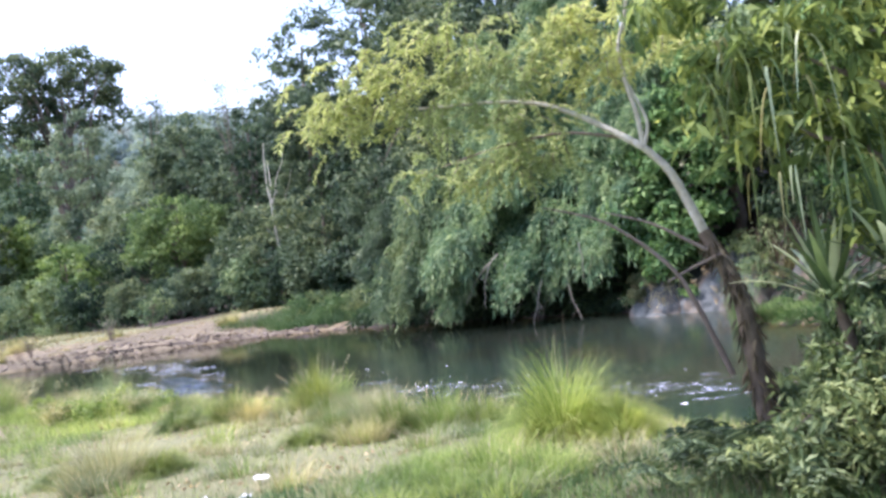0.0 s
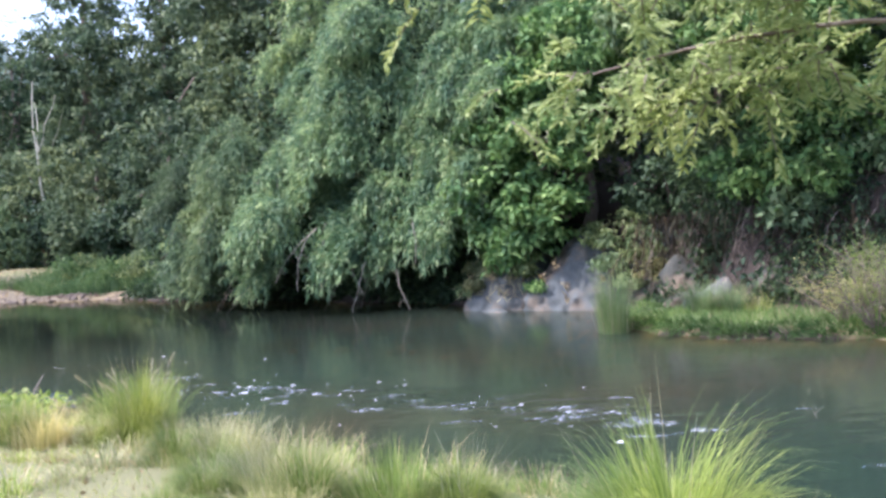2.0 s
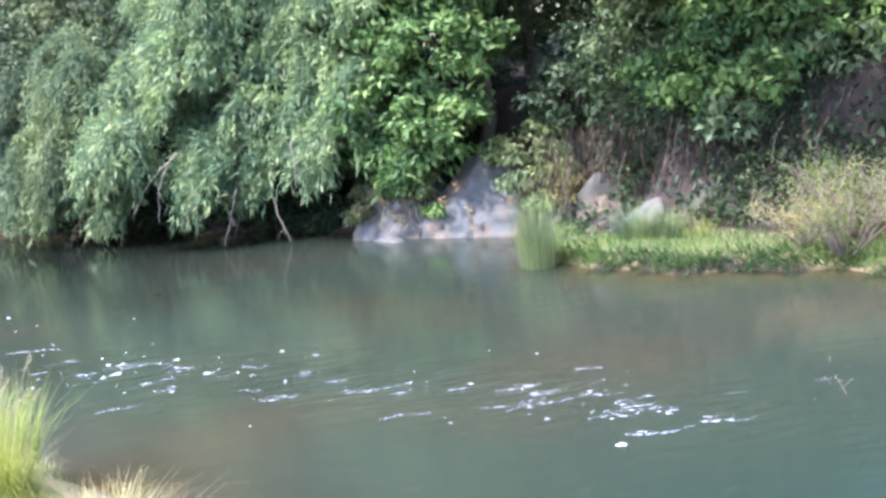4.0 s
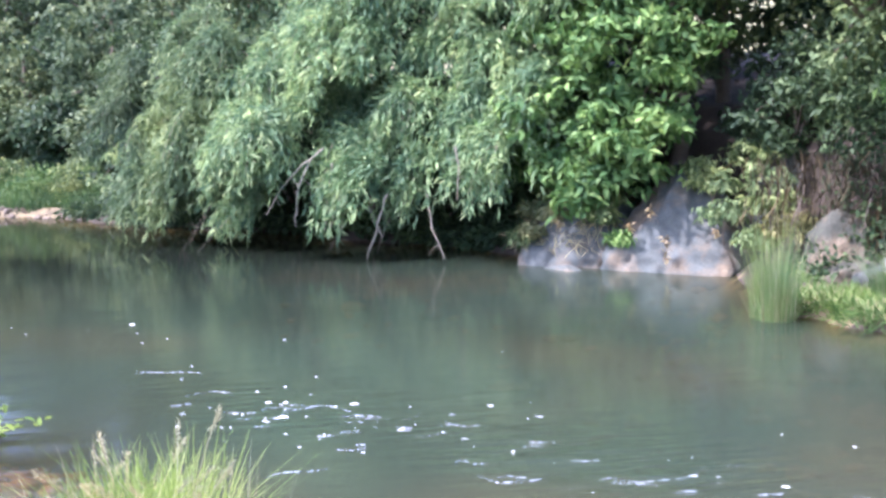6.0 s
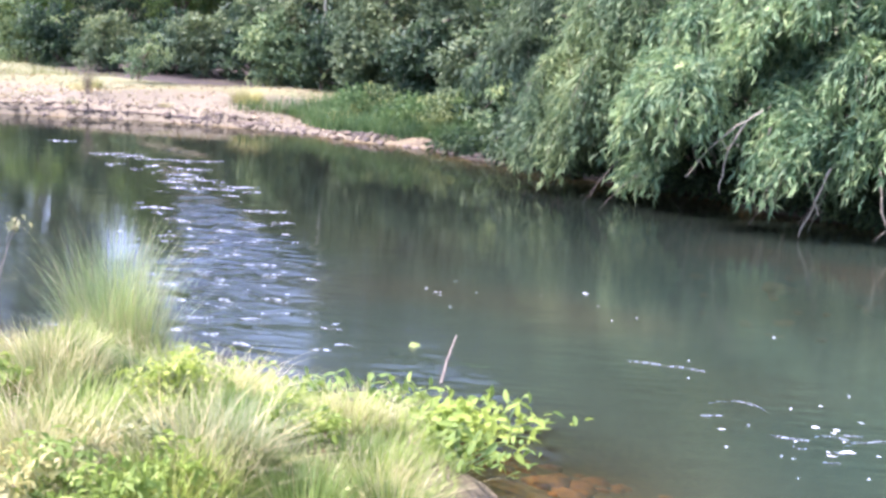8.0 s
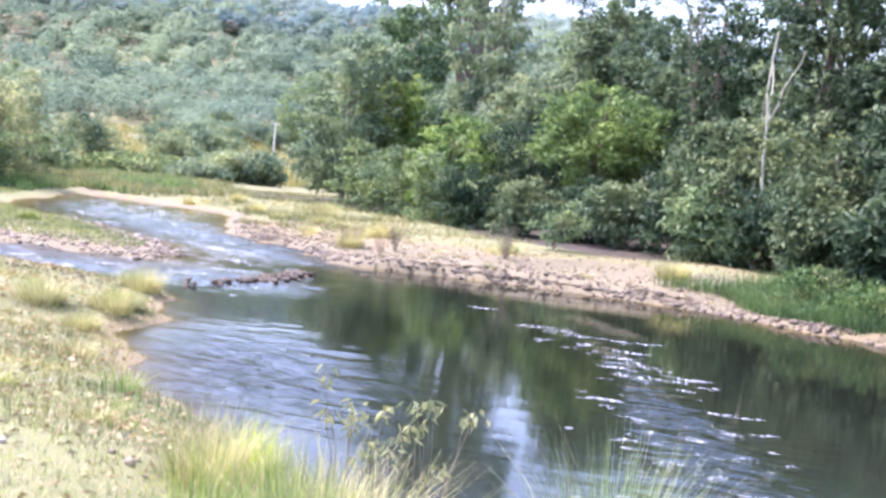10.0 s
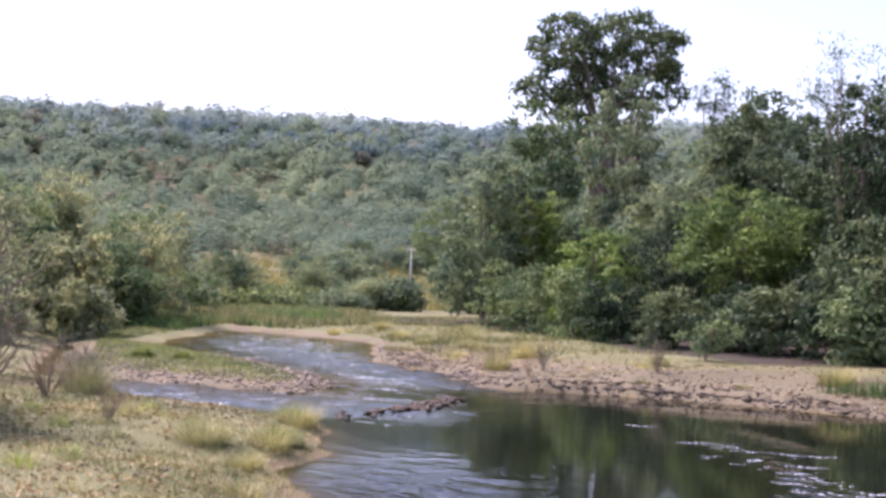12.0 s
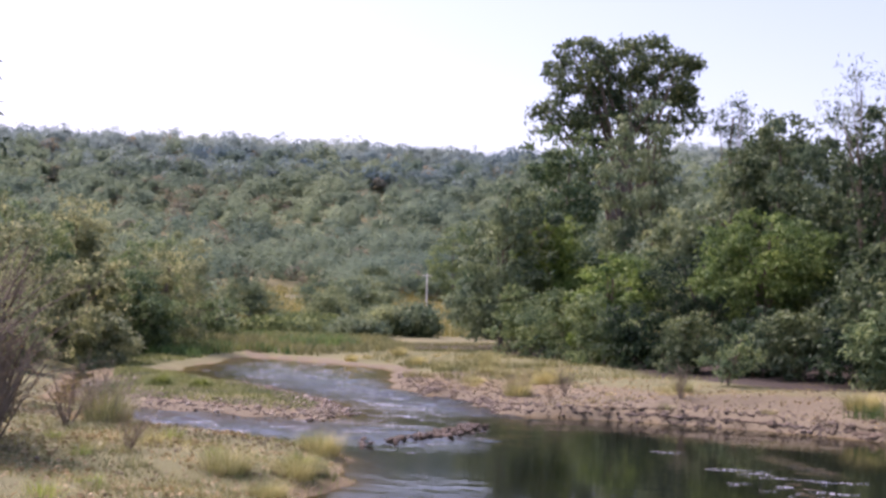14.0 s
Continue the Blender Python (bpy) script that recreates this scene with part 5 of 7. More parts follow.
lawn("dry_grass", "dry yellow grass on the near bank", 70000, (-20, 14), (5, 15), 0.09, 0.010, M_GRASSDRY, 62, lambda x, y, z: near_bank(x, y, z) & (patch(x, y, 4) > -0.2))
lawn("shelf_grass", "bright green grass on the low shelf", 52000, (3.4, 13), (20.6, 24.4), 0.15, 0.012, M_LUSH, 63, lambda x, y, z: (z > 0.015) & (z < 0.5))
lawn("bank_grass", "lush green grass between sandbar and bamboo", 46000, (-18, -4.5), (21.8, 27), 0.5, 0.016, M_BANKGRASS, 64, lambda x, y, z: (z > 0.05) & (y - np.interp(x, FX, FY) > np.interp(x, [-17, -14.5, -12.5, -10], [1.7, 0.35, 0.05, 0.0])) & (patch(x, y, 2) > -1.1))
lawn("far_grass", "pale grass beyond the sandbar", 15000, (-62, -27), (14.5, 23), 0.2, 0.028, M_DULL, 66, lambda x, y, z: (z > 0.22) & (y - np.interp(x, FX, FY) > 0.9) & (patch(x * 0.4, y * 0.4, 3) > -0.6))
lawn("straw_cover", "flattened straw and dry stalks on the bank", 36000, (-24, 3), (3.5, 12.5), 0.11, 0.012, M_STRAW, 69, lambda x, y, z: near_bank(x, y, z) & (patch(x * 0.7, y * 0.9, 7) > -0.1))
lawn("near_grass", "thick green grass by the water's edge", 26000, (0.6, 6.4), (11.0, 15.4), 0.17, 0.010, M_GRASS, 72, lambda x, y, z: near_bank(x, y, z) & (patch(x, y, 6) > -0.9))
lawn("dull_cover", "dull olive grass on the dry bank", 80000, (-24, 2), (3.5, 12.8), 0.13, 0.014, M_DULL, 70, lambda x, y, z: near_bank(x, y, z) & (patch(x * 0.5, y * 0.6, 2) > -0.2))
lawn("edge_grass", "olive grass reaching down to the water", 30000, (-17, 3), (7, 14.2), 0.12, 0.012, M_DULL, 78, lambda x, y, z: (np.interp(x, NX, NY) - y > -0.2) & (np.interp(x, NX, NY) - y < 1.6) & (z > 0.01))
lawn("edge_green", "green grass along the low bank", 9000, (-15, 3), (8, 14.2), 0.16, 0.012, M_LUSH, 79, lambda x, y, z: (np.interp(x, NX, NY) - y > -0.2) & (np.interp(x, NX, NY) - y < 1.2) & (z > 0.01) & (patch(x * 0.8, y, 3) > 0.0))
lawn("trampled_grass", "short trampled dry grass on the bank", 60000, (2.5, 16), (8.2, 15.4), 0.06, 0.010, M_DULL, 76, lambda x, y, z: near_bank(x, y, z) & (patch(x * 1.4, y * 1.4, 3) > -0.8))
lawn("sandbar_grass", "sparse dry grass on the sandbar", 16000, (-26, -13), (16, 26), 0.1, 0.012, M_DULL, 68, lambda x, y, z: (z > 0.12) & (y - np.interp(x, FX, FY) > 1.1) & (patch(x * 0.8, y * 0.8, 3) > 0.0))
lawn("bar_grass", "short green grass on the river bar", 90000, (-48, -18.5), (2, 13.6), 0.15, 0.024, M_BARGRASS, 65, lambda x, y, z: (z > 0.12) & (inside(x, y, BAR) > 0.75))
lawn("valley_grass", "tall olive grass at the river's bend", 20000, (-80, -48), (3, 17), 0.55, 0.05, M_DULL, 73, lambda x, y, z: (z > 0.15) & (patch(x * 0.3, y * 0.3, 1) > -0.7))
lawn("field_grass", "dry brownish grass on the valley field", 34000, (-178, -78), (-6, 48), 0.9, 0.16, M_DULL, 80, lambda x, y, z: (z > 0.15) & (patch(x * 0.12, y * 0.2, 2) > -0.6))
lawn("valley_green", "lush green grass along the far water's edge", 16000, (-72, -44), (3, 15), 0.6, 0.05, M_LUSH, 74, lambda x, y, z: (z > 0.15) & (patch(x * 0.25, y * 0.35, 5) > 0.1))
lawn("sandbar_tall_grass", "tall olive grass growing on the sandbar", 8000, (-48, -31), (14.4, 20), 0.35, 0.03, M_DULL, 75, lambda x, y, z: (z > 0.12) & (y - np.interp(x, FX, FY) > 0.3) & (patch(x * 0.5, y * 0.5, 8) > 0.0))


q = random.Random(71)
for i in range(60):
    x = q.uniform(-48, -15)
    y = float(np.interp(x, FX, FY)) + q.uniform(0.8, 5.5)
    tuft("drysmall" if q.random() < 0.7 else "pale", x, y, q.uniform(1.0, 2.0), q.uniform(0.5, 0.9))
for i in range(46):
    x = q.uniform(-14, 2.5)
    y = float(np.interp(x, NX, NY)) - q.uniform(0.2, 4.0)
    tuft("drysmall" if q.random() < 0.6 else "small", x, y, q.uniform(0.8, 1.5), q.uniform(0.5, 0.9))


# withered leaves blown into drifts on the dry bank
q = np.random.default_rng(741)
x, y = q.uniform(-22, -2, 48000), q.uniform(2, 14, 48000)
thin = q.uniform(size=48000) < 0.45
dn = np.interp(x, NX, NY) - y
k = (dn > 0.25) & (patch(x * 0.7, y * 0.8, 4) + 0.35 * smooth(-6, -14, x) + q.normal(size=48000) * 0.6 > 0.3) & thin
p = np.stack([x, y, land(x, y) + q.uniform(0.01, 0.05, 48000)], 1)[k]
v, f = leaves(p, q.normal(size=p.shape) * np.array([1, 1, 0.25]), 0.075, 0.04, q)
tagged(new("leaf_litter", np_mesh("leaf_litter", v, f, M_BROWNLEAF)), "withered orange-brown leaves strewn over the bank", "leaf litter", kind="stuff")


# ---------------------------------------------------------------- undergrowth behind the sandbar
for i, (x, y, zt, r_, mt) in enumerate(((-17.5, 25.4, 2.6, 1.0, M_CROWN), (-19.6, 25.2, 2.3, 1.0, M_DARK), (-21.6, 24.9, 2.2, 1.0, M_MID), (-24.2, 25.8, 2.6, 1.2, M_DARK), (-26.6, 24.8, 2.3, 1.1, M_CROWN), (-28.4, 24.4, 2.1, 1.1, M_DARK), (-30.8, 23.2, 2.0, 1.2, M_CROWN), (-33.4, 22.4, 2.4, 1.2, M_DARK),
                                        (-36.4, 22.2, 2.6, 1.3, M_MID), (-40.4, 21.6, 2.8, 1.4, M_MID), (-44.4, 21.2, 3.2, 1.6, M_MID), (-15.2, 25.7, 2.2, 0.9, M_DARK), (-13.2, 25.6, 1.9, 0.9, M_CROWN), (-11.2, 25.0, 1.7, 0.9, M_DARK), (-9.8, 24.6, 1.5, 0.7, M_MID), (-26, 27.5, 4.2, 1.5, M_DARK), (-37, 26, 4.8, 1.8, M_DARK), (-42, 25, 4.6, 1.8, M_MID), (-30, 31, 6.5, 2.2, M_DARK), (-20.5, 29.5, 6.8, 2.2, M_DARK), (-55, 24, 7, 2.4, M_MID), (-17.5, 28.5, 6.0, 1.8, M_DARK))):
    bush_tree("low leafy bush at the wood's edge" if zt < 3.4 else "leafy tree in the riverside wood", x, y, zt, r_, mt, 300 + i, zbot=0.15, leaf=(0.16, 0.075), category="bush" if zt < 3.4 else "tree", trunk=0.05 if zt < 3.4 else 0.1)
bush_tree("small airy bush standing on the sandbar", -24.6, 22.2, 1.6, 0.85, M_MID, 331, zbot=0.35, leaf=(0.11, 0.045), trunk=0.03, limbs=16, clumps=48, per=24, csize=0.2, category="bush")


def shrub(label, x, y, h, spread, seed, n=16, leafy=60, mat=M_TWIG, lmat=None):
    """A thin-twigged shrub: many stems from one root, forking, with few leaves."""
    r = np.random.default_rng(seed)
    t = thing("shrub", x, y, at(x, y), label, "shrub", "twiggy shrubs")
    ends = []
    for i in range(n):
        a, k = r.uniform(0, 6.28), r.uniform(0.2, 1)
        e = np.array([math.cos(a) * spread * k, math.sin(a) * spread * k, h * r.uniform(0.6, 1.0)])
        line = bent((0, 0, -0.05), e, 0.05, 7, 0.015 * h, r)
        bits = [tube(line, np.linspace(0.012, 0.004, 7) * h, 4)]
        for j in range(5):
            s = line[int(r.integers(2, 6))]
            e2 = s + r.normal(size=3) * np.array([0.2, 0.2, 0.1]) * h + np.array([0, 0, 0.22 * h])
            bits.append(tube(bent(s, e2, 0.02, 4), np.linspace(0.005, 0.002, 4) * h, 4))
            ends += [e2, (s + e2) / 2]
        part_mesh("stem", np_mesh("stem", *join(bits), mat, True), t)
    if leafy:
        e = np.array(ends)
        p = e[r.integers(0, len(e), leafy * n)] + r.normal(size=(leafy * n, 3)) * 0.06 * h
        v, f = leaves(p, r.normal(size=p.shape), 0.03 * max(0.8, min(h, 1.5)), 0.013 * max(0.8, min(h, 1.5)), r)
        part_mesh("foliage", np_mesh("foliage", v, f, lmat or M_MID), t)
    return t


shrub("small twiggy shrub on the sandbar", -20.6, 19.6, 0.8, 0.3, 1, 12, 30)
shrub("small dry shrub on the sandbar", -24.3, 17.9, 0.8, 0.4, 2, 14, 30)
shrub("small dry shrub on the sandbar", -25.0, 16.9, 0.6, 0.5, 3, 14, 30, lmat=M_BROWNLEAF)
shrub("small dry shrub on the sandbar", -22.8, 17.2, 0.5, 0.4, 4, 10, 20, lmat=M_BROWNLEAF)
shrub("thin grey-brown shrub with few leaves", -9.6, 7.2, 2.4, 0.9, 5, 34, 130, lmat=M_PALEOLIVE)
shrub("thin grey-brown shrub with few leaves", -11.2, 7.0, 2.4, 1.0, 6, 30, 130, lmat=M_PALEOLIVE)
shrub("bare reddish twiggy shrub on the bank", -9.3, 7.75, 1.7, 0.7, 15, 30, 8, lmat=M_BROWNLEAF)
shrub("bare reddish twiggy shrub on the bank", -10.2, 7.6, 1.5, 0.7, 16, 22, 8, lmat=M_BROWNLEAF)
shrub("low dry shrub on the bank", -14.2, 8.3, 0.9, 0.6, 7, 18, 60)
shrub("low dry shrub on the bank", -13.0, 8.0, 0.8, 0.6, 8, 16, 60, lmat=M_BROWNLEAF)
shrub("low dry shrub on the bank", -10.3, 9.2, 0.45, 0.4, 9, 14, 20, lmat=M_BROWNLEAF)


def drooping_weed(label, x, y, h, n, seed):
    """A few thin stems rising from the shallows, each with pale folded leaves hanging from its tip."""
    r = np.random.default_rng(seed)
    t = thing("weed", x, y, min(at(x, y), 0.0), label, "weed", "weeds in the shallows")
    for i in range(n):
        a, k = r.uniform(0, 6.28), r.uniform(0.1, 0.32)
        e = np.array([math.cos(a) * k, math.sin(a) * k, h * r.uniform(0.72, 1.05)])
        stem = part_mesh("stem", np_mesh("stem", *tube(bent((0, 0, -0.1), e, 0.04, 8, 0.006, r), np.linspace(0.006, 0.002, 8), 4), M_TWIG, True), t)
        m = int(r.integers(7, 13))
        b = e + r.normal(size=(m, 3)) * np.array([0.035, 0.035, 0.03])
        w = r.normal(size=(m, 3)) * np.array([0.8, 0.8, 0.25]) + np.array([0, 0, -0.75])
        for b1, w1 in zip(b, w):
            part_mesh("leaf", np_mesh("leaf", *leaves(b1[None], w1[None], 0.085, 0.026, r), M_PODLEAF), stem)
    return t


M_PODLEAF = leaf_material("pale_drooping_leaf", (0.22, 0.25, 0.12), (0.36, 0.37, 0.2), (0.55, 0.53, 0.36), 2.0, 0.4)
for x, y, h, n, sd in ((-1.85, 13.2, 0.92, 6, 10), (-1.17, 12.55, 0.9, 6, 11), (-1.6, 12.9, 0.6, 4, 12)):
    drooping_weed("thin weed with pale drooping leaves standing in the shallows", x, y, h, n, sd)
for x, y, h, sp_, sd in ((7.5, 22.5, 0.6, 0.8, 21), (8.0, 22.3, 0.75, 0.9, 22), (8.6, 22.5, 0.8, 0.9, 23), (7.9, 22.9, 0.9, 0.8, 24)):
    shrub("sprawling half-dry shrub at the shelf's end", x, y, h, sp_, sd, 22, 110, lmat=M_GRASSDRY if sd % 2 else M_GRASS)

# trees on the other bank upstream
for i, (x, y, zt, r_, mt) in enumerate(((-44.4, 2.9, 6.4, 1.9, M_PALEOLIVE), (-49.8, 6.0, 5.0, 2.2, M_PALEOLIVE), (-52, 4.0, 5.6, 2.2, M_MID), (-39.6, 4.2, 3.9, 1.5, M_PALEOLIVE), (-36.1, 1.6, 5.6, 2.0, M_PALEOLIVE), (-33, 0, 5.2, 1.8, M_PALEOLIVE), (-41, 1, 6.6, 2.2, M_MID), (-47, 5.2, 3.6, 1.6, M_MID), (-58, 2, 6, 2.4, M_PALEOLIVE), (-28, -2.5, 5.2, 1.8, M_PALEOLIVE), (-56, 7, 3.2, 1.5, M_MID), (-31, 3.2, 2.2, 1.0, M_PALEOLIVE), (-37, 5, 1.8, 1.1, M_PALEOLIVE))):
    bush_tree("grey-green tree on the upstream bank" if zt > 3 else "low bush on the upstream bank", x, y, zt, r_, mt, 400 + i, zbot=0.2, leaf=(0.2, 0.085), category="tree" if zt > 3 else "bush")

z0 = at(-19.6, 3.6)
tree("tree", "dark-leaved tree standing on the near bank upstream", -19.6, 3.6, z0, 8.5, [(0, 0.6, 6.4, 1.3, 1.05, 1.0), (0.1, 1.1, 5.1, 0.9, 0.72, 0.7), (-0.2, -0.6, 7.0, 1.3, 1.2, 1.0), (0, -1.0, 5.2, 1.3, 1.2, 1.0)], M_DARK, leaf=(0.2, 0.085), clumps=70, per=36, csize=0.32, seed=460, trunk=0.14, limbs=14)
# bushes on the valley floor
for i, (x, y, zt, r_, mt) in enumerate(((-104.8, 18.1, 4.2, 2.6, M_PALEGREEN), (-85, 12.4, 1.6, 1.9, M_OLIVE), (-82, 14, 1.5, 1.8, M_OLIVE), (-88, 5, 2.2, 2.2, M_PALEGREEN), (-114, 15, 4.0, 2.6, M_PALEGREEN), (-95, 29.5, 3.4, 2.4, M_MID), (-90, 26, 4.0, 2.5, M_PALEGREEN), (-98, 15, 3, 2.0, M_PALEGREEN), (-75, 20, 2.2, 1.6, M_PALEGREEN), (-72, 24.5, 2.6, 2.0, M_OLIVE), (-110, 8, 4.5, 2.4, M_PALEGREEN), (-120, 0, 8, 3, M_PALEGREEN), (-125, 36, 7, 3, M_MID), (-70, 6, 2.0, 1.6, M_PALEGREEN), (-66, 3, 3.0, 1.9, M_MID), (-100, 29, 5.5, 2.6, M_MID), (-70, 9.5, 1.2, 1.5, M_OLIVE), (-72, 12.4, 1.1, 1.7, M_OLIVE), (-68, 15.3, 1.3, 1.2, M_PALEGREEN), (-75, 17, 2.0, 1.6, M_PALEGREEN), (-66, 6.5, 1.5, 1.3, M_PALEGREEN), (-160, 34, 11, 4.5, M_MID), (-158, 38, 10, 4.0, M_MID), (-130, 21, 5, 2.6, M_PALEGREEN), (-80, 17.5, 2.2, 1.5, M_PALEGREEN))):
    bush_tree("bush on the valley floor", x, y, zt + at(x, y) - 0.5, r_, mt, 450 + i, zbot=0.2, leaf=(0.3, 0.13), csize=0.8, per=60, category="bush", limbs=3)


def woods(name, label, n, az, rr, seed, mat, size=(1.8, 3.4), lobes=4, sprays=190, gap=True, tall=1.0):
    """Far woods, past counting: each crown a heap of a few uneven masses of leaf sprays."""
    r = np.random.default_rng(seed)
    a = np.radians(r.uniform(*az, n))
    d = np.sqrt(r.uniform(rr[0] ** 2, rr[1] ** 2, n))
    x, y = 5 - np.cos(a) * d, 11 + np.sin(a) * d
    if gap:
        ad = np.degrees(a)
        k = ~(((ad > -3.2) & (ad < 3.0) & (d < 185)) | ((ad > 4.7) & (ad < 10.0) & (d < 162)))
        x, y, d, n = x[k], y[k], d[k], int(k.sum())
    s = r.uniform(*size, n) * r.uniform(0.75, 1.15, n)
    h = s * r.uniform(0.8, 1.4, n) * tall
    c = np.stack([x, y, land(x, y) + h * 0.75], 1)
    t = np.repeat(np.arange(n), lobes)
    u = unit(r.normal(size=(n * lobes, 3)))
    cc = c[t] + u * s[t][:, None] * r.uniform(0.3, 0.85, n * lobes)[:, None] * np.array([0.95, 0.95, 1.0]) * np.stack([np.ones(n * lobes), np.ones(n * lobes), (h / s)[t] * 0.8], 1)
    ss = s[t] * r.uniform(0.34, 0.66, n * lobes)
    w = r.integers(0, n * lobes, n * sprays)
    u = unit(r.normal(size=(n * sprays, 3)) + np.array([0, 0, 0.25]))
    p = cc[w] + u * (ss[w] * r.uniform(0.78, 1.1, n * sprays))[:, None] * np.array([1.15, 1.15, 0.9])
    ln = (np.maximum(0.0023 * d[t][w], 0.36) * r.uniform(0.6, 1.4, n * sprays))[:, None]
    face = unit(u * 0.75 + np.array([0, 0, 0.6]) + r.normal(size=p.shape) * 0.13)
    e1 = unit(np.cross(face, r.normal(size=p.shape)))
    e2 = np.cross(face, e1)
    v = np.stack([p - e1 * ln * 0.5 - e2 * ln * 0.3, p + e1 * ln * 0.5 - e2 * ln * 0.3, p + e2 * ln * 0.6], 1).reshape(-1, 3)
    tagged(new(name, np_mesh(name, v, np.arange(len(v)).reshape(-1, 3), mat)), label, "woods", kind="stuff")


woods("hill_woods", "green woods covering the lower hill", 2700, (-16, 42), (165, 340), 501, M_HILL_HAZE, (2.0, 3.8))
woods("far_hill_woods", "woods high on the hill, leaves tinted blue-green for haze", 2100, (-16, 42), (300, 440), 506, M_RIDGE_HAZE, (2.4, 4.2), 3, 130)
woods("lime_trees", "lighter green trees scattered over the hill", 230, (-16, 42), (140, 320), 507, M_LIME, (1.6, 3.0))
woods("dry_hill_woods", "brownish bare-twigged trees on the far hill", 330, (-16, 42), (150, 380), 504, M_DRYWOOD, (1.6, 3.2))
woods("ridge_woods", "woods along the hill's skyline, leaves tinted for haze", 300, (-16, 42), (405, 440), 502, M_RIDGE_HAZE, (2.6, 4.4), 3, 90)
woods("valley_woods", "scattered green trees at the foot of the hill", 420, (-14, 24), (120, 225), 503, M_HILL_HAZE, (1.3, 3.2), 5, 150, tall=1.2)
woods("valley_scrub", "brownish dry scrub on the valley floor", 110, (-8, 14), (95, 190), 505, M_DRYWOOD, (0.7, 1.5), 4, 110)

# pole and track at the foot of the hill
px_, py_ = -150, 29.3
pole = thing("utility_pole", px_, py_, at(px_, py_), "pale concrete utility pole with a crossarm", "pole")
part_mesh("post", np_mesh("post", *tube([(0, 0, -0.3), (0, 0, 2), (0, 0, 4.4)], (0.11, 0.10, 0.08), 8), M_CONCRETE, True), pole)
part_mesh("crossarm", np_mesh("crossarm", *tube([(-0.1, -0.6, 4.1), (0, 0, 4.1), (0.1, 0.6, 4.1)], (0.05, 0.05, 0.05), 5), M_CONCRETE), pole)
tx = np.linspace(-152, -140, 24)
ty = np.linspace(29.6, 35, 24)
tv = np.concatenate([np.stack([tx - 0.3, ty + 0.6, land(tx - 0.3, ty + 0.6) + 0.15], 1), np.stack([tx + 0.3, ty - 0.6, land(tx + 0.3, ty - 0.6) + 0.15], 1), np.stack([tx, ty, land(tx, ty) - 0.4], 1)])
tf = np.array([[i, i + 1, 24 + i + 1, 24 + i] for i in range(23)] + [[24 + i, 24 + i + 1, 48 + i + 1, 48 + i] for i in range(23)])
tagged(new("track", np_mesh("track", tv, tf, M_CONCRETE, True)), "pale dirt track on the hillside", "road", kind="structure")


# ---------------------------------------------------------------- stones
def stones(name, label, pts, size, seed, mat=M_COBBLE, flat=0.6, sink=0.3):
    """Loose stones, past counting: dented ten- to twenty-sided lumps."""
    r = np.random.default_rng(seed)
    bm = bmesh.new()
    bmesh.ops.create_icosphere(bm, subdivisions=1, radius=1.0)
    bv = np.array([v.co[:] for v in bm.verts])
    bf = np.array([[v.index for v in f_.verts] for f_ in bm.faces])
    bm.free()
    n, k = len(pts), len(bv)
    s = size * r.lognormal(0, 0.45, n)
    sc = np.stack([s * r.uniform(0.7, 1.4, n), s * r.uniform(0.7, 1.2, n), s * flat * r.uniform(0.6, 1.2, n)], 1)
    a = r.uniform(0, 6.28, n)
    v = bv[None] * (1 + r.normal(size=(n, k, 1)) * 0.12) * sc[:, None, :]
    c, sn = np.cos(a)[:, None], np.sin(a)[:, None]
    v = np.stack([v[..., 0] * c - v[..., 1] * sn, v[..., 0] * sn + v[..., 1] * c, v[..., 2]], -1)
    z = land(pts[:, 0], pts[:, 1]) + sc[:, 2] * (1 - 2 * sink)
    v = v + np.stack([pts[:, 0], pts[:, 1], z], 1)[:, None, :]
    f = (bf[None] + (np.arange(n) * k)[:, None, None]).reshape(-1, 3)
    tagged(new(name, np_mesh(name, v.reshape(-1, 3), f, mat, True)), label, "stones", kind="stuff")


def shoreline(xs_, off, r, n, wide):
    x = r.uniform(*xs_, n)
    return np.stack([x + r.normal(size=n) * 0.1, np.interp(x, FX, FY) + off + np.abs(r.normal(size=n)) * wide], 1)


q = np.random.default_rng(95)
m2, nt2, p2 = material("cobble_mix")
g2 = nt2.nodes.new("ShaderNodeNewGeometry")
nt2.links.new(ramp(nt2, g2.outputs["Random Per Island"], [(0.0, (0.10, 0.075, 0.055)), (0.45, (0.20, 0.155, 0.115)), (0.8, (0.29, 0.24, 0.18)), (1.0, (0.42, 0.37, 0.30))]), p2.inputs["Base Color"])
p2.inputs["Roughness"].default_value = 0.8
M_MIX = m2
stones("sandbar_cobbles", "brownish cobbles along the sandbar's edge", shoreline((-28, -9), -0.12, q, 1700, 0.22), 0.028, 1, M_COBBLE)
stones("sandbar_pebbles", "pebbles strewn over the sandbar", shoreline((-25, -10), 0.2, q, 300, 1.4), 0.022, 2, M_MIX)
M_LEDGE = rock_material("dark_ledge_stone", (0.05, 0.038, 0.028), (0.11, 0.085, 0.06), (0.19, 0.15, 0.11))
stones("ledge_stones", "dark stones under the sandbar's broken ledge", shoreline((-20.2, -16.2), 0.3, q, 620, 0.16), 0.028, 3, M_LEDGE, 0.5)
b = np.stack([q.uniform(-30, -18.8, 6000), q.uniform(5.5, 13, 6000)], 1)
db = inside(b[:, 0], b[:, 1], BAR)
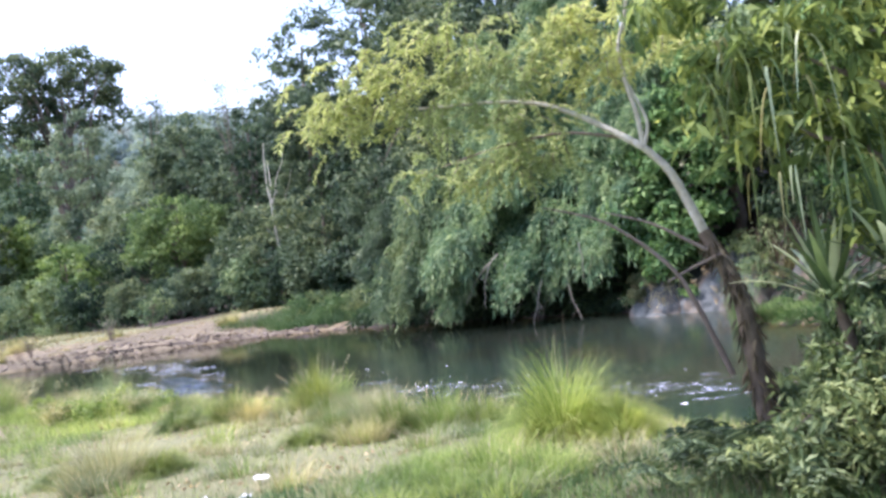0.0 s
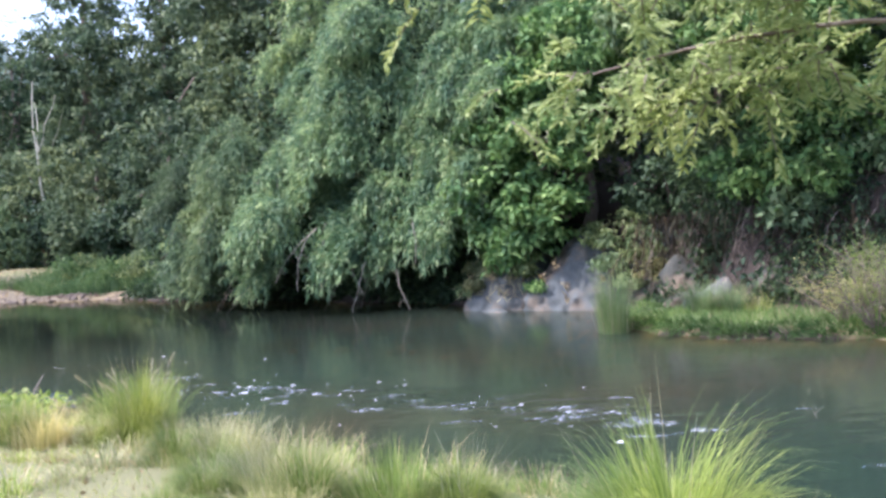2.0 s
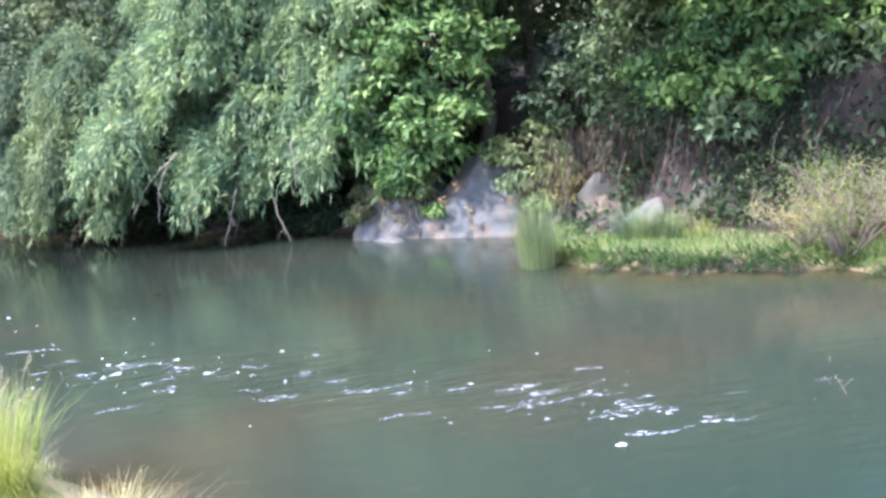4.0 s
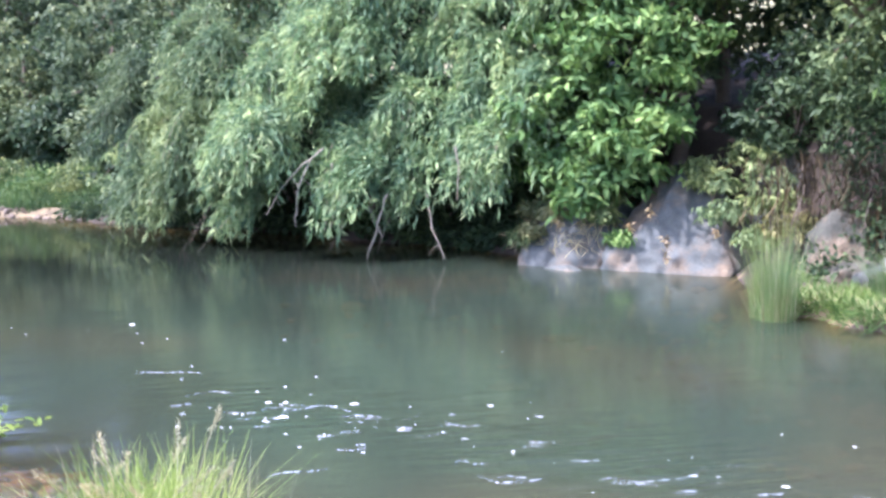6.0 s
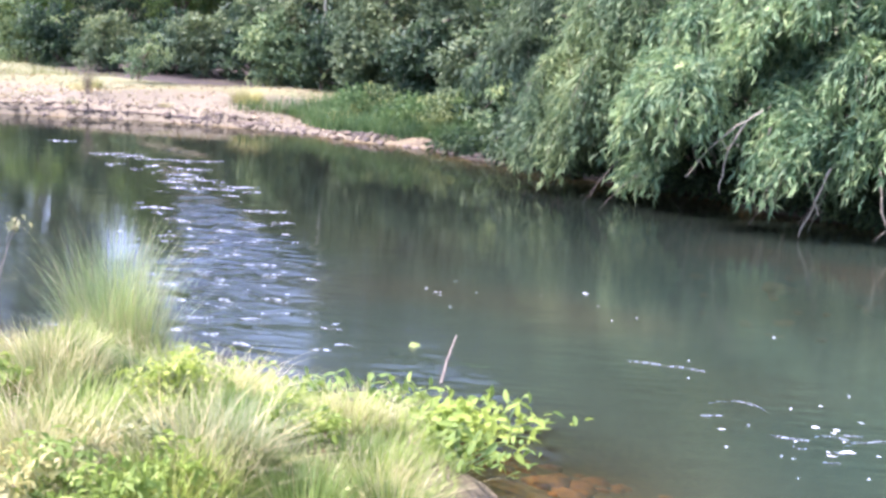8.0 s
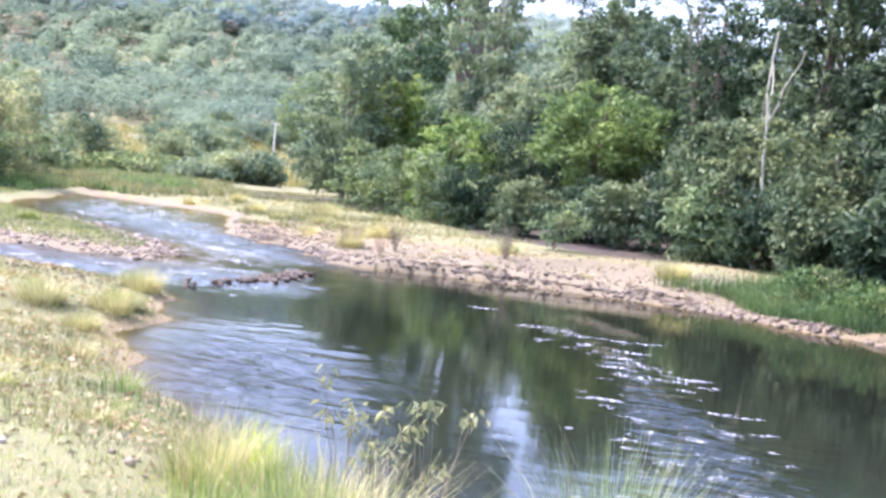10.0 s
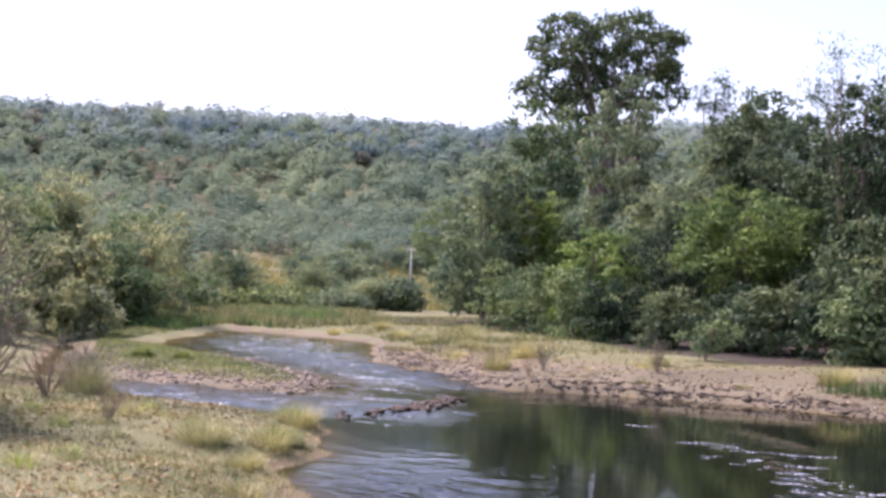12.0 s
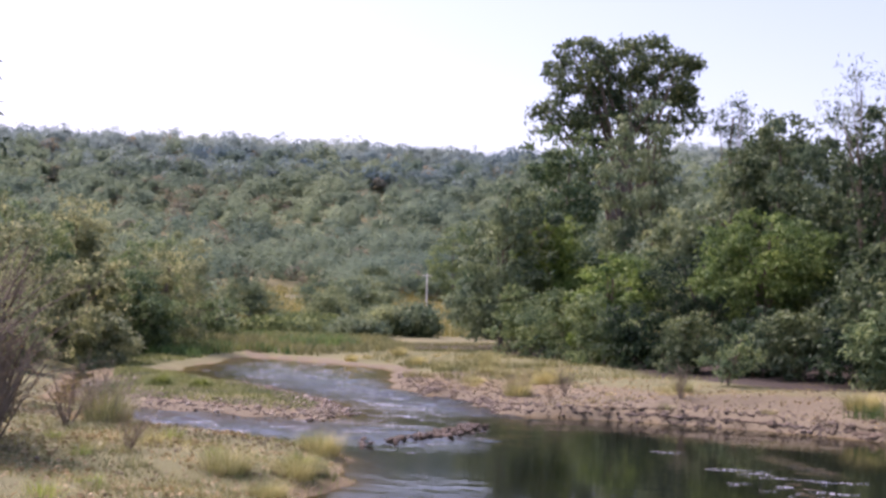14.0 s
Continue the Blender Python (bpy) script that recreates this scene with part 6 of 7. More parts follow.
stones("bar_gravel", "pale gravel along the river bar", b[(db > -0.15) & (db < 1.4)][:2600], 0.03, 4, M_MIX)
q2 = np.where(q.uniform(0, 1, 190) < 0.8, q.uniform(0, 0.85, 190), q.uniform(0.6, 1.35, 190))
sp = np.stack([-18.2 + 2.7 * q2, 14.7 - 1.75 * q2 + 0.3 * np.sin(q2 * 3)], 1) + q.normal(size=(190, 2)) * np.array([0.16, 0.13])
STONE = []
for i in range(4):
    bm = bmesh.new()
    bmesh.ops.create_icosphere(bm, subdivisions=2, radius=1)
    for v in bm.verts:
        v.co *= 1 + 0.45 * noise.noise(v.co * 1.3 + Vector((i * 7, 3, 1))) + 0.2 * noise.noise(v.co * 3 + Vector((i * 7, 3, 1)))
        v.co.z *= 0.7
    me = bpy.data.meshes.new("river_stone")
    bm.to_mesh(me)
    bm.free()
    me.materials.append((M_LEDGE, M_COBBLE, M_LEDGE, M_COBBLE)[i])
    STONE.append(me)
for i, (x, y) in enumerate(sp):
    ob = new("river_stone", STONE[i % 4])
    s = 0.022 + 0.05 * q.uniform(0, 1) ** 2
    ob.matrix_world = Matrix.Translation((x, y, q.uniform(0.0, 0.05))) @ Euler((q.uniform(-.4, .4), q.uniform(-.4, .4), q.uniform(0, 6))).to_matrix().to_4x4() @ Matrix.Scale(s, 4)
    tagged(ob, "brown river stone breaking the shallow water", "stone", "stones of the spit")
nx_ = q.uniform(-20, 2, 120)
pts = np.stack([nx_, np.interp(nx_, NX, NY) - np.abs(q.normal(size=120)) * 2.0], 1)
stones("bank_pebbles", "small stones strewn over the dry bank", pts, 0.022, 6, M_MIX)
nx_ = q.uniform(-1, 6, 420)
pts = np.stack([nx_, np.interp(nx_, NX, NY) + 0.1 + np.abs(q.normal(size=420)) * 0.8], 1)
M_BED = rock_material("orange_brown_stone", (0.20, 0.09, 0.03), (0.42, 0.2, 0.07), (0.56, 0.33, 0.14))
stones("bed_stones", "orange-brown stones on the shallow river bed", pts[land(pts[:, 0], pts[:, 1]) < -0.12], 0.07, 7, M_BED, 0.5, 0.6)
fx_ = q.uniform(-3, 9, 300)
pts = np.stack([fx_, np.interp(fx_, FX, FY) - 0.2 - np.abs(q.normal(size=300)) * 1.4], 1)
stones("bed_stones", "brown stones on the bed by the far bank", pts[land(pts[:, 0], pts[:, 1]) < -0.15], 0.09, 8, M_BED, 0.5, 0.6)

sl = q.uniform(-36, -13, 2400)
pts = np.stack([sl, np.interp(sl, FX, FY) + 0.15 + np.abs(q.normal(size=2400)) * 1.5], 1)
stones("sandbar_gravel", "fine brown gravel scattered over the sandbar", pts, 0.024, 9, M_COBBLE)
# fallen leaves on the dry bank
r = np.random.default_rng(97)
x = r.uniform(-20, 4, 5200)
y = np.interp(x, NX, NY) - 0.2 - r.uniform(0, 6, 5200)
p = np.stack([x, y, land(x, y) + 0.012], 1)
v, f = leaves(p, r.normal(size=p.shape) * np.array([1, 1, 0.15]), 0.07, 0.035, r, 0.1)
x, y = r.uniform(3, 14, 1500), r.uniform(9.2, 13.6, 1500)
v3, f3 = leaves(np.stack([x, y, land(x, y) + 0.012], 1), r.normal(size=(1500, 3)) * np.array([1, 1, 0.2]), 0.05, 0.024, r, 0.15)
tagged(new("fallen_leaves", np_mesh("fallen_leaves", v3, f3, M_BROWNLEAF)), "withered brown leaves lying in the grass", "leaves", kind="stuff")
x = r.uniform(-36, -13, 3600)
y = np.interp(x, FX, FY) + 0.4 + r.uniform(0, 5.5, 3600)
v2, f2 = leaves(np.stack([x, y, land(x, y) + 0.012], 1), r.normal(size=(3600, 3)) * np.array([1, 1, 0.2]), 0.09, 0.045, r, 0.15)
tagged(new("fallen_leaves", np_mesh("fallen_leaves", v2, f2, M_BROWNLEAF)), "withered brown leaves strewn over the sandbar", "leaves", kind="stuff")
tagged(new("fallen_leaves", np_mesh("fallen_leaves", v, f, M_BROWNLEAF)), "withered brown leaves on the dry bank", "leaves", kind="stuff")

# ---------------------------------------------------------------- the leaning tree on the near bank
t = thing("leaning_tree", 14.1, 12.66, at(14.1, 12.66), "leaning tree with a smooth pale upper trunk and feathery yellow-green leaves", "tree")
o = np.array([14.1, 12.66, at(14.1, 12.66)])


def limb(name, pts, rads, mat, label="", seg=8):
    pts = np.array(pts, float) - o
    u = np.linspace(0, len(pts) - 1, len(pts) * 3)
    line = np.stack([np.interp(u, np.arange(len(pts)), pts[:, c]) for c in range(3)], 1)
    line[1:-1] = (line[:-2] + line[1:-1] * 2 + line[2:]) / 4
    part_mesh(name, np_mesh(name, *tube(line, np.interp(u, np.linspace(0, len(pts) - 1, len(rads)), rads), seg), mat, True), t, label)


limb("lower_trunk", [(14.1, 12.66, 0.5), (14.06, 12.63, 0.95), (14.04, 12.61, 1.28), (14.03, 12.6, 1.48), (13.98, 12.55, 1.66), (13.95, 12.52, 1.76)], (0.062, 0.042, 0.034, 0.029), M_REDBARK, "rough red-brown lower trunk")
limb("upper_trunk", [(13.96, 12.53, 1.73), (13.92, 12.48, 1.91), (13.88, 12.45, 2.04), (13.82, 12.38, 2.15)], (0.0225, 0.019, 0.0155), M_PALE, "smooth whitish upper trunk")
limb("limb", [(13.82, 12.38, 2.15), (13.72, 12.33, 2.23), (13.59, 12.26, 2.33), (13.45, 12.16, 2.42), (13.34, 12.0, 2.46), (13.23, 11.65, 2.47)], (0.0165, 0.011, 0.005), M_PALE)
limb("limb", [(13.76, 12.36, 2.2), (13.45, 12.25, 2.29), (13.12, 12.06, 2.27), (12.88, 11.95, 2.23)], (0.008, 0.005, 0.003), M_BARK)
limb("limb", [(13.82, 12.38, 2.15), (13.82, 12.37, 2.3), (13.8, 12.35, 2.43), (13.79, 12.34, 2.6), (13.83, 12.39, 2.73), (13.9, 12.45, 3.3)], (0.012, 0.009, 0.005), M_PALE)
limb("limb", [(13.83, 12.38, 2.16), (13.85, 12.4, 2.25), (13.82, 12.38, 2.36), (13.8, 12.36, 2.43)], (0.009, 0.007, 0.006), M_PALE)
limb("dead_limb", [(14.01, 12.51, 1.15), (13.95, 12.44, 1.43), (13.9, 12.39, 1.61), (13.81, 12.28, 1.76), (13.71, 12.17, 1.88), (13.57, 11.99, 1.96)], (0.013, 0.009, 0.003), M_BARK)
limb("dead_limb", [(13.98, 12.5, 1.68), (13.85, 12.33, 1.83), (13.73, 12.19, 1.9)], (0.009, 0.006, 0.003), M_TWIG)
limb("dead_limb", [(14.02, 12.55, 1.66), (13.95, 12.44, 1.62), (13.87, 12.35, 1.57)], (0.009, 0.006, 0.004), M_BARK)
r = np.random.default_rng(119)
u = r.uniform(0, 1, 420)
p = np.stack([np.interp(u, [0, 0.36, 0.62, 0.78, 1], c) for c in ((14.1, 14.06, 14.04, 14.03, 13.96), (12.66, 12.63, 12.61, 12.6, 12.53), (0.5, 0.95, 1.28, 1.48, 1.74))], 1) - o
ring = unit(r.normal(size=p.shape) * np.array([1, 1, 0.1]))
v, f = leaves(p + ring * np.interp(u, [0, 1], [0.055, 0.03])[:, None], ring * 0.35 + np.array([0, 0, -1.0]) + r.normal(size=p.shape) * 0.3, 0.07, 0.012, r)
tagged(part_mesh("bark_fibre", np_mesh("bark_fibre", v, f, M_BROWNBARK), t, "shaggy brown shreds of bark"), kind="stuff")
r = np.random.default_rng(120)
spine = np.array([(13.18, 11.24, 2.53), (13.21, 11.42, 2.46), (13.3, 11.58, 2.57), (13.31, 11.78, 2.43), (13.48, 11.85, 2.62), (13.51, 12.06, 2.6), (13.15, 12.26, 2.31), (13.62, 12.21, 2.69), (12.97, 12.03, 2.21), (12.87, 11.94, 2.2), (13.05, 12.1, 2.16), (13.42, 11.77, 2.78), (13.6, 12.35, 2.51), (13.85, 12.48, 2.63), (13.28, 12.09, 2.41), (13.15, 12.16, 2.22), (13.24, 11.46, 2.66), (13.69, 12.3, 2.77), (13.29, 12.25, 2.2)]) - o
fr, fw, rach = [], [], []
for c in spine:
    near_c = c[1] + o[1] < 12.6
    for j in range(15 if c[2] + o[2] < 2.3 else 26):
        b0 = c + r.normal(size=3) * (np.array([0.1, 0.13, 0.045]) if near_c else np.array([0.2, 0.2, 0.05]))
        d = unit(r.normal(size=3) * np.array([1, 1, 0.5]) + np.array([-0.3, -0.3, -0.3]))
        L = r.uniform(0.06, 0.13)
        k = np.linspace(0, 1, 15)
        line = b0 + d * (k * L)[:, None] + np.array([0, 0, -0.05]) * (k ** 2)[:, None]
        rach.append(tube(line[::5], np.linspace(0.003, 0.0015, 3), 3))
        sd = unit(np.cross(d, np.array([0, 0, 1.0])))
        for sg in (-1, 1):
            fr.append(line)
            fw.append(sd * sg + d * 0.5 + np.array([0, 0, -0.35]) + r.normal(size=(15, 3)) * 0.35)
v, f = leaves(np.concatenate(fr), np.concatenate(fw), 0.034, 0.010, r)
part_mesh("crown", np_mesh("crown", v, f, M_FEATHER), t, "feathery yellow-green leaflets")
tagged(part_mesh("leaf_stalk", np_mesh("leaf_stalk", *join(rach), M_TWIG), t), kind="stuff")

# broad-leaved tree with hanging straps beside it
# leaf colours brightened to hold the sun that shines through them
M_SUNLEAF = leaf_material("sunlit_leaf", (0.075, 0.12, 0.04), (0.18, 0.25, 0.07), (0.45, 0.52, 0.16), 5.0, 0.48)
c0 = np.array([(14.22, 12.35, 2.6), (14.36, 12.5, 2.45), (14.52, 12.65, 2.5), (14.67, 12.75, 2.36), (14.69, 12.78, 2.05), (14.48, 12.62, 2.1), (14.3, 12.45, 2.15), (14.7, 12.8, 2.68), (14.4, 12.55, 2.8), (14.9, 12.9, 2.4), (14.95, 12.9, 1.95), (14.2, 12.5, 2.35), (14.6, 12.8, 1.75), (14.9, 12.9, 1.6)])
z0 = at(14.9, 13.2)
tree("tree", "green broad-leaved tree with drooping leaves in a sunlit tint", 14.9, 13.2, z0, 2.5, [(*(c - np.array([14.9, 13.2, z0])), 0.16, 0.16, 0.14) for c in c0] + [(0.1, 0.0, 2.1, 0.35, 0.3, 0.4), (-0.3, 0.1, 1.6, 0.35, 0.2, 0.4), (0.2, 0.1, 1.2, 0.35, 0.25, 0.4)], M_SUNLEAF, leaf=(0.095, 0.03), clumps=210, per=26, csize=0.13, seed=121, trunk=0.05, droop=0.8, limbs=10)


M_FERN_DARK = leaf_material("dark_strap_leaf", (0.05, 0.085, 0.035), (0.09, 0.14, 0.06), (0.17, 0.23, 0.11), 3.0, 0.3, 0.45)
M_STRAP = leaf_material("pale_strap_leaf", (0.2, 0.28, 0.14), (0.36, 0.43, 0.27), (0.6, 0.64, 0.5), 3.0, 0.3, 0.4)


def hanging_straps(label, x, y, z, n, length, width, seed, mats):
    """Long folded strap leaves that arch out of one point and hang down."""
    r = np.random.default_rng(seed)
    t = thing("strap_leaf_plant", x, y, z, label, "plant", "hanging strap leaves")
    for i in range(n):
        a = r.uniform(0, 6.28)
        o_ = np.array([math.cos(a), math.sin(a), 0])
        L, w = length * r.uniform(0.6, 1.2), width * r.uniform(0.7, 1.3)
        k = np.linspace(0, 1, 9)
        c = o_ * (k ** 0.7 * L * r.uniform(0.2, 0.5))[:, None] + np.array([0, 0, 1.0]) * (L * (r.uniform(0.1, 0.7) * k - 1.2 * k ** 2))[:, None] + r.normal(size=3) * np.array([0.05, 0.05, 0.03])
        s = np.array([-o_[1], o_[0], 0])
        ww = w * np.sin(np.pi * np.clip(k * 0.85 + 0.15, 0, 1)) * 0.5 + 0.001
        v = np.concatenate([c - s * ww[:, None] + np.array([0, 0, 0.2]) * ww[:, None], c, c + s * ww[:, None] + np.array([0, 0, 0.2]) * ww[:, None]])
        f = np.array([[j, j + 1, 9 + j + 1, 9 + j] for j in range(8)] + [[9 + j, 9 + j + 1, 18 + j + 1, 18 + j] for j in range(8)])
        part_mesh("leaf", np_mesh("leaf", v, f, mats[i % len(mats)], True), t)
    return t


def rosette(label, x, y, zc, n, length, width, seed, mats):
    """A screw-pine: a leaning stem that carries a head of long stiff leaves, the outer ones bent over."""
    r = np.random.default_rng(seed)
    z0 = at(x, y)
    t = thing("screw_pine", x, y, z0, label, "plant", "strap-leaved plants")
    head = np.array([0, 0, zc - z0])
    part_mesh("stem", np_mesh("stem", *tube(bent((0.15, 0.1, -0.1), head, 0.05, 7, 0.01, r), np.linspace(0.035, 0.022, 7), 7), M_REDBARK, True), t)
    k = np.linspace(0, 1, 10)
    for i in range(n):
        a, e = i * 2.4 + r.normal() * 0.2, math.radians(r.uniform(22, 86))
        o_ = np.array([math.cos(a), math.sin(a), 0])
        L, w = length * r.uniform(0.65, 1.15), width * r.uniform(0.8, 1.2)
        c = head + o_ * (L * math.cos(e) * k)[:, None] + np.array([0, 0, 1.0]) * (L * (math.sin(e) * k - 0.28 * math.cos(e) * k ** 2.5))[:, None]
        sd = np.array([-o_[1], o_[0], 0])
        ww = (w * (1 - k ** 2.2) * 0.5 + 0.001)[:, None]
        up = np.array([0, 0, 0.35])
        v = np.concatenate([c - sd * ww + up * ww, c, c + sd * ww + up * ww])
        f = np.array([[j, j + 1, 10 + j + 1, 10 + j] for j in range(9)] + [[10 + j, 10 + j + 1, 20 + j + 1, 20 + j] for j in range(9)])
        part_mesh("leaf", np_mesh("leaf", v, f, mats[int(r.integers(len(mats)))], True), t)
    return t


rosette("screw-pine with long stiff green leaves, some pale beneath", 14.5, 12.62, 1.42, 40, 0.42, 0.034, 131, (M_REED, M_STRAP, M_FERN_DARK, M_STRAP, M_FERN_DARK))
rosette("screw-pine with long stiff dark green leaves", 14.75, 12.72, 1.5, 44, 0.58, 0.036, 132, (M_REED, M_FERN_DARK, M_FERN_DARK, M_STRAP))
for i, (x, y, z, n, L) in enumerate(((14.32, 12.3, 2.36, 8, 0.3), (14.46, 12.36, 2.45, 9, 0.36), (14.58, 12.42, 2.3, 10, 0.34), (14.68, 12.48, 2.42, 9, 0.36), (14.38, 12.4, 2.12, 8, 0.28), (14.7, 12.52, 2.0, 9, 0.3), (14.5, 12.42, 1.95, 8, 0.26))):
    hanging_straps("strap-leaved plant hanging from the branches", x, y, z, n, L, 0.009, 133 + i, (M_OLIVE, M_STRAP, M_FERN_DARK, M_DULL))


M_FERN = leaf_material("green_fern", (0.045, 0.075, 0.034), (0.09, 0.13, 0.06), (0.19, 0.24, 0.12), 4.0, 0.3, 0.5)


def fern(label, x, y, n, length, seed, mat=M_REED):
    r = np.random.default_rng(seed)
    t = thing("fern", x, y, at(x, y), label, "fern", "ferns under the tree")
    for i in range(n):
        a = r.uniform(0, 6.28)
        o_ = np.array([math.cos(a), math.sin(a), 0])
        L = length * r.uniform(0.7, 1.2)
        k = np.linspace(0.12, 1, 24)
        c = o_ * (k * L * 0.85)[:, None] + np.array([0, 0, 1.0]) * (L * (k * 1.5 - 1.15 * k ** 2))[:, None]
        s = np.array([-o_[1], o_[0], 0])
        w = np.sin(np.pi * k ** 0.7) * 0.22 * L + 0.01
        P, W = np.concatenate([c, c]), np.concatenate([s + o_ * 0.4 + np.array([0, 0, -0.1]) + 0 * c, -s + o_ * 0.4 + np.array([0, 0, -0.1]) + 0 * c])
        v, f = leaves(P, W, np.concatenate([w, w]) * 0.8, 0.013, r)
        part_mesh("frond", np_mesh("frond", v, f, mat), t)
    return t


for i, (x, y, n, L) in enumerate(((14.1, 12.1, 7, 0.38), (14.2, 12.35, 8, 0.45), (13.9, 12.4, 7, 0.4), (14.45, 12.35, 8, 0.42), (14.6, 12.5, 8, 0.45), (13.75, 12.7, 7, 0.4), (14.75, 12.3, 8, 0.4), (13.6, 12.5, 7, 0.3))):
    fern("green fern under the leaning tree", x, y, n, L, 140 + i, M_FERN)
for i, (x, y, h) in enumerate(((14.05, 12.95, 0.3), (14.35, 12.95, 0.45), (14.55, 12.85, 0.75), (14.85, 12.75, 1.0), (14.75, 13.1, 1.0), (14.65, 12.65, 0.85), (14.95, 12.6, 0.8), (14.2, 13.3, 0.35), (14.5, 12.55, 0.45), (14.25, 12.75, 0.35), (14.75, 12.45, 0.45))):
    bush_tree("dense green undergrowth at the tree's foot", x, y, at(x, y) + h, 0.28, (M_FERN, M_FERN_DARK, M_OLIVE, M_FERN)[i % 4], 700 + i, zbot=0.03, leaf=(0.05, 0.016), csize=0.11, clumps=46, per=52, trunk=0.012, limbs=6, droop=0.5, category="bush")

# bright leafy plant trailing into the water
r = np.random.default_rng(150)
LEAF = []
for i in range(4):
    L = 0.12 + 0.02 * i
    v = np.array([(0, 0, 0), (L * 0.25, 0.022, 0.006), (L * 0.55, 0.032, 0.004), (L * 0.85, 0.016, -0.012), (L, 0, -0.025), (L * 0.85, -0.016, -0.012), (L * 0.55, -0.032, 0.004), (L * 0.25, -0.022, 0.006), (L * 0.5, 0, -0.008)])
    LEAF.append(np_mesh("leaf", v, np.array([[k, (k + 1) % 8, 8] for k in range(8)]), M_BRIGHT, True))
for i, (x, y, n, hh) in enumerate(((1.5, 13.82, 80, 0.22), (1.75, 14.0, 100, 0.24), (2.0, 14.15, 110, 0.24), (2.2, 14.4, 120, 0.24), (2.35, 14.65, 110, 0.2), (2.45, 14.9, 100, 0.16), (2.6, 15.1, 60, 0.12), (2.65, 14.6, 120, 0.24), (2.95, 14.5, 110, 0.22), (3.2, 14.4, 70, 0.16))):
    t = thing("water_plant", x, y, max(at(x, y), 0.02), "bright green leafy plant trailing over the water's edge", "plant", "leafy plants at the edge")
    for j in range(int(n * 1.5)):
        p = np.array([max(-0.4, min(0.4, r.normal() * 0.2)), max(-0.36, min(0.36, r.normal() * 0.18)), r.uniform(0.02, hh)])
        ob = new("leaf", LEAF[j % 4])
        ob.parent = t
        ob.matrix_basis = Matrix.Translation(p) @ Euler((r.normal() * 0.5, r.normal() * 0.55 - 0.2, r.uniform(0, 6.28))).to_matrix().to_4x4() @ Matrix.Scale(r.uniform(0.42, 0.68), 4)
        if j % 9 == 0:
            part_mesh("stem", np_mesh("stem", *tube(bent((0, 0, -0.05), p, 0.03, 5), np.linspace(0.006, 0.003, 5), 4), M_REED), t)
# low leafy weeds in the grass by the water and at the sandbar's end
q = random.Random(91)
for i in range(9):
    x, y = q.uniform(2.2, 4.4), q.uniform(12.0, 13.5)
    z0 = at(x, y)
    tree("weed", "low leafy weed growing in the grass", x, y, z0, 0.3, [(0, 0, 0.1, 0.2, 0.2, 0.12)], (M_BRIGHT, M_GRASS, M_GRASSDRY)[i % 3], bark=M_REED, leaf=(0.055, 0.022), clumps=16, per=22, csize=0.09, seed=1000 + i, trunk=0.006, limbs=5, category="weed", group="weeds in the grass")
for i in range(34):
    x = q.uniform(-15.5, -6.8)
    y = float(np.interp(x, FX, FY)) + q.uniform(0.35, 2.2) + (0.6 if x < -13 else 0)
    z0 = at(x, y)
    h = q.uniform(0.4, 1.0)
    tree("weed", "leafy green weed at the end of the sandbar", x, y, z0, h, [(0, 0, h * 0.5, h * 0.55, h * 0.5, h * 0.4)], (M_BANKGRASS, M_OLIVE, M_BANKGRASS)[i % 3], bark=M_REED, leaf=(0.12, 0.045), clumps=24, per=24, csize=0.2 * h + 0.08, seed=1040 + i, trunk=0.012, limbs=5, category="weed", group="weeds by the sandbar")
for i, (x, y, zt, r_) in enumerate(((-10.2, 24.5, 2.4, 0.9), (-9.2, 24.3, 2.9, 1.0), (-8.4, 24.1, 2.4, 0.8), (-9.0, 25.2, 4.0, 1.2), (-7.8, 24.8, 3.6, 1.0), (-8.9, 23.95, 1.6, 0.6))):
    bush_tree("airy leafy shrub between sandbar and bamboo", x, y, zt, r_, (M_MID, M_BAMBOO, M_DARK)[i % 3], 1100 + i, zbot=0.3, leaf=(0.11, 0.04), csize=0.2, clumps=62, per=34, trunk=0.03, limbs=16, droop=0.6, category="bush")
# dead stick and mossy log under water, twigs over the far shallows
dead_branch("pale stick leaning out of the water", ((1.6, 15.3, -0.05), (1.4, 15.5, 0.12), (1.25, 15.65, 0.22)), 0.012, seed=160)
dead_branch("mossy log lying just under the water", ((0.95, 15.55, -0.12), (0.65, 15.65, -0.10), (0.35, 15.75, -0.14)), 0.08, plain("moss", (0.16, 0.2, 0.05), 0.9), seed=161)
dead_branch("pale piece of driftwood in the grass", ((0.85, 12.6, 0.36), (0.65, 12.5, 0.4), (0.45, 12.4, 0.38)), 0.03, M_PALE, seed=162)
shrub("dry grey twigs bending over the shallows", 9.5, 18.3, 0.75, 0.5, 12, 10, 14, lmat=M_BROWNLEAF)
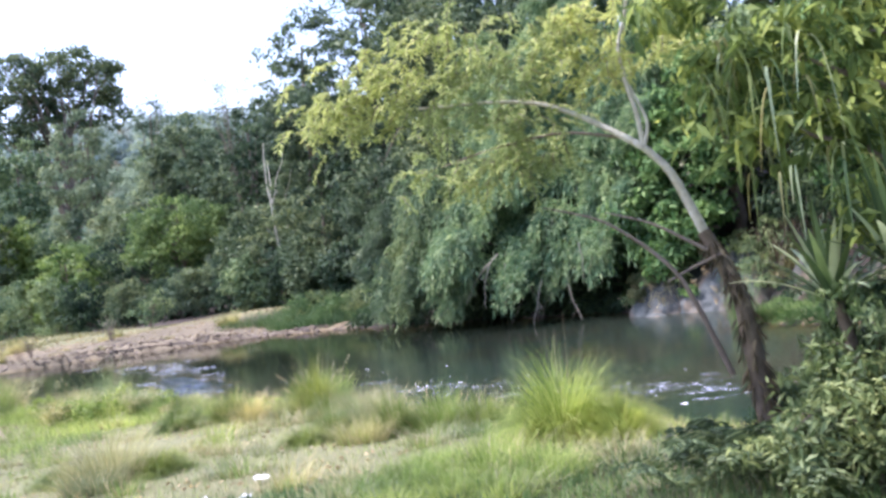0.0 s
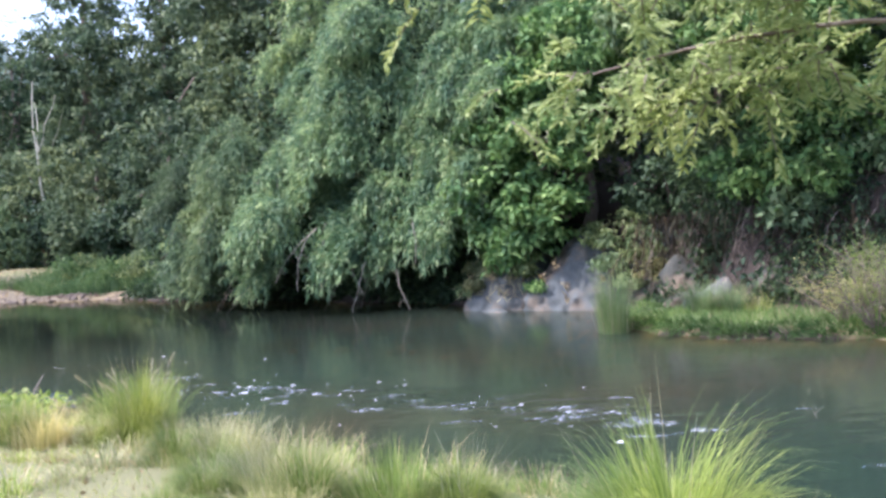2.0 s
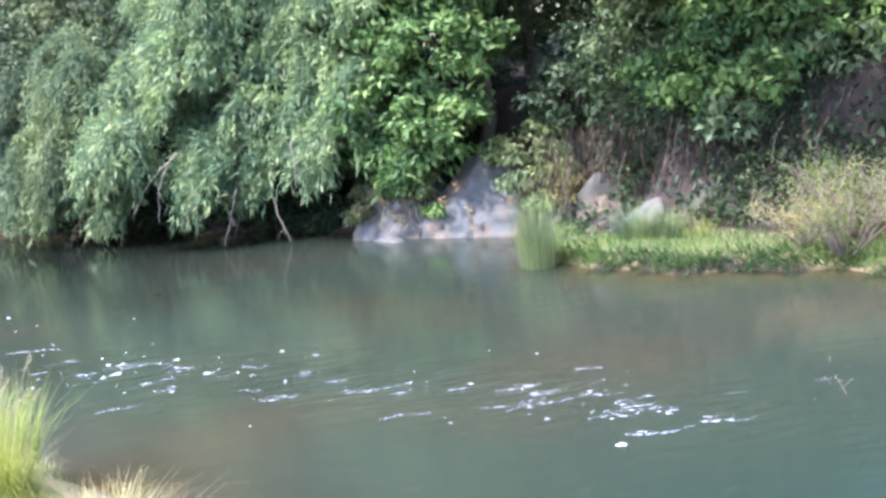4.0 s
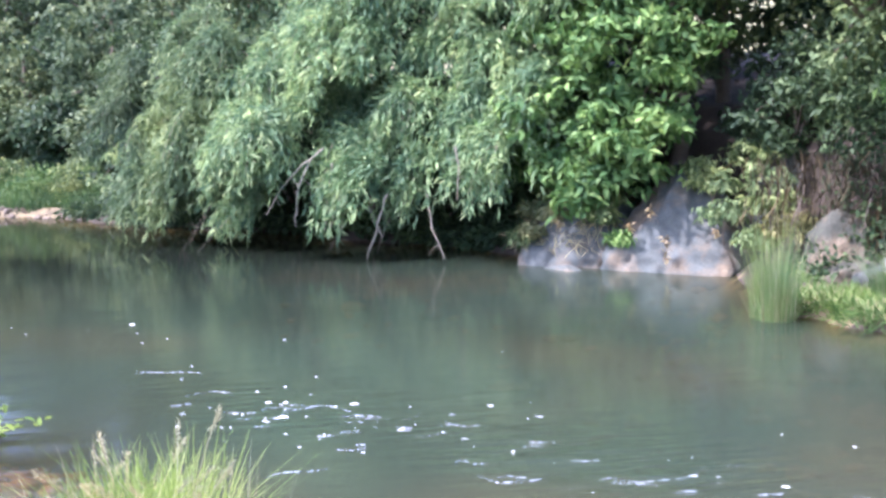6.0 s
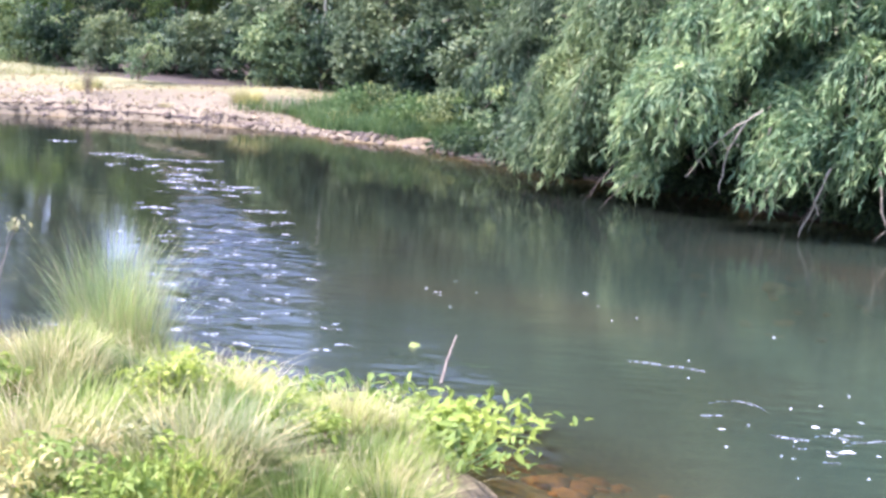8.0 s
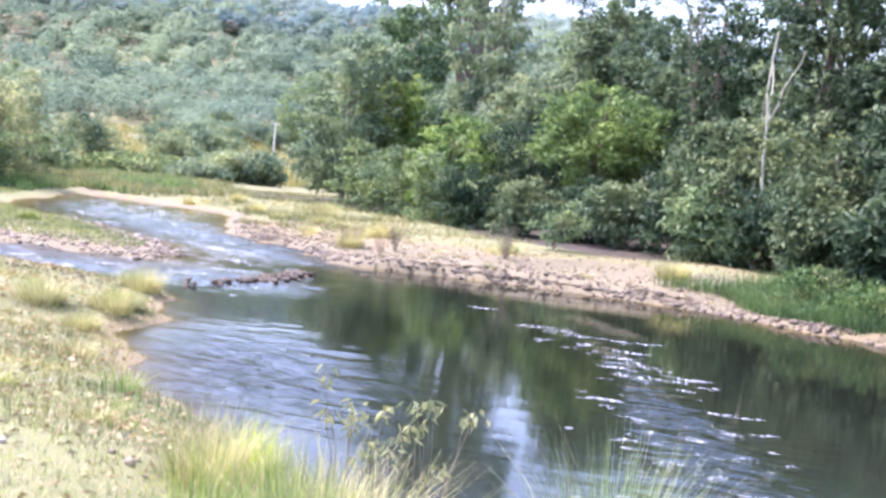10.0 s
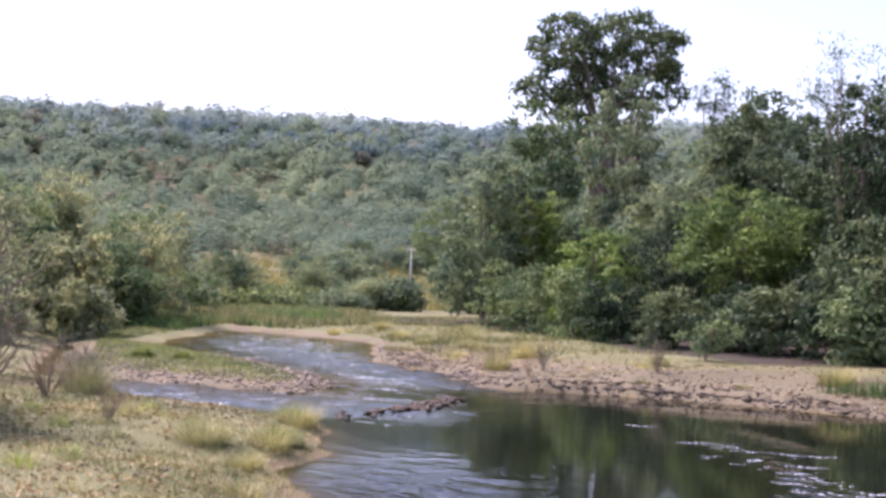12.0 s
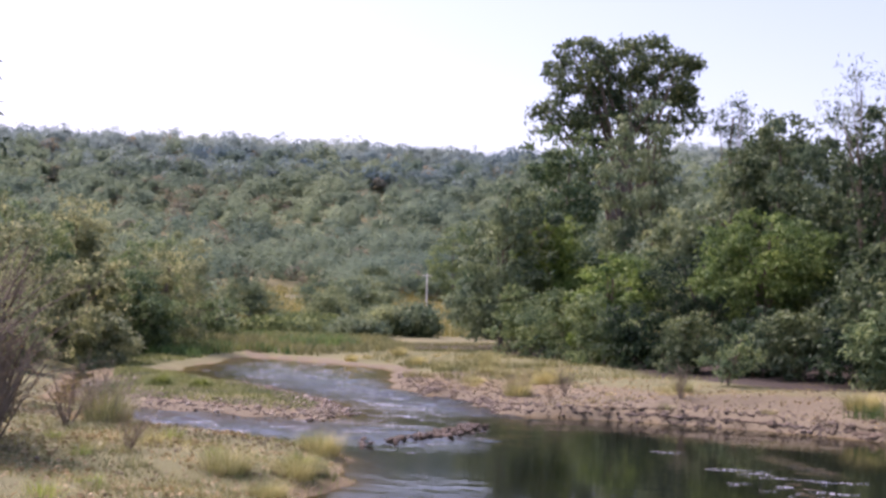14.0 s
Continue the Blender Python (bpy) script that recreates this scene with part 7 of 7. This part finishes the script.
# scraps on the grass
for i, (x, y, s) in enumerate(((11.34, 11.42, 0.09), (11.71, 10.92, 0.1), (11.9, 11.1, 0.07))):
    bm = bmesh.new()
    bmesh.ops.create_grid(bm, x_segments=5, y_segments=4, size=0.5)
    for v in bm.verts:
        v.co.z = 0.25 * noise.noise(v.co * 3 + Vector((i * 5, 0, 0))) + 0.3 * abs(v.co.x)
    bmesh.ops.solidify(bm, geom=bm.faces[:], thickness=0.02)
    me = bpy.data.meshes.new("paper_scrap")
    bm.to_mesh(me)
    bm.free()
    me.materials.append(M_PAPER)
    ob = new("paper_scrap", me)
    ob.matrix_world = Matrix.Translation((x, y, at(x, y) + 0.03)) @ Matrix.Rotation(i * 1.3, 4, "Z") @ Matrix.Scale(s * 0.9, 4)
    tagged(ob, "crumpled white paper scrap lying on the grass", "litter", "scraps")
# roots and dry creepers on the earth bank
q = np.random.default_rng(170)
for i in range(26):
    x = q.uniform(3.5, 7.6)
    y0 = 23.72 + q.uniform(-0.15, 0.35) - 0.12 * smooth(4.5, 6, x)
    top = q.uniform(0.9, 1.5)
    a = np.array([x, y0 + 0.12, top])
    b_ = np.array([x + q.uniform(-0.12, 0.12), y0 - q.uniform(0.05, 0.25), top - q.uniform(0.3, 0.75)])
    dead_branch("grey root hanging down the earth bank", (a, (a + b_) / 2 + np.array([q.uniform(-.05, .05), -0.06, 0.03]), b_), q.uniform(0.003, 0.011), M_BARK, twigs=3, seed=500 + i)
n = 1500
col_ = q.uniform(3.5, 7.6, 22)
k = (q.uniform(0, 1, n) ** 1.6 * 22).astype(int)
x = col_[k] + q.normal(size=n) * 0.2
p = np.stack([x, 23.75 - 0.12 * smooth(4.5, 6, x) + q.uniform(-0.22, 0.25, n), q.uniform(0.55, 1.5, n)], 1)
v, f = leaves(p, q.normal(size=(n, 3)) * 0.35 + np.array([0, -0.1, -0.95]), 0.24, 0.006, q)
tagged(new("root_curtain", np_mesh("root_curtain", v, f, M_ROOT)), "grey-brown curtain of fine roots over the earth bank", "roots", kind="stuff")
x = q.uniform(3.4, 13, 2600)
y = np.interp(x, FX, FY) + q.uniform(1.2, 2.7, 2600)
p = np.stack([x, y, land(x, y) + 0.03], 1)
k = patch(x * 1.5, y, 5) > -0.4
v, f = leaves(p[k], q.normal(size=(k.sum(), 3)) * 0.35 + np.array([0, -0.5, -0.8]), 0.22, 0.008, q)
tagged(new("hanging_dry_grass", np_mesh("hanging_dry_grass", v, f, M_TWIG)), "dry brown grass hanging down the earth bank", "grass", kind="stuff")
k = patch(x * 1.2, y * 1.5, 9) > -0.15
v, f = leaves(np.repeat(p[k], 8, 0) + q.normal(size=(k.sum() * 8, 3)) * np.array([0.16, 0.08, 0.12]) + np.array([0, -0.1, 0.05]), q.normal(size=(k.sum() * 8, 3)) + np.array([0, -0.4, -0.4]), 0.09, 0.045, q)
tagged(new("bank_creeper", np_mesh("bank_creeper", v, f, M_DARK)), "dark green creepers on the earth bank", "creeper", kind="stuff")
x = q.uniform(4.1, 14, 2600)
y = np.interp(x, FX, FY) - 0.15 * np.sin(x * 1.9 + 2) - 0.07 * np.sin(x * 6.1) + q.uniform(-0.03, 0.25, 2600)
v, f = leaves(np.stack([x, y, land(x, y) + 0.02], 1), q.normal(size=(2600, 3)) * 0.35 + np.stack([0 * x, 0 * x - 0.7, q.uniform(-0.5, 0.9, 2600)], 1), 0.17, 0.014, q)
tagged(new("rim_grass", np_mesh("rim_grass", v, f, M_LUSH)), "green grass overhanging the shelf's edge", "grass", kind="stuff")
# white flecks of foam and glints on ripples
spots = [(4.0, 16.5), (4.3, 17.0), (4.8, 17.8), (7.0, 18.4), (7.0, 17.0), (8.1, 17.3), (8.6, 17.6), (8.3, 17.5), (6.1, 17.5), (0.4, 17.7), (2.8, 16.6), (3.4, 16.5), (4.0, 16.8), (4.5, 16.8), (0.0, 17.0), (-1.0, 17.1), (-4.4, 16.8), (-8.9, 17.8)]
n = 3 * len(spots)
w = np.repeat(np.array(spots), 3, 0) + q.normal(size=(n, 2)) * np.array([0.45, 0.16])
fx_, fy_ = w[:, 0], w[:, 1]
u = np.linspace(0, 2 * np.pi, 7)[:-1]
sx, sy, an = np.where(q.uniform(size=n) < 0.55, q.lognormal(-4.9, 0.3, n), q.lognormal(-4.0, 0.5, n)), q.lognormal(-5.3, 0.3, n), q.normal(size=n) * 0.25 + 0.75
cx, sy_ = np.cos(u)[None] * sx[:, None], np.sin(u)[None] * sy[:, None]
vx = fx_[:, None] + cx * np.cos(an)[:, None] - sy_ * np.sin(an)[:, None]
vy = fy_[:, None] + cx * np.sin(an)[:, None] + sy_ * np.cos(an)[:, None]
ring = np.stack([vx, vy, np.full_like(vx, 0.004)], -1)
topc = np.stack([fx_, fy_, np.full(n, 0.007)], -1)[:, None, :]
V = np.concatenate([ring, topc], 1).reshape(-1, 3)
Fc = np.concatenate([np.arange(n)[:, None] * 7 + np.array([[i, (i + 1) % 6, 6]]) for i in range(6)])
tagged(new("foam_flecks", np_mesh("foam_flecks", V, Fc, M_FOAM, True)), "white foam flecks drifting on the river", "foam", kind="stuff")


def streaks(name, label, lines, n, seed, long, thin, turn, mat):
    """Broken white streaks on the crests of the ripples: thin bent strips, past counting."""
    r = np.random.default_rng(seed)
    L = np.array(lines)
    k = r.integers(0, len(L), n)
    x, y = L[k, 0] + r.normal(size=n) * L[k, 2], L[k, 1] + r.normal(size=n) * L[k, 3]
    keep = land(x, y) < -0.03
    x, y = x[keep], y[keep]
    n = len(x)
    ln, wd, a = long * r.lognormal(0, 0.6, n), thin * r.lognormal(0, 0.4, n), turn + r.normal(size=n) * 0.22
    u = np.linspace(-0.5, 0.5, 7)
    bow = r.normal(size=n)[:, None] * 0.2 * ln[:, None] * (1 - 4 * u ** 2) + r.normal(size=(n, 7)) * 0.05 * ln[:, None]
    cx = x[:, None] + np.cos(a)[:, None] * u * ln[:, None] - np.sin(a)[:, None] * bow
    cy = y[:, None] + np.sin(a)[:, None] * u * ln[:, None] + np.cos(a)[:, None] * bow
    hw = wd[:, None] * (1 - (2 * u) ** 2) * r.uniform(0.4, 1.4, (n, 7)) + 0.001
    z = np.full_like(cx, 0.004)
    v = np.stack([np.stack([cx + np.sin(a)[:, None] * hw, cy - np.cos(a)[:, None] * hw, z - 0.003], -1), np.stack([cx, cy, z + 0.5 * hw], -1), np.stack([cx - np.sin(a)[:, None] * hw, cy + np.cos(a)[:, None] * hw, z - 0.003], -1)], 1).reshape(-1, 3)
    b = (np.arange(n) * 21)[:, None]
    f = np.concatenate([b + np.array([[c * 7 + i, c * 7 + i + 1, c * 7 + i + 8, c * 7 + i + 7]]) for i in range(6) for c in range(2)])
    tagged(new(name, np_mesh(name, v, f, mat, True)), label, "foam", kind="stuff")


# bluish white paints the sky's glare on the ripples as well as foam
M_CREST_GLARE = plain("crest_foam_and_glare", (0.5, 0.55, 0.6), 0.25)
cn = M_CREST_GLARE.node_tree
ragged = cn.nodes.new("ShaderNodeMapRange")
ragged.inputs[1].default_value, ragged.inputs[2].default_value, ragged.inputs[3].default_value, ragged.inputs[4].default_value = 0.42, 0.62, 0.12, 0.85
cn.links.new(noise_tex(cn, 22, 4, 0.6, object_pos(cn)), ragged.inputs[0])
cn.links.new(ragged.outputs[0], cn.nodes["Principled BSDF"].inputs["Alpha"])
streaks("ripple_foam_glare", "white streaks of broken water and painted sky glare over the shallows", [(-1.4, 15.0, 0.8, 0.3), (-2.8, 15.7, 0.9, 0.25), (-4.8, 16.4, 1.0, 0.25), (-8.8, 17.4, 1.2, 0.3), (-0.2, 14.2, 0.4, 0.25)], 220, 601, 0.13, 0.0048, 1.05, M_CREST_GLARE)
streaks("ripple_foam_glare", "long white streaks of foam and painted sky glare where the current breaks", [(-9.5, 17.5, 1.0, 0.4), (-12, 17.6, 1.2, 0.3), (-6.5, 17.2, 1.0, 0.4)], 14, 602, 0.6, 0.011, 1.15, M_CREST_GLARE)
streaks("ripple_foam_glare", "white flecks of broken water below the bank", [(6.8, 17.3, 1.4, 0.35), (8.2, 17.4, 0.6, 0.2), (4.2, 16.9, 0.8, 0.3)], 90, 603, 0.17, 0.0017, 0.75, M_CREST_GLARE)
streaks("foam_dots", "small white bubbles drifting below the bank", [(6.8, 17.3, 1.6, 0.5), (4.2, 16.9, 1.0, 0.4), (2.5, 17.2, 1.5, 0.6)], 36, 605, 0.02, 0.0045, 0.75, M_FOAM)
streaks("ripple_foam_glare", "pale streaks imitating sky glare on ripples over gravel", [(-18, 10.5, 1.0, 1.6), (-22.5, 13.6, 2.5, 0.6), (-27, 13.2, 3.0, 0.8), (-33, 12, 3.0, 1.0), (-38, 11, 4, 1.2)], 700, 604, 0.35, 0.010, 1.5, M_CREST_GLARE)
